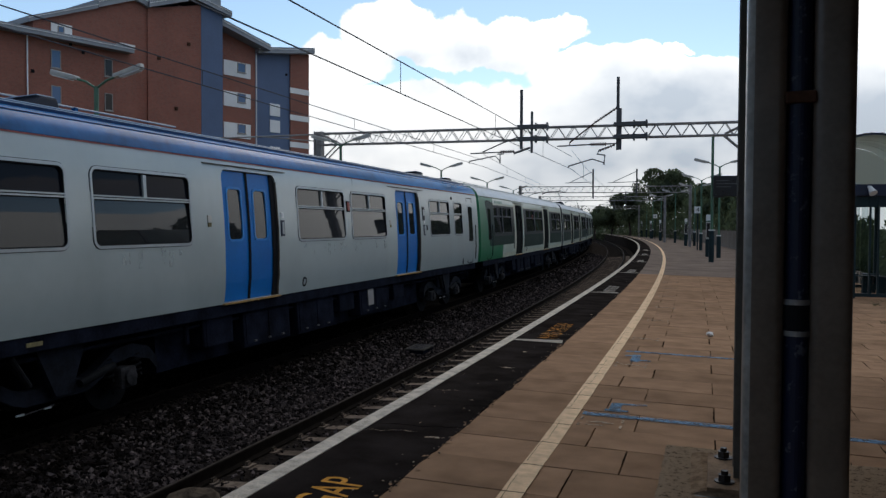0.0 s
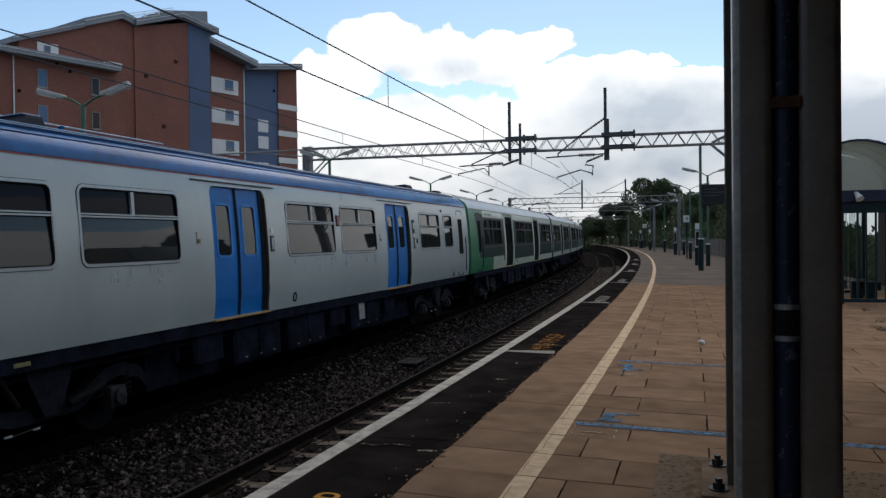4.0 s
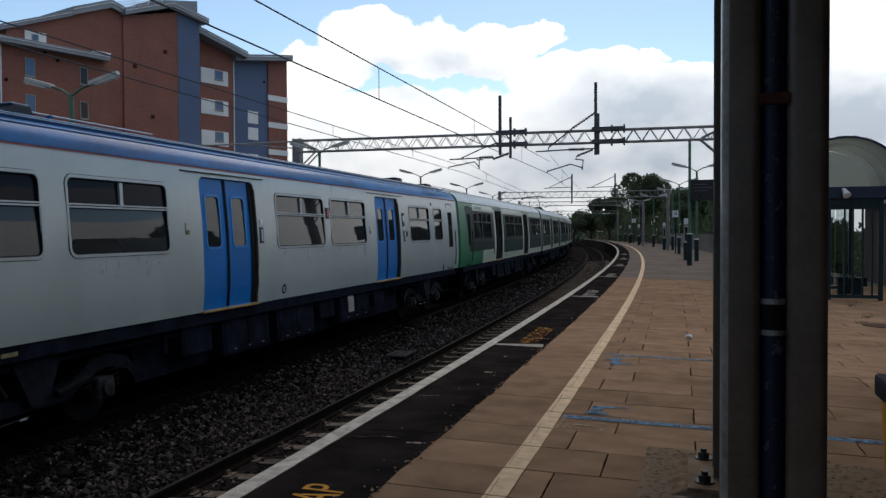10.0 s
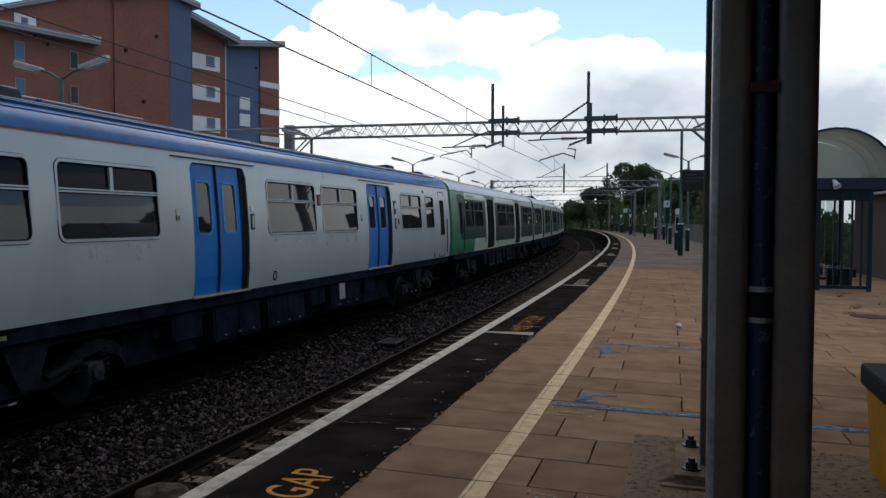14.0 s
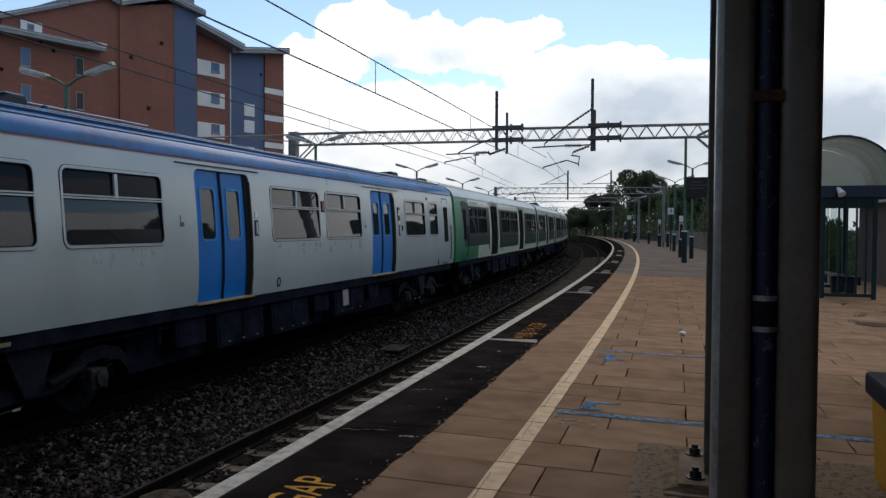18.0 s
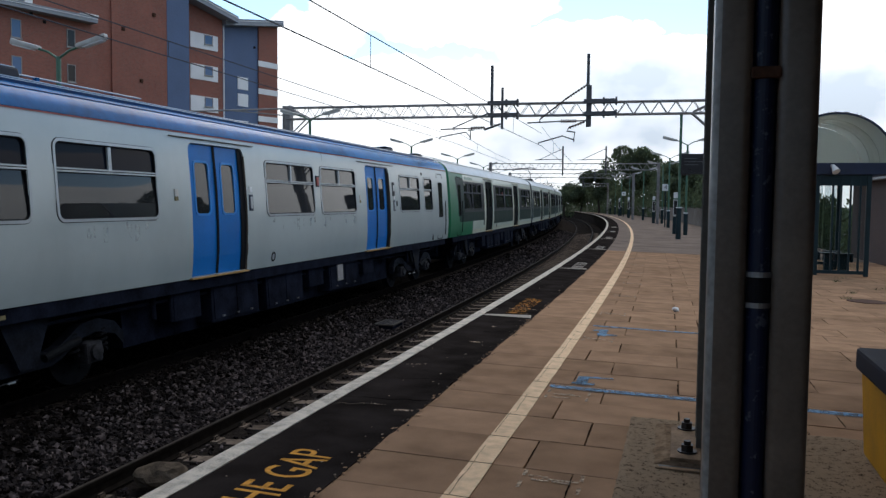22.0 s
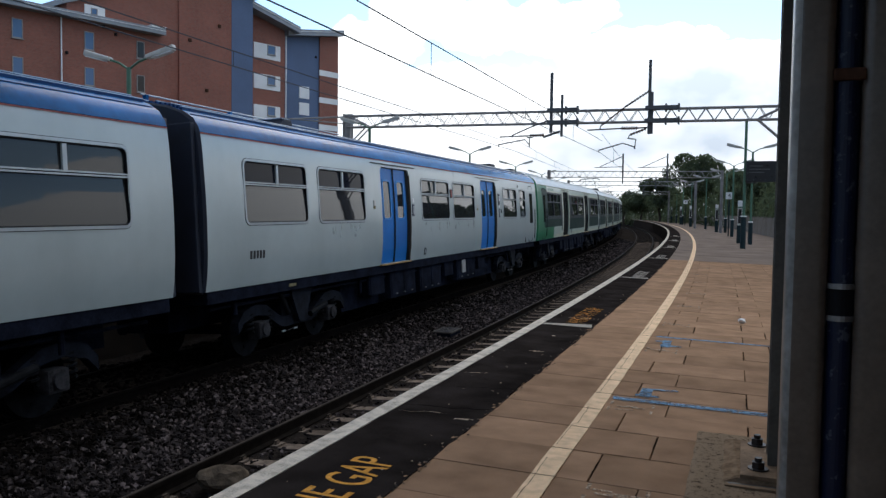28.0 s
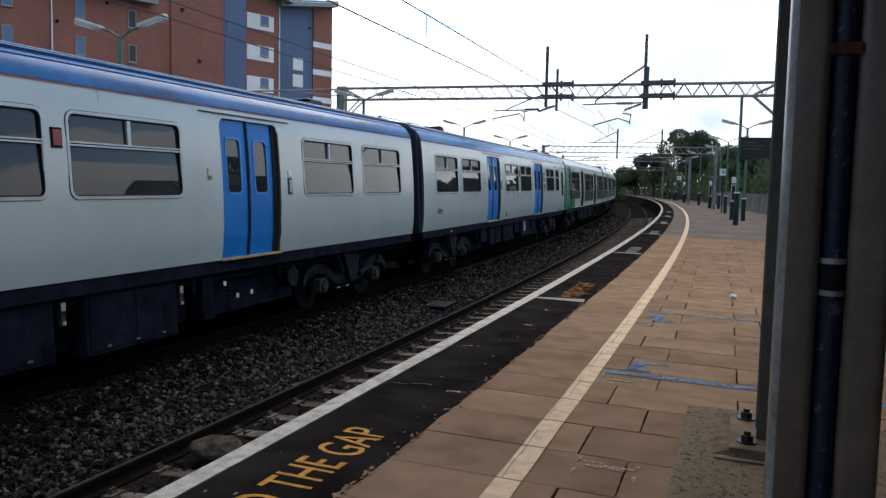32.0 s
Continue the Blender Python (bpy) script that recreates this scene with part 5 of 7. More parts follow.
        box(bm, x - 0.010, x + 0.010, -h, h, 3.297, 3.310)
    part("red_stripe" if style == "white" else "cantrail_stripe", bm, M["red"] if style == "white" else M["lime"], car, "thin faded red line under the roof" if style == "white" else "thin pale green line under the roof")
    # floor, dark saloon and seats behind the glass
    part("floor", boxes((-1.25, 1.25, -h + 0.02, h - 0.02, 1.12, 1.19)), M["interior"], car)
    bm = bmesh.new()
    for a, b in wins:
        for q in (0.12, 0.5, 0.88):
            y = a + (b - a) * q - h
            for sx in (-1, 1):
                box(bm, sx * 0.85 - 0.42, sx * 0.85 + 0.42, y - 0.07, y + 0.07, 1.19, 2.28, bevel=0.03)
    part("seats", bm, M["interior"], car)
    # small fittings on the sides
    BT = 15.2 if cab_front else 14.93
    for a, z, w, hh, m, nm in ((7.72, 2.28, 0.12, 0.27, "navy", "door_button"), (BT, 2.21, 0.12, 0.27, "navy", "door_button"), (5.57, 2.42, 0.09, 0.10, "lampgrey", "notice"), (5.57, 2.335, 0.08, 0.06, "paleplate", "notice"), (12.79, 2.40, 0.09, 0.10, "lampgrey", "notice"), (12.79, 2.315, 0.08, 0.06, "paleplate", "notice"),
                               (7.72, 2.50, 0.09, 0.09, "sign_white", "notice"), (BT, 2.42, 0.09, 0.09, "sign_white", "notice"), (7.72, 2.28, 0.06, 0.20, "rim", "button_panel"), (BT, 2.21, 0.06, 0.20, "rim", "button_panel"), (15.42, 2.27, 0.07, 0.13, "seal", "key_switch"),
                               (10.47 if cab_front else 10.13, 2.71, 0.15, 0.22, "seal", "light_surround"), (10.47 if cab_front else 10.13, 2.71, 0.11, 0.17, "signal_orange", "door_light"), (15.18, 2.63, 0.16, 0.36, "sign_black", "route_sign"), (15.18, 2.66, 0.09, 0.15, "sign_white", "route_sign"), (17.79, 3.12, 0.10, 0.08, "seal", "lamp_lens"), (18.86, 1.26, 0.05, 0.16, "seal", "coupling_cover")):
        if style != "white" and nm not in ("door_light", "light_surround") or nm in ("route_sign", "key_switch", "lamp_lens", "coupling_cover") and not cab_front:
            continue
        for sgn in (1, -1):
            p = on_side(sgn, a - h, z, 0.0)
            out = 0.022 if nm in ("button_panel", "door_light") or m == "sign_white" and nm == "route_sign" else 0.015
            ob = part(nm, boxes((p.x - out, p.x + out, p.y - w / 2, p.y + w / 2, z - hh / 2, z + hh / 2), bevel=0.006), M[m], car)
    for sgn in (1, -1):
        bm = bmesh.new()
        ring_on_side(bm, sgn, 8.51 - h, 1.32, 0.15, 0.17, 0.07, 0.03, -0.01, 0.006)
        cover = part("access_cover", bm, M["seal"], car, "small oval cover with a dark rim")
        bm = bmesh.new()
        ring_on_side(bm, sgn, 8.51 - h, 1.32, 0.10, 0.12, 0.05, 0.045, -0.01, 0.003)
        part("cover_plate", bm, M["rim"], cover)
        if cab_front:
            part("hanging_box", boxes((min(sgn * 1.02, sgn * 1.27), max(sgn * 1.02, sgn * 1.27), 11.60 - h, 11.90 - h, 0.60, 0.95), bevel=0.012), M["galv"], car, "grey box hung below the solebar")
        if style != "white":
            continue
        part("solebar_plate", boxes((min(sgn * 1.306, sgn * 1.318), max(sgn * 1.306, sgn * 1.318), 2.24 - h, 2.46 - h, 1.035, 1.08)), M["paleplate"], car, "small yellow plate on the solebar")
        for u, z in LABELS if not cab_front else ():
            part("warning_label", boxes((min(sgn * 1.24, sgn * 1.262), max(sgn * 1.24, sgn * 1.262), u - h - 0.022, u - h + 0.022, z - 0.032, z + 0.032)), M["sign_white"], car, "small white warning label")
        if not cab_front:
            for u, z0, z1 in ((10.22, 0.66, 0.93), (12.24, 0.62, 0.88)):
                part("case_bracket", boxes((min(sgn * 1.20, sgn * 1.262), max(sgn * 1.20, sgn * 1.262), u - h - 0.035, u - h + 0.035, z0, z1), bevel=0.012), M["dust"], car, "dusty grey hinge bracket")
                # pale pieces stand in for the highlights on the bracket
                part("bracket_cap", boxes((min(sgn * 1.255, sgn * 1.270), max(sgn * 1.255, sgn * 1.270), u - h - 0.03, u - h + 0.03, z1 - 0.10, z1 - 0.01), bevel=0.006), M["galv"], car, "pale piece painting the highlight on the hinge bracket")
                part("bracket_cap", boxes((min(sgn * 1.255, sgn * 1.268), max(sgn * 1.255, sgn * 1.268), u - h - 0.02, u - h + 0.03, z0 + 0.01, z0 + 0.05), bevel=0.004), M["galv"], car)
            bm = bmesh.new()
            for k in range(9):
                tube(bm, (sgn * 1.2, 13.39 - h, 0.42 + 0.045 * k), (sgn * 1.2, 13.39 - h, 0.44 + 0.045 * k), 0.05, 10)
            part("cable_coil", bm, M["wheel"], car)
            part("air_reservoir", tubes(((sgn * 0.6, 15.27 - h, 0.70), (sgn * 1.2, 15.27 - h, 0.70), 0.17), n=20), M["bogie"], car, "round dark air tank")
    # pale streaks left by washing, under the windows
    if cab_front:
        wash = random.Random(seed)
        for sgn in (1, -1):
            bm = bmesh.new()
            for a, b in wins[1:4]:
                for k in range(9):
                    u, w, z = a + (b - a) * wash.random(), wash.uniform(0.03, 0.11), WIN_Z0 - 0.04 - 0.05 * wash.random()
                    drop = wash.uniform(0.05, 0.24)
                    q = [on_side(sgn, u - h, z - drop, 0.002), on_side(sgn, u + w - h, z - drop, 0.002), on_side(sgn, u + w - h, z, 0.002), on_side(sgn, u - h, z, 0.002)]
                    bm.faces.new([bm.verts.new(v) for v in q][::sgn])
            tagged(part("dried_wash", bm, M["washmark"], car), "pale dried washing streaks under the windows", kind="stuff")
    # thin pale conduit along the roof's middle
    pipe = part("roof_conduit", tubes(((0.2, -h + 0.3, 3.98), (0.2, -h + 6.6, 3.98), 0.013), n=6), M["rim"], car)
    for q in (0.4, 2.5, 4.4):
        part("conduit_foot", boxes((0.17, 0.23, q - h - 0.03, q - h + 0.03, 3.81, 3.98)), M["roofblue"] if style == "white" else M["pale"], pipe)
    if number:
        bm = bmesh.new()
        for k in range(5):
            y = -h + 1.03 + 0.087 * k
            q = [on_side(1, y, 1.545, 0.003), on_side(1, y + 0.062, 1.545, 0.003), on_side(1, y + 0.062, 1.665, 0.003), on_side(1, y, 1.665, 0.003)]
            bm.faces.new([bm.verts.new(v) for v in q])
        part("running_number", bm, M["sign_black"], car, "small black lettering as plain bars")
    if cab_front or cab_rear:
        e = 1 if cab_front else -1
        y0, y1 = (19.38 - h, 20.0 - h) if cab_front else (0.62 - h, 1.30 - h)
        for sgn in (1, -1):
            bm = bmesh.new()
            ring_on_side(bm, sgn, (y0 + y1) / 2, 2.18, y1 - y0, 2.02, 0.08, 0.025, -0.01, 0.006)
            d = part("cab_door", bm, M["seal"], car)
            bm = bmesh.new()
            ring_on_side(bm, sgn, (y0 + y1) / 2 + 0.02, 2.38, 0.44, 1.08, 0.06, 0.03, -0.01, 0.012)
            f = part("cab_door_window", bm, M["seal"], d)
            bm = bmesh.new()
            pane_on_side(bm, sgn, (y0 + y1) / 2 - 0.18, (y0 + y1) / 2 + 0.22, 1.86, 2.90, 0.006)
            part("cab_pane", bm, M["glass"], d)
            bm = bmesh.new()
            for z in np.linspace(1.3, 2.2, 7):
                p, q = on_side(sgn, y1 + 0.1 * e, z, 0.05), on_side(sgn, y1 + 0.1 * e, z + 0.15, 0.05)
                tube(bm, p, q, 0.014, 6)
            part("grab_rail", bm, M["seal"], car)
            if cab_rear:
                # dark panel round the cab door, its edge raked back
                bm = bmesh.new()
                zs = (1.66, 1.95, 2.3, 2.66, 2.99, 3.16)
                col = [[bm.verts.new(on_side(sgn, -h + (0.44 + (3.16 - z) * 0.32 if q == 0 else 1.72), z, 0.003)) for z in zs] for q in (0, 1)]
                for j in range(5):
                    bm.faces.new([col[0][j], col[1][j], col[1][j + 1], col[0][j + 1]][::sgn])
                part("cab_panel", bm, M["darkgreen"], car, "dark green raked panel round the cab door")
                bm = bmesh.new()
                for k in range(6):
                    a = -h + 2.0 + 0.24 * k
                    q = [on_side(sgn, a, 3.13, 0.003), on_side(sgn, a + 0.17, 3.13, 0.003), on_side(sgn, a + 0.17, 3.22, 0.003), on_side(sgn, a, 3.22, 0.003)]
                    bm.faces.new([bm.verts.new(v) for v in q][::sgn])
                part("name_bars", bm, M["green"], car, "green lettering as plain bars")
    wheels = []
    for yb in (-7.35, 7.35):
        bogie(car, yb, wheels)
    underframe(car, seed, [(7.2, 8.0, 0.34, 0.5), (8.25, 10.1, 0.28, 0.8), (10.55, 12.17, 0.24, 0.8), (12.72, 13.0, 0.34, 0.5)] if style == "white" and not cab_front else [(5.6, 6.3, 0.55, 0.5), (6.6, 8.1, 0.40, 0.7), (8.4, 9.9, 0.38, 0.8), (10.2, 10.9, 0.6, 0.4), (11.2, 12.9, 0.42, 0.7), (13.2, 13.9, 0.6, 0.5)])
    # couplers
    bm = bmesh.new()
    for e in (1, -1):
        tube(bm, (0, e * (h - 0.3), 0.9), (0, e * (h + 0.32), 0.9), 0.12, 10)
    part("coupler", bm, M["black"], car)
    return car, wheels


# each coach: where its middle stands along the track before the train moves off
CARS = []


def build_train():
    lead, w = make_car("train_car", "white electric train car with blue doors and blue roof", "white", cab_front=True, seed=3, roof_gear=((3.18, 0.46, 0.08), (16.6, 0.7, 0.05), (19.4, 0.7, 0.03)), number=True)
    CARS.append((lead, w, 4.34 + CAR_LEN / 2))
    rear, w = make_car("train_car", "white electric train car with two pairs of blue doors", "white", seed=5, roof_gear=((3.18, 0.46, 0.08), (16.9, 0.7, 0.05)))
    CARS.append((rear, w, 3.66 - CAR_LEN / 2))
    g, w = make_car("train_car", "green-ended electric train car with dark window band", "green", cab_rear=True, seed=7)
    CARS.append((g, w, 4.34 + CAR_LEN * 1.5 + 0.95))
    pos = 4.34 + CAR_LEN * 1.5 + 0.95
    g2, w2 = make_car("train_car", "pale grey and green electric train car with dark doors", "green", seed=9, roof_gear=((6.0, 1.5, 0.12),))
    bm = bmesh.new()
    for sx in (-0.45, 0.45):
        line_tube(bm, [(sx, -1.0, 3.95), (sx * 0.8, 0.35, 4.35), (sx * 0.6, -0.75, 4.78)], 0.025, 6)
    pan = part("pantograph", bm, M["dark_galv"], g2, "raised dark steel pantograph")
    for y in (-0.88, -0.62):
        part("pantograph_head", line_tube(bmesh.new(), [(-0.8, y, 4.66), (-0.55, y, 4.80), (0.55, y, 4.80), (0.8, y, 4.66)], 0.03, 6), M["dark_galv"], pan)
    part("pantograph_base", boxes((-0.6, 0.6, -1.2, 0.5, 3.80, 3.95), bevel=0.02), M["dark_galv"], pan)
    CARS.append((g2, w2, pos + CAR_LEN + 0.68))
    for k in (2, 3):
        CARS.append((copy_thing(g2, Matrix()), [], pos + (CAR_LEN + 0.68) * k))


build_train()

# how far the train has gone, in metres
TRAVEL = [(0, 0), (22.0, 0), (22.5, 0.05), (23.0, 0.16), (23.5, 0.35), (24.0, 0.59), (24.5, 0.87), (25.0, 1.21), (25.5, 1.67), (26.2, 2.40), (26.9, 3.20), (27.5, 3.98), (28.0, 4.70),
          (28.5, 5.50), (29.0, 6.41), (29.5, 7.38), (30.0, 8.39), (30.5, 9.53), (31.0, 10.69), (31.5, 11.98), (32.0, 13.32)]


def travelled(t):
    return float(np.interp(t, [a for a, b in TRAVEL], [b for a, b in TRAVEL]))


def motions():
    k = R0 / (R0 - 4.132)
    for car, wheels, s in CARS:
        walk(car, [(t, arc_pose((s + d) * k, FAR_OFF - 0.04, FAR_Z, -CANT)) for t, d in TRAVEL])
        for axle, y in wheels:
            rows, d, last = [(0.0, 0.0)], 0.0, 0.0
            t = 22.0
            rows.append((22.0, 0.0))
            while t < 32.0 - 1e-6:
                t = round(t + 0.1, 3)
                if travelled(t) - last > 0.42 or t >= 31.99:
                    last = travelled(t)
                    rows.append((t, last))
            walk(axle, [(t, pose(0, y, 0.42, -math.degrees(d / 0.42), 0, 0)) for t, d in rows])

# ---- overhead line ----
def truss(bm, p, q, height, width, step, r):
    """A lattice beam between p and q (its lower chords' middle)."""
    p, q = Vector(p), Vector(q)
    d = (q - p).normalized()
    side = Vector((-d.y, d.x, 0)) * width / 2
    up = Vector((0, 0, height))
    n = max(2, round((q - p).length / step))
    for sgn in (-1, 1):
        for o in (Vector(), up):
            tube(bm, p + side * sgn + o, q + side * sgn + o, r * 1.7, 6)
    for i in range(n):
        a, b = p.lerp(q, i / n), p.lerp(q, (i + 1) / n)
        m = (a + b) / 2
        for sgn in (-1, 1):
            tube(bm, a + side * sgn, m + side * sgn + up, r * 0.75, 4)
            tube(bm, m + side * sgn + up, b + side * sgn, r * 0.75, 4)
        tube(bm, a + side, b - side, r * 0.6, 4)
        tube(bm, a + side + up, b - side + up, r * 0.6, 4)


def insulator(bm, p, q, n=6, r=0.07):
    p, q = Vector(p), Vector(q)
    tube(bm, p, q, 0.03, 6)
    for i in range(n):
        c = p.lerp(q, (i + 0.5) / n)
        d = (q - p).normalized() * 0.02
        tube(bm, c - d, c + d, r, 8)


def gantry(s, left_off, right_off, z, deep, posts, label, slim=False):
    """posts: for each track the drop post's place, its top and foot over the beam, its twin's, and whether an insulated stay holds it."""
    g = thing("gantry", label, "gantry", group="overhead line gantries")
    a, b = arc(s, left_off, z), arc(s, right_off, z)
    bm = bmesh.new()
    truss(bm, a, b, deep, 0.36, 0.62, 0.016 if slim else 0.020)
    part("beam", bm, M["galv"], g, "grey lattice steel beam")
    for off, base in ((left_off, 0.0), (right_off, deck(right_off))):
        p = arc(s, off)
        bm = bmesh.new()
        fl = 0.09 if slim else 0.16
        for sx in (-fl, fl):
            box(bm, p.x + sx - 0.02, p.x + sx + 0.02, p.y - 0.16, p.y + 0.16, base - 0.1, z + deep + 0.1, bevel=0.005)
        box(bm, p.x - fl + 0.01, p.x + fl - 0.01, p.y - 0.015, p.y + 0.015, base - 0.1, z + deep + 0.1)
        leg = part("leg", bm, M["galv"], g)
        k = 1 if off < 0 else -1
        if slim:
            continue
        for yy in (-0.2, 0.2):
            part("knee_brace", tubes(((p.x + k * 0.15, p.y + yy, z - 0.75), (p.x + k * 1.0, p.y + yy, z + 0.02), 0.035), n=6), M["galv"], leg)
            part("knee_brace", tubes(((p.x + k * 0.15, p.y + yy, z + deep - 0.05), (p.x + k * 0.95, p.y + yy, z + 0.05), 0.03), n=6), M["galv"], leg)
    for mast_off, hi, lo, twin, twin_hi, twin_lo, plate, stay in posts:
        p = arc(s, mast_off)
        yy = p.y - 0.3
        if slim:
            mast = part("drop_post", boxes((p.x - 0.06, p.x + 0.06, yy - 0.06, yy + 0.06, z + lo, z + hi), bevel=0.008), M["dark_galv"], g, "dark steel drop post")
            part("cantilever_arm", tubes(((p.x, yy, z + hi * 0.45), (p.x - 2.3, yy, z + hi * 0.42), 0.03), ((p.x, yy, z + hi * 0.9), (p.x - 1.9, yy, z + hi * 0.44), 0.028), n=6), M["dark_galv"], mast)
            continue

        def at(dx, dz):
            return Vector((p.x + dx, yy, z + dz))

        mast = part("drop_post", boxes((p.x - 0.055, p.x + 0.055, yy - 0.05, yy + 0.05, z + lo, z + hi), bevel=0.008), M["dark_galv"], g, "dark steel drop post")
        part("twin_post", boxes((p.x + twin - 0.045, p.x + twin + 0.045, yy - 0.06, yy + 0.04, z + twin_lo, z + twin_hi), bevel=0.008), M["dark_galv"], mast)
        for zz in (0.0, deep):
            bm = bmesh.new()
            box(bm, p.x - 0.14, p.x + plate, yy - 0.15, yy + 0.15, z + zz - 0.075, z + zz + 0.085, bevel=0.01)
            for q in (0.0, 0.55 * plate, 0.97 * plate):
                box(bm, p.x + q - 0.03, p.x + q + 0.03, yy - 0.12, yy + 0.1, z + zz - 0.16, z + zz + 0.15, bevel=0.01)
            part("bracket", bm, M["dark_galv"], mast)
        if not stay:
            arm = part("cantilever_arm", tubes((at(-2.11, -0.52), at(-0.81, -0.49), 0.028), (at(-0.30, -0.56), at(0.36, -0.34), 0.045), (at(-1.60, -0.47), at(-0.75, -0.12), 0.026), (at(-0.75, -0.12), at(-0.10, 0.10), 0.030), n=6), M["dark_galv"], mast)
            bm = bmesh.new()
            insulator(bm, at(-0.86, -0.485), at(-0.27, -0.475), 6, 0.075)
            part("insulator", bm, M["insul"], arm)
            part("registration_hanger", line_tube(bmesh.new(), [at(-0.98, -0.56), at(-0.72, -0.57), at(-0.87, -0.58), at(-0.87, -0.94)], 0.028, 6), M["dark_galv"], arm)
            part("registration_arm", line_tube(bmesh.new(), [at(-0.87, -0.85), at(-1.06, -0.64), at(-2.15, -0.83), at(-2.16, -0.92)], 0.026, 6), M["dark_galv"], arm)
        else:
            arm = part("cantilever_arm", tubes((at(-2.35, -0.30), at(-1.02, -0.26), 0.028), (at(-0.44, -0.26), at(0.0, -0.24), 0.03), n=6), M["dark_galv"], mast)
            bm = bmesh.new()
            insulator(bm, at(-1.05, -0.26), at(-0.42, -0.26), 7, 0.075)
            insulator(bm, at(-0.10, -0.29), at(-0.71, -0.51), 6, 0.06)
            part("insulator", bm, M["insul"], arm)
            part("registration_hanger", line_tube(bmesh.new(), [at(-0.71, -0.51), at(-0.79, -0.64), at(-0.48, -0.69), at(-0.52, -1.06)], 0.036, 6), M["dark_galv"], arm)
            part("registration_arm", line_tube(bmesh.new(), [at(-0.52, -0.98), at(-0.97, -0.83), at(-1.89, -1.09), at(-1.90, -1.16)], 0.027, 6), M["dark_galv"], arm)
            bm = bmesh.new()
            insulator(bm, at(0.0, 1.15), at(-0.90, 0.57), 9, 0.055)
            line_tube(bm, [at(-0.90, 0.57), at(-1.86, -0.17), at(-1.86, -0.27)], 0.03, 6)
            part("stay_insulator", bm, M["insul"], mast)
    return g


# wires: off, contact height behind the camera and at the gantries, catenary above it, stagger
WIRES = ((FAR_OFF - 0.2, 3.95, 3.95, 0.26, 0.5), (NEAR_OFF - 0.2, 3.51, 3.78, 0.50, 0.58))


def build_overhead():
    gantry(32.0, -12.95, 4.62, 4.98, 0.48, ((-4.01, 1.97, -0.40, 0.43, 1.09, -0.55, 1.08, False), (-0.24, 2.31, -0.50, 0.10, 1.10, -0.49, 1.12, True)), "grey lattice overhead line gantry spanning both tracks")
    b = thing("side_boom", "thin steel boom running on beyond the gantry's leg", "gantry")
    part("upper_bar", tubes((arc(32, -13.1, 5.44), arc(32, -21.5, 5.36), 0.035), n=6), M["galv"], b)
    part("lower_bar", tubes((arc(32, -13.1, 5.15), arc(32, -16.0, 5.44), 0.025), n=6), M["galv"], b)
    for o in (-14.0, -15.0):
        part("strut", tubes((arc(32, o, 5.46), arc(32, o - 0.5, 5.2 + (-13.1 - o) * 0.1), 0.018), n=5), M["galv"], b)
    gantry(67.0, -9.6, 4.05, 4.25, 0.5, ((FAR_OFF + 1.9, 1.9, -0.5, 0, 0, 0, 0, False), (NEAR_OFF + 1.75, 1.9, -0.3, 0, 0, 0, 0, False)), "second grey lattice overhead line gantry", True)
    gantry(82.0, -9.4, 2.9, 4.05, 0.4, ((NEAR_OFF + 1.0, 0.9, -0.3, 0, 0, 0, 0, False),), "distant grey lattice overhead line gantry", True)
    gantry(118.0, -9.4, 2.6, 3.95, 0.4, ((NEAR_OFF + 1.0, 1.4, -0.3, 0, 0, 0, 0, False),), "distant grey lattice overhead line gantry", True)
    spans = [(-8, 32), (32, 67), (67, 118), (118, 200)]
    for off, za, zb, over, stag in WIRES:
        w = thing("overhead_wires", "thin dark contact and catenary wires with droppers", "wire", group="overhead wires")
        bm, cat = bmesh.new(), bmesh.new()
        for k, (s0, s1) in enumerate(spans):
            n = 6
            a, b = arc(s0, off + (stag if k == 0 else 0), za if k == 0 else zb - 0.15 * min(1, k - 0.9 if k > 1 else 0)), arc(s1, off, zb if k == 0 else zb - 0.15)
            pts = [a.lerp(b, i / n) for i in range(n + 1)]
            top = [p + Vector((0, 0, over + (0.25 * (2 * i / n - 1) ** 2 if k else 0.0))) for i, p in enumerate(pts)]
            line_tube(bm, pts, 0.010, 5)
            line_tube(cat, top, 0.010, 5)
            for i in range(1, n):
                part("dropper", tubes((pts[i], top[i], 0.006), n=4), M["wire"], w)
        part("contact_wire", bm, M["wire"], w)
        part("catenary_wire", cat, M["wire"], w)


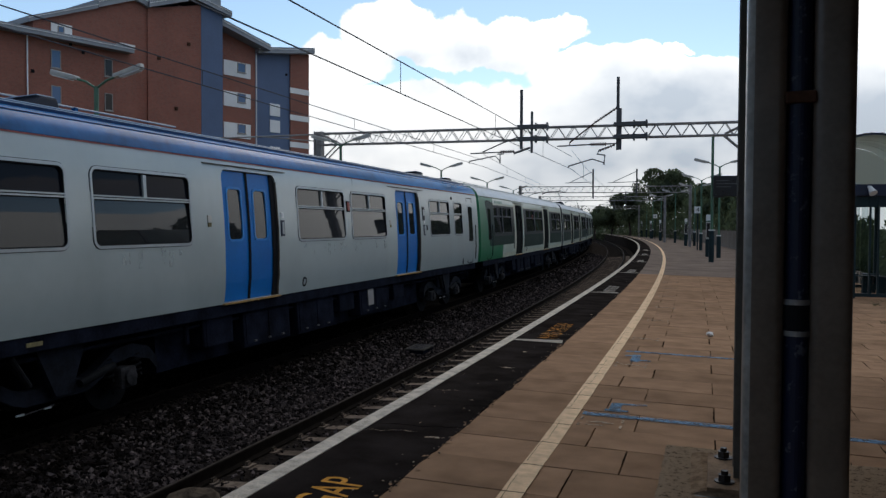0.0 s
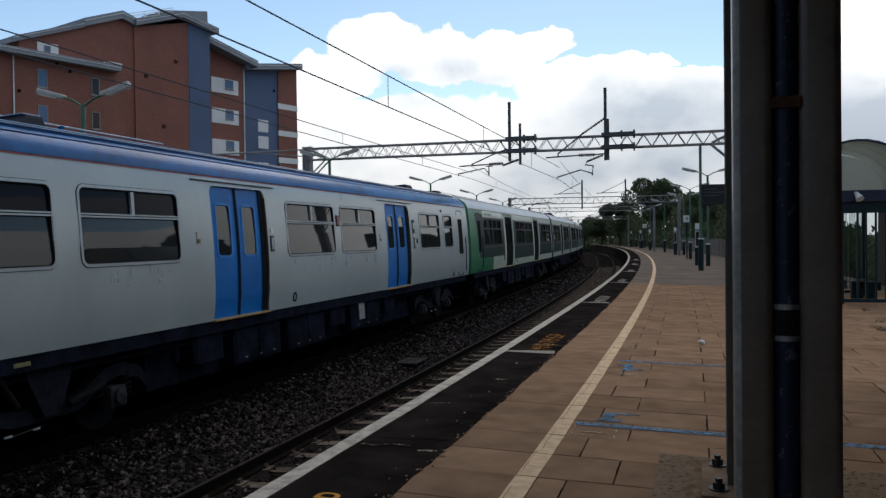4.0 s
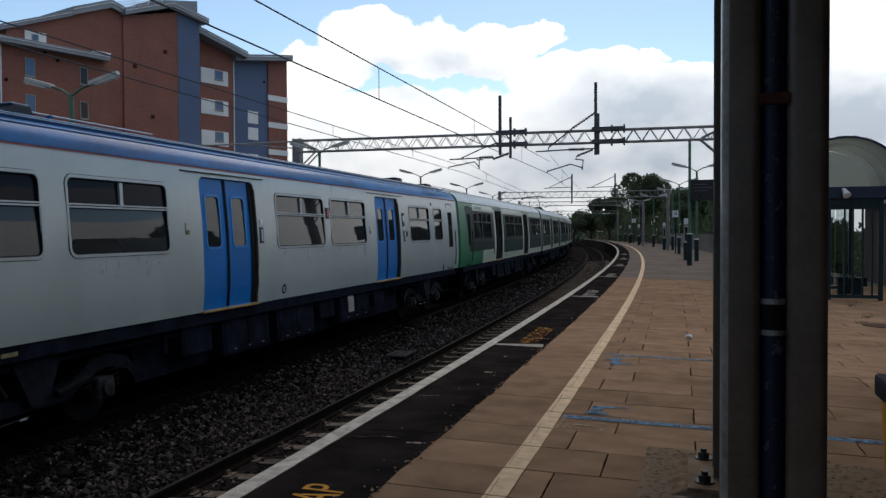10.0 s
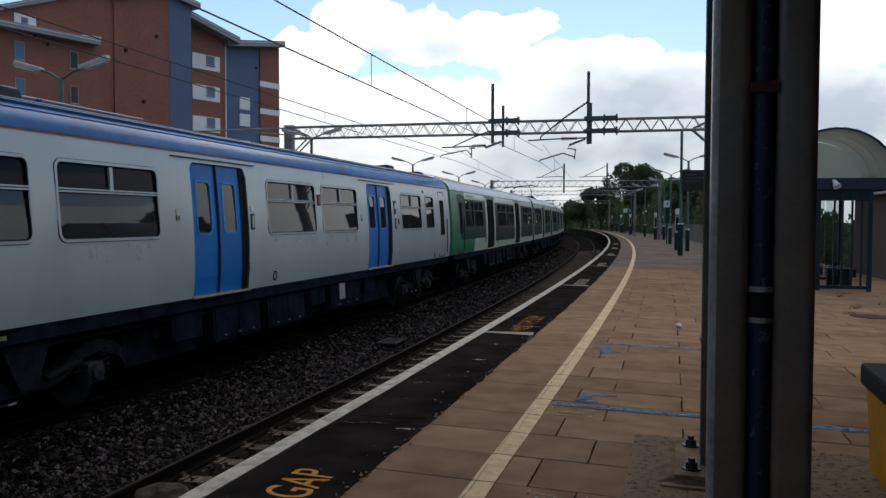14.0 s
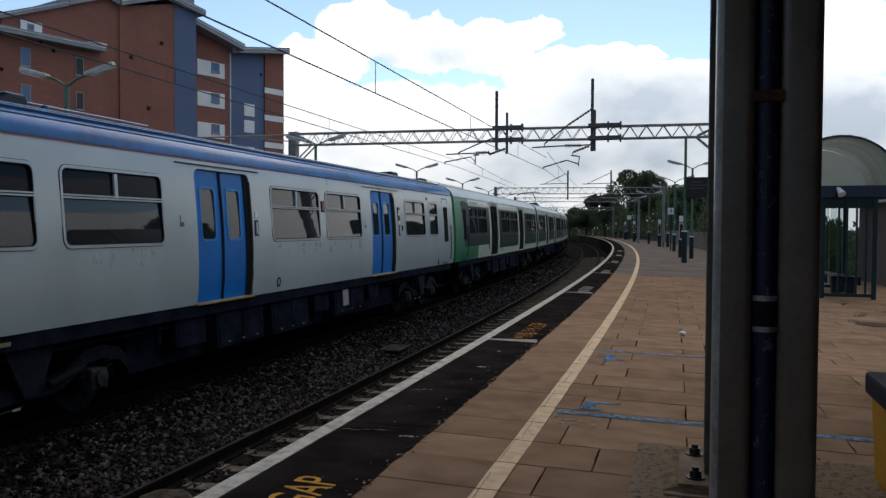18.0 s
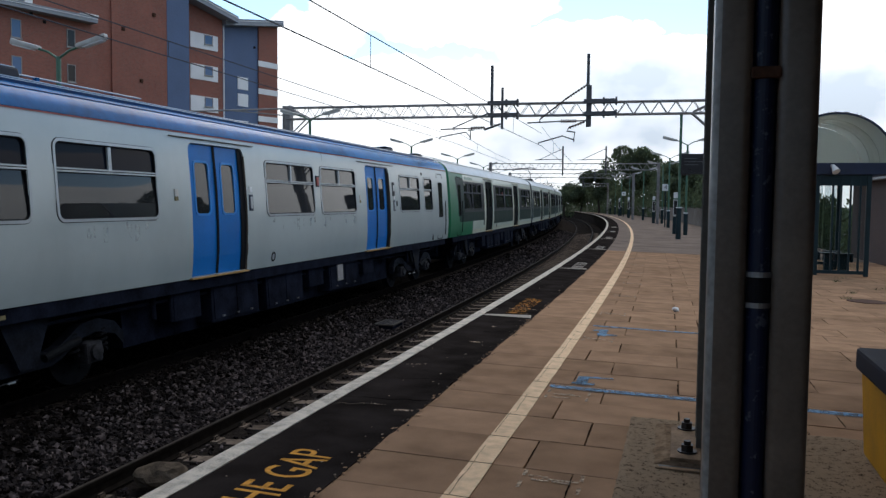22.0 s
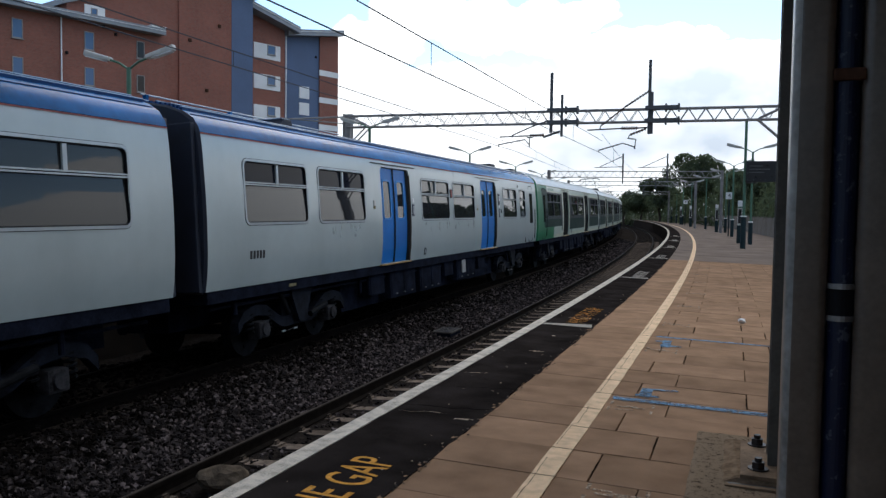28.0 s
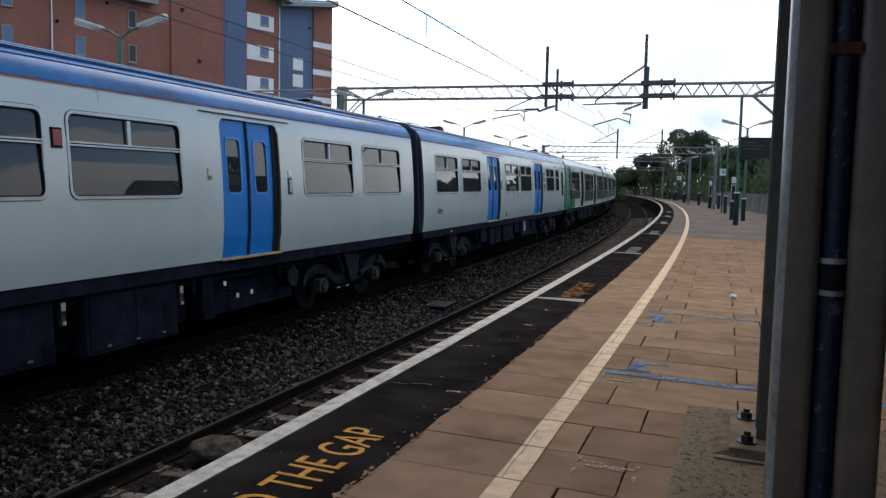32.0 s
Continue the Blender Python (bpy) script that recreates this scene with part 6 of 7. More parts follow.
# ---- lamps and signs on the platforms ----
def platform_lamp(s, off, height, base, turn=0.0, label="green platform lamp post with two grey heads", thick=1.0):
    lp = thing("platform_lamp", label, "lamp post", arc_pose(s, off, base) @ pose(0, 0, 0, 0, 0, turn), "platform lamps")
    part("lower_post", tubes(((0, 0, 0), (0, 0, 1.15), 0.11 * thick), n=12), M["post_dark"], lp, "dark teal lower post")
    part("post", tubes(((0, 0, 1.15), (0, 0, height), 0.055 * thick), n=10), M["post_green"], lp)
    part("collar", tubes(((0, 0, 1.13), (0, 0, 1.19), 0.118 * thick), n=12), M["sign_white"], lp)
    for k in (-1, 1):
        bm = bmesh.new()
        line_tube(bm, [(0, 0, height - 0.05), (k * 0.28, 0, height + 0.12), (k * 0.55, 0, height + 0.20)], 0.028, 6)
        arm = part("arm", bm, M["post_green"], lp)
        bm = bmesh.new()
        box(bm, 0, 0.78, -0.11, 0.11, -0.06, 0.08, bevel=0.04)
        for v in bm.verts:
            f = v.co.x / 0.78
            v.co.y *= 0.55 + 0.45 * math.sin(math.pi * min(1, f * 0.75 + 0.2))
            v.co.z *= 0.7 + 0.3 * f
        head = part("lamp_head", bm, M["lampgrey"], arm, "grey lantern head")
        head.matrix_basis = pose(k * 0.52, 0, height + 0.20, 0, -14, 0 if k > 0 else 180)
        bm = boxes((0.15, 0.70, -0.07, 0.07, -0.075, -0.045), bevel=0.01)
        lens = part("lens", bm, M["sign_white"], arm)
        lens.matrix_basis = head.matrix_basis.copy()
    return lp


def sign_post(s, off, kind):
    base = deck(off)
    t = thing("sign_post", {"4": "white platform number board on a thin post", "totem": "white and black totem on a dark post", "plain": "dark post with a small white notice"}[kind], "sign", arc_pose(s, off, base), "platform signs")
    part("post", tubes(((0, 0, 0), (0, 0, 3.0 if kind == "4" else 2.1), 0.045), n=10), M["post_dark"], t)
    if kind == "4":
        board = part("board", boxes((-0.23, 0.23, -0.07, -0.045, 2.52, 2.98), bevel=0.008), M["sign_white"], t)
        n = lettering("4", 0.38, M["sign_black"], board, "numeral")
        n.matrix_basis = pose(0, -0.075, 2.75, 90, 0, 0)
    elif kind == "totem":
        part("panel", boxes((-0.11, 0.11, -0.05, 0.05, 0.95, 1.93), bevel=0.02), M["lampgrey"], t)
        part("panel_head", boxes((-0.11, 0.11, -0.05, 0.05, 1.93, 2.25), bevel=0.02), M["sign_white"], t)
        part("panel_face", boxes((-0.08, 0.08, -0.058, -0.05, 1.05, 1.80)), M["screen"], t)
        part("panel_foot", boxes((-0.13, 0.13, -0.06, 0.06, 0.0, 0.95), bevel=0.02), M["post_dark"], t)
        part("panel_band", boxes((-0.115, 0.115, -0.055, 0.055, 1.86, 1.93), bevel=0.01), M["post_green"], t)
    else:
        part("notice", boxes((-0.18, 0.18, -0.06, -0.045, 1.6, 2.05), bevel=0.006), M["sign_white"], t)
    return t


def build_platform_things():
    # left platform lamps stand beyond the train
    for s, off in ((15.39, -10.83), (29.8, -11.0), (45.0, -11.0), (59.0, -11.0), (73.0, -11.0), (87.0, -11.0)):
        platform_lamp(s, off, 4.72, 0.0)
    t = thing("display_post", "thick green post carrying a dark departure display", "departure board", arc_pose(38.2, 3.56, deck(3.56)))
    part("lower_post", tubes(((0, 0, 0), (0, 0, 1.45), 0.12), n=14), M["post_dark"], t)
    part("post", tubes(((0, 0, 1.45), (0, 0, 5.68), 0.062), n=12), M["post_green"], t)
    part("collar", tubes(((0, 0, 1.43), (0, 0, 1.48), 0.14), n=14), M["sign_white"], t)
    for z in (2.95, 3.75):
        part("bracket", tubes(((0.0, 0, z), (0.5, 0, z), 0.03)), M["dark_galv"], t)
    board = part("display_case", boxes((0.03, 1.28, -0.22, 0.12, 2.98, 3.90), bevel=0.02), M["sign_black"], t)
    part("display_screen", boxes((0.1, 1.21, -0.232, -0.22, 3.06, 3.80)), M["screen"], board)
    for k, w in enumerate((0.55, 0.85, 0.62)):
        part("display_row", boxes((0.16, 0.16 + w, -0.236, -0.232, 3.66 - 0.14 * k, 3.70 - 0.14 * k)), M["dark_galv"], board, "dim line of display characters")
    side = thing("cable_post", "thin green-grey post with a small cabinet at its foot", "post", arc_pose(47.0, 5.92, deck(5.92)))
    part("post", tubes(((0, 0, 0), (0, 0, 5.3), 0.06), n=10), M["post_dark"], side)
    part("cabinet", boxes((-0.18, 0.18, -0.16, 0.16, 0.0, 0.62), bevel=0.01), M["galv"], side)
    for s, off in ((44.0, 4.25), (56.9, 4.13), (68.8, 4.55), (80.3, 3.77), (93.0, 3.3), (105.0, 3.3), (115.0, 3.4), (128.0, 3.3)):
        platform_lamp(s, off, 4.75, deck(off))
    for s, off, kind in ((44.9, 3.77, "totem"), (69.1, 3.89, "totem"), (57.6, 3.95, "4"), (90.0, 3.0, "totem"), (104.0, 3.0, "totem"), (118.0, 3.0, "totem"), (99.0, 3.1, "4")):
        sign_post(s, off, kind)


# ---- the near column and what stands round it ----
CANOPY = (1.3, 5.0, -4.4, 6.9, 4.1)      # x from, to, y from, to, underside


def build_column():
    t = thing("canopy_column", "dark brown steel column with a navy downpipe in its recess", "column", pose(2.718, 3.3, deck(2.74)))
    for nm, x0, x1 in (("left_flange", 0.0, 0.143), ("right_flange", 0.235, 0.383)):
        bm = bmesh.new()
        loop = [((x0 + x1) / 2 + x, 0.11 + y) for x, y in rounded(x1 - x0, 0.22, 0.034, 6)]
        lo, hi = [[bm.verts.new((x, y, z)) for x, y in loop] for z in (0.0, CANOPY[4])]
        for i in range(len(loop)):
            f = bm.faces.new((lo[i], lo[(i + 1) % len(loop)], hi[(i + 1) % len(loop)], hi[i]))
            f.smooth = True
            # painted highlight: the rounded left corner takes a paler colour
            mx, my = (loop[i][0] + loop[(i + 1) % len(loop)][0]) / 2, (loop[i][1] + loop[(i + 1) % len(loop)][1]) / 2
            f.material_index = 1 if nm == "left_flange" and mx < 0.022 and my < 0.040 else 0
        part(nm, bm, [M["colbrown"], M["edge_light"]], t)
    part("web", boxes((0.13, 0.25, 0.13, 0.20, 0.0, 4.1)), M["colbrown"], t)
    pipe = part("downpipe", tubes(((0.189, 0.055, 0.0), (0.189, 0.055, 4.1), 0.045), n=24), M["pipeblue"], t, "navy painted downpipe")
    for z in (1.205, 1.325):
        part("pipe_collar", tubes(((0.189, 0.055, z), (0.189, 0.055, z + 0.02), 0.057), n=24), M["steel"], pipe, "grey metal pipe band")
    part("pipe_socket", tubes(((0.189, 0.055, 1.22), (0.189, 0.055, 1.33), 0.052), n=24), M["seal"], pipe)
    part("pipe_clip", boxes((0.135, 0.243, -0.004, 0.08, 2.09, 2.135), bevel=0.008), M["rust"], pipe, "rust-brown pipe clip")
    part("foot", boxes((-0.05, 0.435, -0.05, 0.27, 0.0, 0.03), bevel=0.008), M["colbrown"], t)
    # second column on its bolted base plate
    t = thing("steel_post", "grey-green steel post on a bolted base plate", "column", pose(2.738, 5.26, deck(2.8)))
    part("front_flange", boxes((0.0, 0.30, 0.0, 0.02, 0.06, 4.1), bevel=0.004), M["colgrey"], t)
    part("back_flange", boxes((0.0, 0.30, 0.25, 0.27, 0.06, 4.1), bevel=0.004), M["colgrey"], t)
    part("post_web", boxes((0.14, 0.16, 0.018, 0.252, 0.06, 4.1)), M["colgrey"], t)
    plate = part("base_plate", boxes((-0.155, 0.46, -0.245, 0.505, 0.035, 0.062), bevel=0.005), M["plate"], t)
    for x in (-0.053, 0.37):
        for y in (-0.100, 0.435):
            b = part("bolt", tubes(((x, y, 0.060), (x, y, 0.108), 0.040), n=6), M["bolt"], plate, "rusty holding-down bolt")
            part("washer", tubes(((x, y, 0.061), (x, y, 0.070), 0.060), n=16), M["bolt"], b)
            part("thread", tubes(((x, y, 0.10), (x, y, 0.132), 0.022), n=10), M["bolt"], b)
    p = thing("concrete_pad", "rough exposed-aggregate concrete pad round the post", "concrete pad", pose(0, 0, 0))
    rng = random.Random(31)
    bm = bmesh.new()
    nx, ny = 40, 64
    X0, X1, Y0, Y1 = 2.255, 4.2, 2.8, 6.12
    grid = [[None] * (ny + 1) for i in range(nx + 1)]
    for i in range(nx + 1):
        for j in range(ny + 1):
            x, y = X0 + (X1 - X0) * i / nx, Y0 + (Y1 - Y0) * j / ny
            edge = min(i, nx - i, j, ny - j)
            h = 0.010 + 0.006 * noise.noise(Vector((x * 6, y * 6, 0))) + 0.004 * noise.noise(Vector((x * 22, y * 22, 3)))
            if edge == 0:
                h = -0.03
                x += 0.012 * noise.noise(Vector((y * 9, 0, 1))) if i in (0, nx) else 0
            grid[i][j] = bm.verts.new((x, y, deck(x) + h))
    for i in range(nx):
        for j in range(ny):
            bm.faces.new((grid[i][j], grid[i + 1][j], grid[i + 1][j + 1], grid[i][j + 1])).smooth = True
    part("pad", bm, M["plinth"], p)
    bm = bmesh.new()
    lo = [(2.470, 4.985), (3.36, 4.985), (3.36, 5.93), (2.458, 5.92)]
    hi = [(2.572, 5.02), (3.21, 5.02), (3.21, 5.86), (2.535, 5.86)]
    a = [bm.verts.new((x, y, deck(x) + 0.004)) for x, y in lo]
    c = [bm.verts.new((x, y, deck(x) + 0.037)) for x, y in hi]
    for i in range(4):
        bm.faces.new((a[i], a[(i + 1) % 4], c[(i + 1) % 4], c[i]))
    bm.faces.new(c)
    bmesh.ops.subdivide_edges(bm, edges=list(bm.edges), cuts=5, use_grid_fill=True)
    for v in bm.verts:
        v.co += Vector((0.008, 0.008, 0.003)) * noise.noise(v.co * 14)
    # dark strip laid here as the shade of a gap
    part("recess", boxes((2.52, 3.10, 4.945, 4.984, deck(2.8) + 0.006, deck(2.8) + 0.020)), M["bolt"], p, "dark strip painting the shade of the gap before the plate")
    part("mortar_rim", boxes((2.50, 3.10, 4.905, 4.943, deck(2.8) + 0.004, deck(2.8) + 0.026), bevel=0.005), M["mortar"], p, "buff chipped mortar rim")
    part("mortar_bed", bm, M["mortar"], p, "buff mortar bed under the plate")


def build_canopy():
    """Unseen roof the columns carry, over and behind the viewer, added for shade."""
    t = thing("platform_canopy", "unseen dark canopy over the steel columns, added to shade the near platform", "canopy", kind="structure")
    x0, x1, y0, y1, z = CANOPY
    # wall out of view, added to keep light off the right side
    part("station_wall", boxes((x1 - 0.05, x1 + 0.25, y0, 9.5, -0.4, z)), M["darkbrick"], t, "unseen dark brick wall added to shade the right side")
    part("canopy_roof", boxes((x0, x1 - 0.06, y0, y1, z, z + 0.12)), M["colbrown"], t)
    part("canopy_fascia", boxes((x0, x1, y1 - 0.05, y1 + 0.02, z - 0.14, z + 0.16)), M["colbrown"], t)
    part("canopy_fascia", boxes((x0 - 0.02, x0 + 0.05, y0, y1 - 0.05, z - 0.14, z + 0.16)), M["colbrown"], t)
    for y in (5.45, 0.6, -4.3):
        part("canopy_beam", boxes((x0 + 0.05, x1, y - 0.08, y + 0.08, z - 0.22, z), bevel=0.01), M["colbrown"], t)


def build_grit_bin():
    t = thing("grit_bin", "yellow plastic grit bin with a dark lid", "grit bin", pose(3.74, 4.75, deck(3.9)))
    bm = bmesh.new()
    box(bm, 0.03, 0.86, 0.04, 1.02, 0.0, 0.57, bevel=0.03)
    for v in bm.verts:
        k = 0.94 + 0.06 * v.co.z / 0.54
        v.co.x, v.co.y = 0.445 + (v.co.x - 0.445) * k, 0.53 + (v.co.y - 0.53) * k
    part("bin", bm, M["gritbin"], t)
    bm = bmesh.new()
    box(bm, 0.0, 0.89, 0.0, 1.06, 0.56, 0.70, bevel=0.025)
    for v in bm.verts:
        if v.co.z > 0.6:
            v.co.z += 0.05 * (1 - abs(v.co.x - 0.445) / 0.445)
    part("lid", bm, M["gritlid"], t, "dark grey lid")


SEATS = ((0.25, 2.0, 0.49), (0.55, 1.3, 0.49), (0.80, 2.1, 0.49), (0.86, 1.1, 0.49))      # across, along, height


def build_shelter():
    t = thing("platform_shelter", "glazed platform shelter with a rounded translucent roof", "shelter", arc_pose(21.0, 6.06, deck(6.5)))
    W, D, H = 1.13, 3.2, 2.43
    for x in (0.0, W):
        for y in (0.0, D):
            part("post", boxes((x - 0.05, x + 0.05, y - 0.05, y + 0.05, 0.0, H), bevel=0.008), M["post_dark"], t)
    cx, hw, rise, z0 = 0.37, 1.28, 1.18, H + 0.28
    for x0, x1, y0, y1 in ((cx - hw, cx + hw, -0.09, -0.02), (cx - hw, cx + hw, D + 0.02, D + 0.09), (cx - hw, cx - hw + 0.07, -0.02, D + 0.02), (cx + hw - 0.07, cx + hw, -0.02, D + 0.02)):
        part("fascia", boxes((x0, x1, y0, y1, H, H + 0.28), bevel=0.008), M["navy"], t, "dark navy fascia beam")
    n = 20
    outer = [(cx + hw * math.cos(math.pi * i / n), z0 + rise * math.sin(math.pi * i / n)) for i in range(n + 1)]

    def vault(y0, y1, grow, thick):
        bm = bmesh.new()
        a = [bm.verts.new((cx + (x - cx) * grow, y0, z0 + (z - z0) * grow)) for x, z in outer]
        b = [bm.verts.new((cx + (x - cx) * grow, y1, z0 + (z - z0) * grow)) for x, z in outer]
        c = [bm.verts.new((cx + (x - cx) * (grow + thick), y0, z0 + (z - z0) * (grow + thick))) for x, z in outer]
        d = [bm.verts.new((cx + (x - cx) * (grow + thick), y1, z0 + (z - z0) * (grow + thick))) for x, z in outer]
        for i in range(n):
            for q in ((a[i], b[i], b[i + 1], a[i + 1]), (c[i], c[i + 1], d[i + 1], d[i]), (a[i], a[i + 1], c[i + 1], c[i]), (b[i], d[i], d[i + 1], b[i + 1])):
                bm.faces.new(q)
        bmesh.ops.recalc_face_normals(bm, faces=bm.faces)
        return bm

    roof = part("vault_roof", vault(-0.02, D, 0.985, 0.008), M["canopy"], t, "curved grey-green translucent roof sheet", smooth=True)
    for y in (-0.06, 1.1, 2.1):
        part("roof_rib", vault(y, y + (0.07 if y < 0 else 0.035), 0.985 if y < 0 else 0.97, 0.04 if y < 0 else 0.004), M["navy"] if y < 0 else M["ribpale"], roof, "dark curved rim" if y < 0 else "pale curved batten")
    bm = bmesh.new()
    f = [bm.verts.new((x, D - 0.03, z - 0.03)) for x, z in outer]
    g = [bm.verts.new((x, D - 0.02, z - 0.03)) for x, z in outer]
    bm.faces.new(list(reversed(f)))
    bm.faces.new(g)
    for i in range(n):
        bm.faces.new((f[i], f[i + 1], g[i + 1], g[i]))
    part("end_panel", bm, M["canopy"], t, "grey-green translucent end panel")
    bars = (0.35, 0.53, 0.74, 0.95)
    for x0, x1 in zip((0.05,) + bars, bars + (W - 0.05,)):
        for y in (0.0, D):
            ob = part("pane", boxes((x0 + 0.02, x1 - 0.02, y - 0.005, y + 0.005, 0.15, H - 0.08)), M["clear"], t)
            ob.visible_shadow = False
    for x in bars:
        part("glazing_bar", boxes((x - 0.02, x + 0.02, -0.035, 0.035, 0.08, H), bevel=0.004), M["post_dark"], t)
    part("header_panel", boxes((0.05, W - 0.05, -0.012, 0.012, H - 0.26, H - 0.09)), M["post_dark"], t)
    for y in (0.0, D):
        part("bottom_rail", boxes((0.0, W, y - 0.03, y + 0.03, 0.05, 0.13)), M["post_dark"], t)
        part("top_rail", boxes((0.0, W, y - 0.03, y + 0.03, H - 0.09, H)), M["post_dark"], t)
    for x, y, zt in SEATS:
        seat = part("perch_seat", boxes((x - 0.20, x + 0.20, y - 0.16, y + 0.16, zt - 0.025, zt), bevel=0.010), M["post_dark"], t, "tilted metal perch seat")
        part("seat_back", boxes((x + 0.14, x + 0.20, y - 0.16, y + 0.16, zt - 0.22, zt - 0.03), bevel=0.01), M["post_dark"], seat)
        part("seat_foot", boxes((x - 0.10, x + 0.10, y - 0.10, y + 0.10, 0.0, zt - 0.025), bevel=0.012), M["post_dark"], seat)
    rng = random.Random(6)
    V, F = [], []
    for i in range(80):
        a = rng.uniform(1.15, 1.9)
        p = Vector((cx + hw * 1.03 * math.cos(a), rng.uniform(-0.1, 0.5), z0 + rise * 1.02 * math.sin(a)))
        e = Euler((rng.uniform(0, 6), rng.uniform(0, 6), rng.uniform(0, 6))).to_matrix()
        k = len(V)
        V += [p + e @ Vector((-0.045, 0, 0)), p + e @ Vector((0, 0.02, 0.02)), p + e @ Vector((0.045, 0, 0))]
        F.append((k, k + 1, k + 2))
    me = bpy.data.meshes.new("leaf_litter")
    me.from_pydata([v[:] for v in V], [], F)
    me.materials.append(M["weed"])
    ob = new("leaf_litter", me)
    ob.parent = roof
    tagged(ob, "dry twigs and leaves lying on the roof", kind="stuff")
    t2 = thing("loudspeaker", "small white horn loudspeaker fixed to the fascia", "loudspeaker", arc_pose(20.85, 6.36, deck(6.5) + 2.58))
    bm = bmesh.new()
    tube(bm, (0, -0.02, 0.05), (0.05, -0.13, -0.09), 0.04, 14, 0.095)
    part("horn", bm, M["sign_white"], t2)
    part("driver", tubes(((0, 0.09, 0.06), (0, -0.03, 0.05), 0.045), n=12), M["sign_white"], t2)
    part("bracket", boxes((-0.02, 0.02, -0.02, 0.06, -0.02, 0.10)), M["dark_galv"], t2)


def build_litter():
    rng = random.Random(2)
    bm = bmesh.new()
    bmesh.ops.create_icosphere(bm, subdivisions=2, radius=0.06)
    for v in bm.verts:
        v.co *= rng.uniform(0.6, 1.15)
        v.co.z *= 0.6
    ob = part("litter", bm, M["litter"])
    ob.matrix_basis = pose(2.56, 12.4, deck(2.56) + 0.03)
    tagged(ob, "crumpled scrap of white paper on the slabs", "litter")


build_overhead()
build_platform_things()
build_column()
build_canopy()
build_grit_bin()
build_shelter()
build_litter()

# ---- building, fence and trees ----
def house_window(b, x, y0, y1, z0, z1, sky=True):
    """A window with a thin pale frame, a sill and one pane."""
    f = 0.045
    w = part("window", boxes((x - 0.02, x + 0.03, y0, y1, z0, z0 + f), (x - 0.02, x + 0.03, y0, y1, z1 - f, z1), (x - 0.02, x + 0.03, y0, y0 + f, z0 + f, z1 - f), (x - 0.02, x + 0.03, y1 - f, y1, z0 + f, z1 - f)), M["galv"], b)
    # blue pane colour paints the reflected sky; the dark panes go without
    part("pane", boxes((x - 0.01, x + 0.012, y0 + f, y1 - f, z0 + f, z1 - f)), M["houseglass" if sky else "glass"], w)
    part("sill", boxes((x - 0.02, x + 0.07, y0 - 0.03, y1 + 0.03, z0 - 0.05, z0 - 0.004)), M["galv"], w)


FLATS_SCALE = 1.3        # storeys of 2.65 m


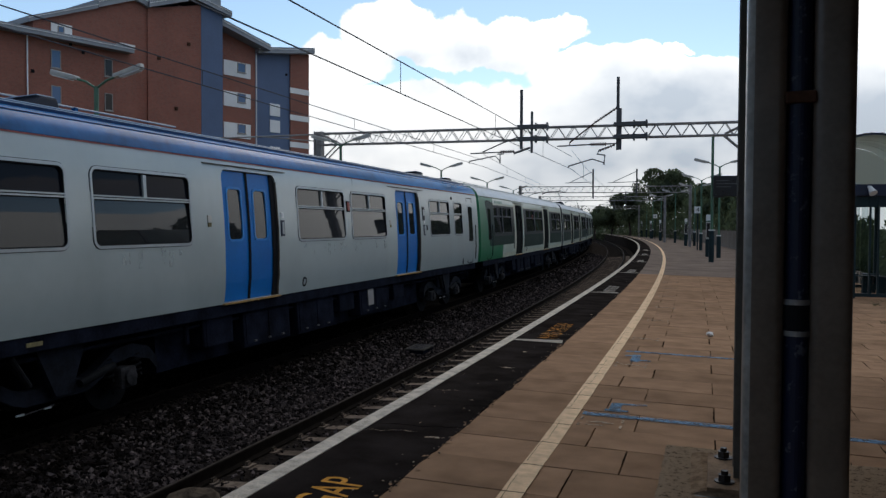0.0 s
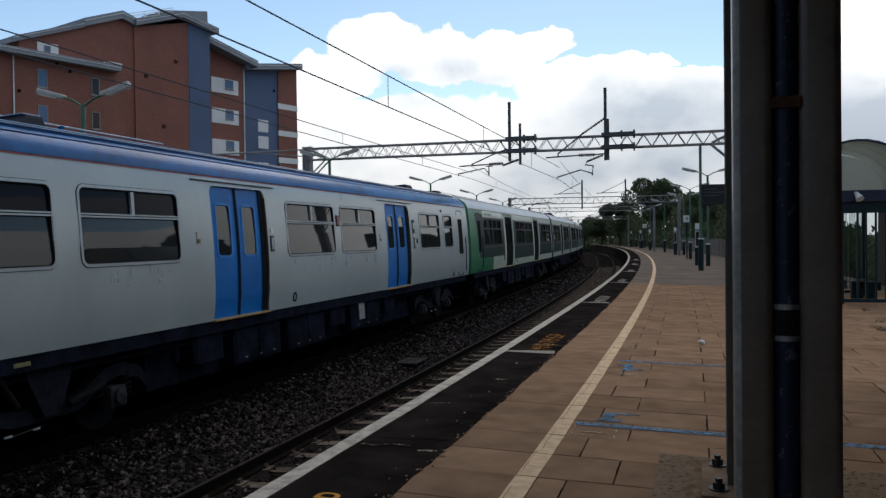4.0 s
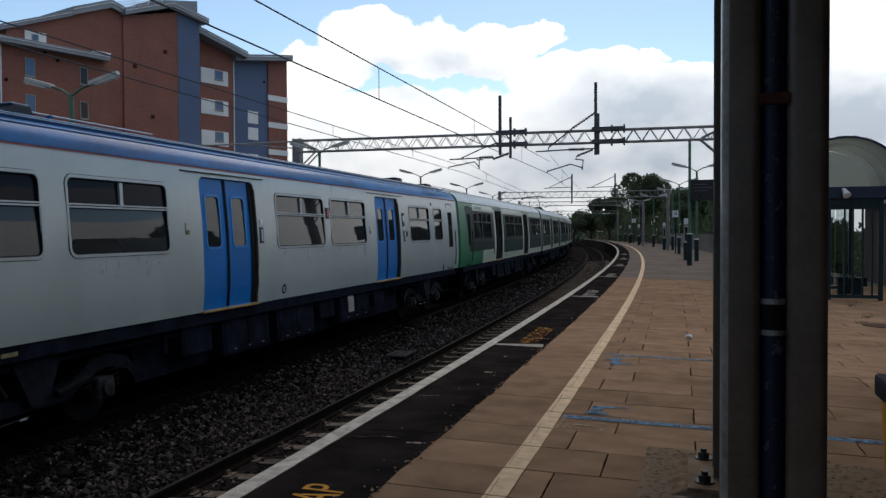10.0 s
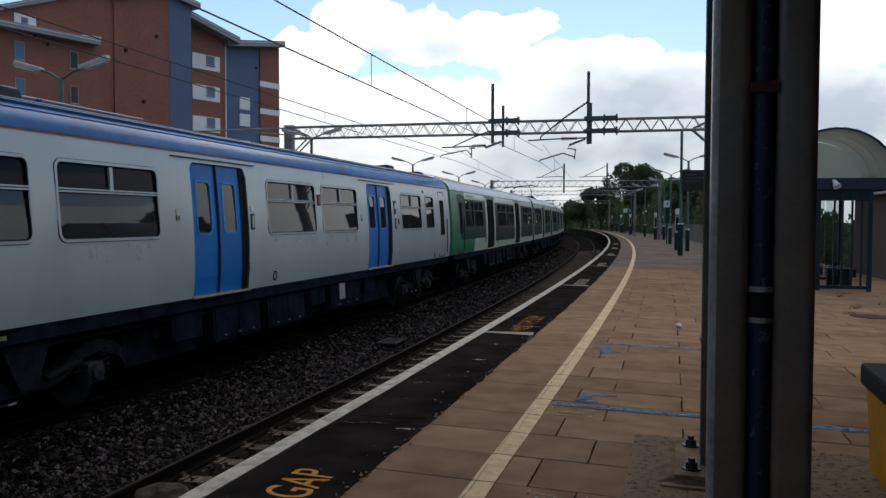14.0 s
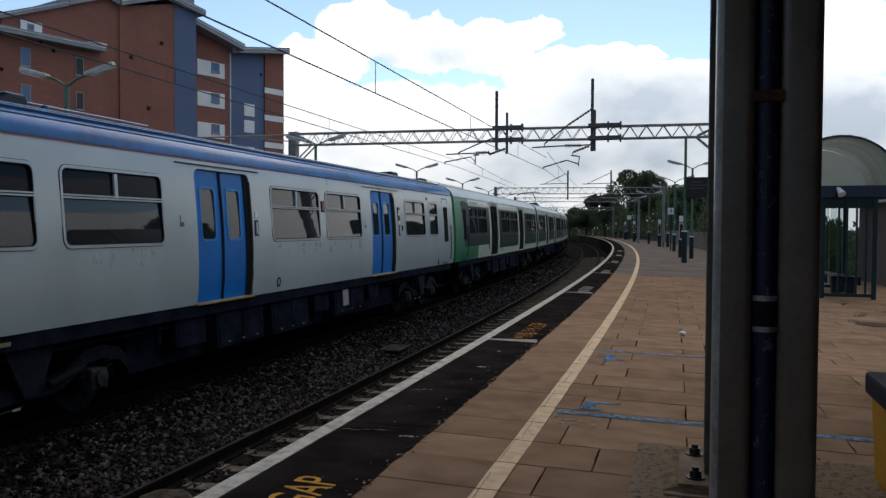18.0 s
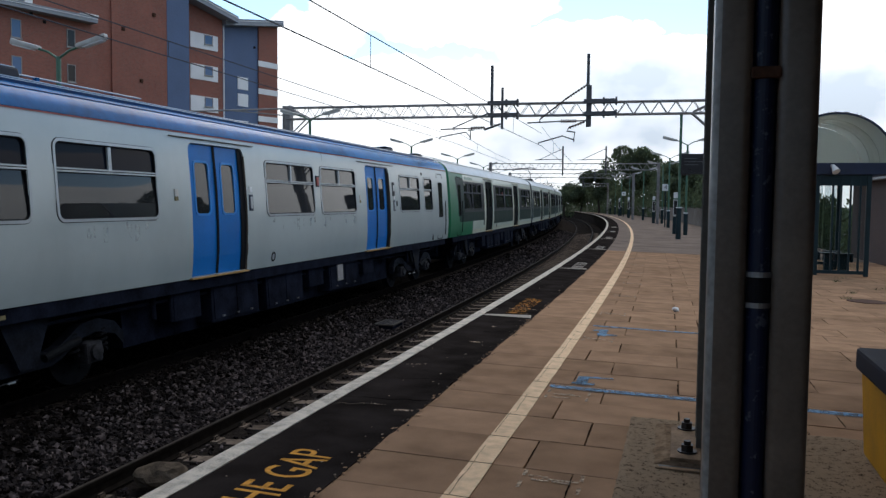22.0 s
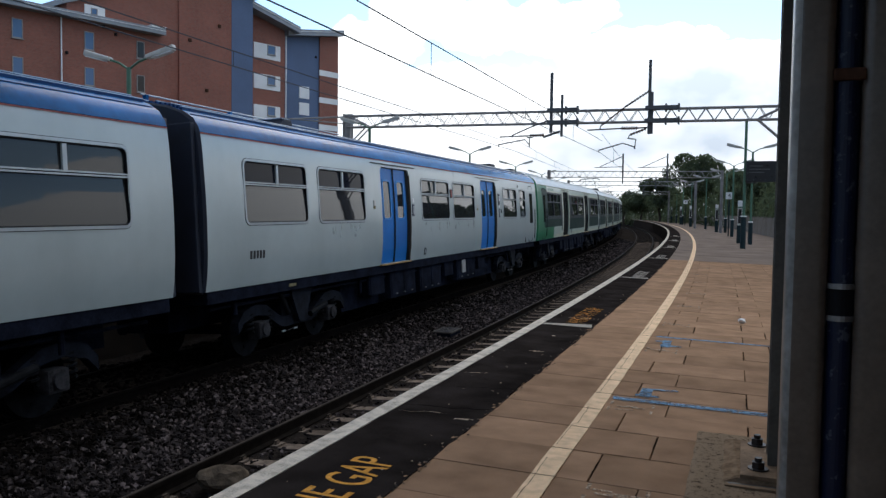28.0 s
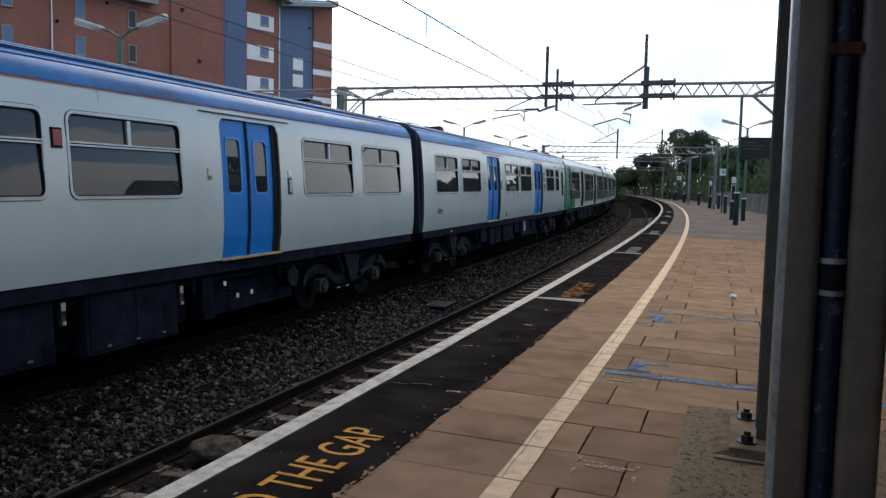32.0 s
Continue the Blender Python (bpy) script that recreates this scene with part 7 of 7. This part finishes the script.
def build_flats():
    """Stands askew to the tracks; drawn in a frame of its own whose y runs along the front."""
    k = FLATS_SCALE
    b = thing("apartment_building", "red-brick apartment building with slate-blue and white cladding", "apartment building",
              pose(2.605 - 30.605 * k, 43.1 * k, 1.55 * (1 - k), 0, 0, -18) @ Matrix.Scale(k, 4))
    Z = -1.1

    def wall(x, poly, mat, name="wall", deep=9.0):
        return part(name, prism(bmesh.new(), poly, x, x - deep), M[mat], b)

    def roof(x, pts, t, deep=9.6):
        """A fascia along the points with its roof sheet behind."""
        for (y0, z0), (y1, z1) in zip(pts, pts[1:]):
            r = part("roof", prism(bmesh.new(), [(y0, z0), (y1, z1), (y1, z1 + t), (y0, z0 + t)], x, x - deep), M["roofgrey"], b, "grey metal roof edge")
            part("drip_edge", prism(bmesh.new(), [(y0, z0 + t * 0.62), (y1, z1 + t * 0.62), (y1, z1 + t * 0.70), (y0, z0 + t * 0.70)], x + 0.03, x), M["panel_white"], r, "pale flashing line")

    # right wing
    wall(-1.5, [(8.85, Z), (10.68, Z), (10.68, 14.1), (8.85, 13.85)], "brick")
    wall(-1.6, [(5.5, Z), (8.85, Z), (8.85, 13.85), (5.5, 13.25)], "render_blue", "cladding")
    roof(-0.9, [(5.40, 13.28), (10.72, 14.13)], 0.42)
    for z in (11.46, 9.50, 7.54, 5.6):
        part("white_band", boxes((-1.52, -1.47, 8.80, 10.70, z - 0.40, z)), M["panel_white"], b)
    for z0, z1 in ((9.23, 10.09), (8.06, 8.93), (6.2, 7.05)):
        part("white_panel", boxes((-1.62, -1.55, 6.97, 7.90, z0, z1)), M["panel_white"], b)
    part("wall_vent", boxes((-1.62, -1.52, 8.45, 8.58, 12.25, 12.40)), M["seal"], b)
    # middle
    wall(-1.3, [(1.5, Z), (5.42, Z), (5.42, 13.6), (1.5, 14.5)], "brick")
    roof(-0.4, [(1.55, 14.50), (6.05, 13.45)], 0.44)
    for z in (12.44, 10.40, 8.33, 6.27):
        part("white_panel", boxes((-1.32, -1.25, 2.73, 4.98, z - 1.0, z)), M["panel_white"], b)
        house_window(b, -1.24, 3.85, 4.52, z - 0.66, z - 0.04)
    part("downpipe", tubes(((-1.28, 5.50, Z), (-1.28, 5.50, 13.3), 0.045)), M["panel_white"], b)
    # tall block
    wall(0.0, [(0.02, Z), (1.66, Z), (1.66, 15.0), (0.02, 15.2)], "render_blue", "cladding")
    wall(-0.02, [(-3.72, Z), (0.02, Z), (0.02, 15.2), (-3.72, 14.2)], "brick")
    roof(0.35, [(-3.80, 14.19), (-0.53, 15.35), (2.15, 14.86)], 0.37)
    wall(-1.5, [(-0.60, 14.6), (2.70, 14.6), (2.70, 16.75), (-0.60, 16.1)], "roofgrey", "plant_room", 4.0)
    # long back wing with its rising roof
    wall(-0.12, [(-10.4, Z), (-3.7, Z), (-3.7, 14.35), (-4.5, 14.5), (-10.4, 12.1)], "brick")
    roof(0.1, [(-10.73, 11.98), (-6.87, 13.50)], 0.30)
    roof(0.14, [(-6.87, 13.55), (-4.53, 14.47), (-3.60, 14.2)], 0.46)
    part("white_panel", boxes((-0.14, -0.07, -9.45, -8.30, 11.45, 12.25)), M["panel_white"], b)
    house_window(b, -0.06, -9.1, -8.75, 11.75, 12.1)
    # front wing
    wall(1.0, [(-27.0, Z), (-5.2, Z), (-5.2, 11.05), (-27.0, 11.05)], "brick", deep=1.5)
    roof(1.6, [(-27.4, 11.05), (-5.61, 11.04)], 0.32, 2.6)
    part("parapet_cap", boxes((0.9, 1.62, -6.5, -5.58, 11.37, 11.47)), M["panel_white"], b)
    for y0, w, dark in ((-24.2, 0.53, False), (-20.7, 0.53, False), (-17.2, 0.53, False), (-13.70, 0.53, False), (-10.05, 0.53, False), (-7.08, 0.48, True)):
        for z in (10.56, 8.70, 6.84, 4.98):
            house_window(b, 1.01, y0, y0 + w, z - 0.95, z, not dark)
    part("downpipe", tubes(((1.06, -11.28, Z), (1.06, -11.28, 11.05), 0.04)), M["panel_white"], b)
    for y, z in ((-1.82, 8.54), (-3.0, 11.4), (-0.9, 12.6)):
        part("wall_vent", boxes((-0.02, 0.06, y - 0.10, y + 0.10, z - 0.10, z + 0.10), bevel=0.02), M["rust"], b)
    for y, z in ((-8.3, 10.7), (-11.0, 9.3), (-9.0, 11.0)):
        part("wall_light", boxes((1.0, 1.09, y - 0.07, y + 0.07, z - 0.10, z + 0.06), bevel=0.02), M["seal"], b)
    # roof rails
    for x in (-0.2, -1.6):
        rail = part("roof_rail", tubes(((x, -3.9, 14.95), (x, -0.9, 15.95), 0.020), ((x, -3.9, 14.75), (x, -0.9, 15.75), 0.014), n=6), M["panel_white"], b)
        for q in (0.0, 0.33, 0.66, 1.0):
            part("rail_post", tubes(((x, -3.9 + 3.0 * q, 14.4 + 1.0 * q), (x, -3.9 + 3.0 * q, 14.95 + q), 0.016), n=6), M["panel_white"], rail)


def leaf_cloud(name, clumps, per, size, rng, mat):
    """Leaf sprays, each a bent pair of small faces, scattered over uneven clumps."""
    V, F = [], []
    for (cx, cy, cz), (rx, ry, rz) in clumps:
        for k in range(per):
            d = Vector((rng.gauss(0, 1), rng.gauss(0, 1), rng.gauss(0, 1))).normalized()
            r = rng.uniform(0.55, 1.08) ** 0.6
            p = Vector((cx + d.x * rx * r, cy + d.y * ry * r, cz + d.z * rz * r))
            s = size * rng.uniform(0.5, 1.3)
            e = Euler((rng.uniform(0, 6.3), rng.uniform(0, 6.3), rng.uniform(0, 6.3))).to_matrix()
            u, v, n = e @ Vector((s, 0, 0)), e @ Vector((0, s * 0.45, 0)), e @ Vector((0, 0, s * 0.18))
            i = len(V)
            V += [p - u, p - v + n, p + u, p + v + n]
            F += [(i, i + 1, i + 2), (i, i + 2, i + 3)]
    me = bpy.data.meshes.new(name)
    me.from_pydata([v[:] for v in V], [], F)
    me.materials.append(mat)
    return me


def tree(s, off, height, spread, seed, label, per=760, leaf=0.22):
    rng = random.Random(seed)
    p = arc(s, off)
    t = thing("tree", label, "tree", pose(p.x, p.y, -1.9), "trees behind the platform")
    H = height + 1.9
    bm = bmesh.new()
    pts = [Vector((0, 0, 0)), Vector((rng.uniform(-0.2, 0.2), rng.uniform(-0.2, 0.2), H * 0.3)), Vector((rng.uniform(-0.4, 0.4), rng.uniform(-0.4, 0.4), H * 0.55)), Vector((rng.uniform(-0.5, 0.5), rng.uniform(-0.5, 0.5), H * 0.82))]
    for i, (a, b) in enumerate(zip(pts, pts[1:])):
        tube(bm, a, b, 0.26 * (1 - 0.28 * i), 8, 0.26 * (1 - 0.28 * (i + 1)))
    part("trunk", bm, M["bark"], t)
    clumps = []
    for k in range(15):
        a = rng.uniform(0, 6.3)
        q = rng.uniform(0.32, 1.0)
        z = H * (0.42 + 0.5 * q)
        r = spread * rng.uniform(0.25, 0.85) * (1 - 0.55 * max(0, q - 0.45))
        c = Vector((r * math.cos(a), r * math.sin(a), z))
        cr = spread * rng.uniform(0.24, 0.42)
        clumps.append((c, (cr, cr, cr * 0.75)))
        base = pts[1].lerp(pts[3], min(1, q))
        bm = bmesh.new()
        mid = base.lerp(c, 0.55) + Vector((0, 0, -0.2))
        tube(bm, base, mid, 0.09, 6, 0.05)
        tube(bm, mid, c, 0.05, 6, 0.02)
        part("limb", bm, M["bark"], t)
    clumps.append((Vector((0, 0, H * 0.62)), (spread * 0.6, spread * 0.6, H * 0.24)))
    crown = new("crown", leaf_cloud("crown", clumps, per, leaf, rng, M["leaf"]))
    crown.parent = t


def build_trees():
    big = "dark green broad-leaved tree behind the platform fence"
    for k, (s, off, h, sp) in enumerate(((112, 4.9, 9.2, 4.8), (104, 9.5, 6.6, 3.6), (92, 9.8, 6.0, 3.4), (82, 10.5, 5.7, 3.2), (72, 11.0, 5.6, 3.2), (65, 11.4, 5.4, 2.6), (128, 2.2, 6.4, 3.6),
                                        (142, 0.5, 5.2, 3.2), (157, -1.0, 4.8, 3.2), (177, -6.0, 5.0, 3.4), (197, -12.0, 4.8, 3.4), (214, -20.0, 5.0, 3.8), (60.2, 12.5, 5.6, 2.0))):
        tree(s, off, h, sp, 20 + k, big)
    rng = random.Random(77)
    for k, (s0, s1, off, h) in enumerate(((60, 100, 9.9, 4.6), (27, 57, 11.6, 2.7), (94, 150, 8.0, 6.0), (118, 215, 4.4, 5.4), (24, 58, 18.0, 3.4), (-30, 24, 17.0, 3.0))):
        clumps = []
        s = s0
        while s < s1:
            o = off if s < 135 else off - (s - 135) * 0.22
            p = arc(s, o + rng.uniform(-0.8, 0.8))
            hh = h * rng.uniform(0.7, 1.15)
            clumps.append((Vector((p.x, p.y, -1.0 + hh * 0.5)), (1.7, 1.9, hh * 0.62)))
            s += 2.2
        hedge = new("hedge", leaf_cloud("hedge", clumps, 420, 0.22, rng, M["leaf"]))
        tagged(hedge, "dense dark green undergrowth behind the fence", "hedge", kind="stuff")
    for s, off, h, sp, sd in ((4, 19, 6.5, 3.2, 60), (-9, 20, 6.5, 3.4, 61), (19, 21, 5.8, 2.6, 62), (42.5, 20.0, 7.2, 3.1, 63)):
        tree(s, off, h, sp, sd, "dark green broad-leaved tree beyond the station yard")


def build_fence():
    f = thing("timber_fence", "weathered close-boarded fence along the back of the platform", "fence")
    rng = random.Random(9)
    me = finish(boxes((-0.06, 0.06, -0.009, 0.009, 0.0, 1.35), bevel=0.004), "board", M["timber"])
    post = finish(boxes((-0.05, 0.05, -0.05, 0.05, 0.0, 1.45), bevel=0.008), "fence_post", M["timber"])
    s, k = 40.0, 0
    while s < 78.0:
        ob = new("board", me)
        ob.parent = f
        ob.matrix_basis = arc_pose(s, 7.0, deck(7.0) + rng.uniform(-0.02, 0.02)) @ pose(0, 0, 0, rng.uniform(-0.8, 0.8), 0, 90)
        if k % 18 == 0:
            o = new("fence_post", post)
            o.parent = f
            o.matrix_basis = arc_pose(s, 7.08, deck(7.0))
        s += 0.135
        k += 1
    bm = bmesh.new()
    while s < 135:
        bmesh.ops.create_cube(bm, size=1, matrix=arc_pose(s, 7.0, 0.5) @ Matrix.Diagonal((0.02, 0.125, 1.35, 1)))
        s += 0.135
    far = part("board_run", bm, M["timber"], f)
    tagged(far, kind="stuff")
    for z in (0.35, 1.1):
        part("fence_rail", sweep([(7.02, z - 0.2), (7.06, z - 0.2), (7.06, z - 0.12), (7.02, z - 0.12)], 40, 135, 3), M["timber"], f)


def build_hut():
    h = thing("brick_building", "low red-brick station building beside the shelter", "building", arc_pose(25.0, 8.85, deck(7.5)))
    part("wall", boxes((0, 3.0, 0, 5.0, -0.4, 2.5)), M["darkbrick"], h)
    part("roof", boxes((-0.25, 3.2, -0.25, 5.2, 2.5, 2.62), bevel=0.01), M["roofgrey"], h)
    part("notice_board", boxes((0.0, 0.25, -0.05, -0.01, 1.1, 1.65), bevel=0.008), M["sign_white"], h, "pale notice board")


def build_weeds():
    rng = random.Random(15)
    spots = [(5.8, 16.9), (5.5, 15.7), (5.9, 19.4), (6.6, 18.2), (7.3, 20.2), (6.2, 20.4)]
    for k, (x, y) in enumerate(spots):
        V, F = [], []
        for i in range(26):
            a, r = rng.uniform(0, 6.3), rng.uniform(0, 0.16) * (1.8 if k > 2 else 1)
            b = Vector((r * math.cos(a), r * math.sin(a), 0))
            tip = b + Vector((rng.uniform(-0.1, 0.1), rng.uniform(-0.1, 0.1), rng.uniform(0.02, 0.08)))
            w = Vector((rng.uniform(-1, 1), rng.uniform(-1, 1), 0)).normalized() * 0.008
            n = len(V)
            V += [b - w, b + w, tip]
            F.append((n, n + 1, n + 2))
        me = bpy.data.meshes.new("weeds")
        me.from_pydata([v[:] for v in V], [], F)
        me.materials.append(M["weed"])
        ob = new("weeds", me)
        ob.matrix_basis = pose(x, y, deck(x))
        tagged(ob, "dry tuft of weeds growing in a slab joint", "weeds", "weeds on the platform")
    ob = part("manhole_cover", tubes(((0, 0, 0), (0, 0, 0.012), 0.33), n=28), M["rust"])
    ob.matrix_basis = arc_pose(15.4, 5.95, deck(5.95)) @ pose(0, 0, 0, 0, math.degrees(FALL), 0)
    tagged(ob, "round rust-brown manhole cover set in the slabs", "manhole cover")


build_flats()
build_trees()
build_fence()
build_hut()
build_weeds()

build_ballast()
build_slabs(platform)

motions()
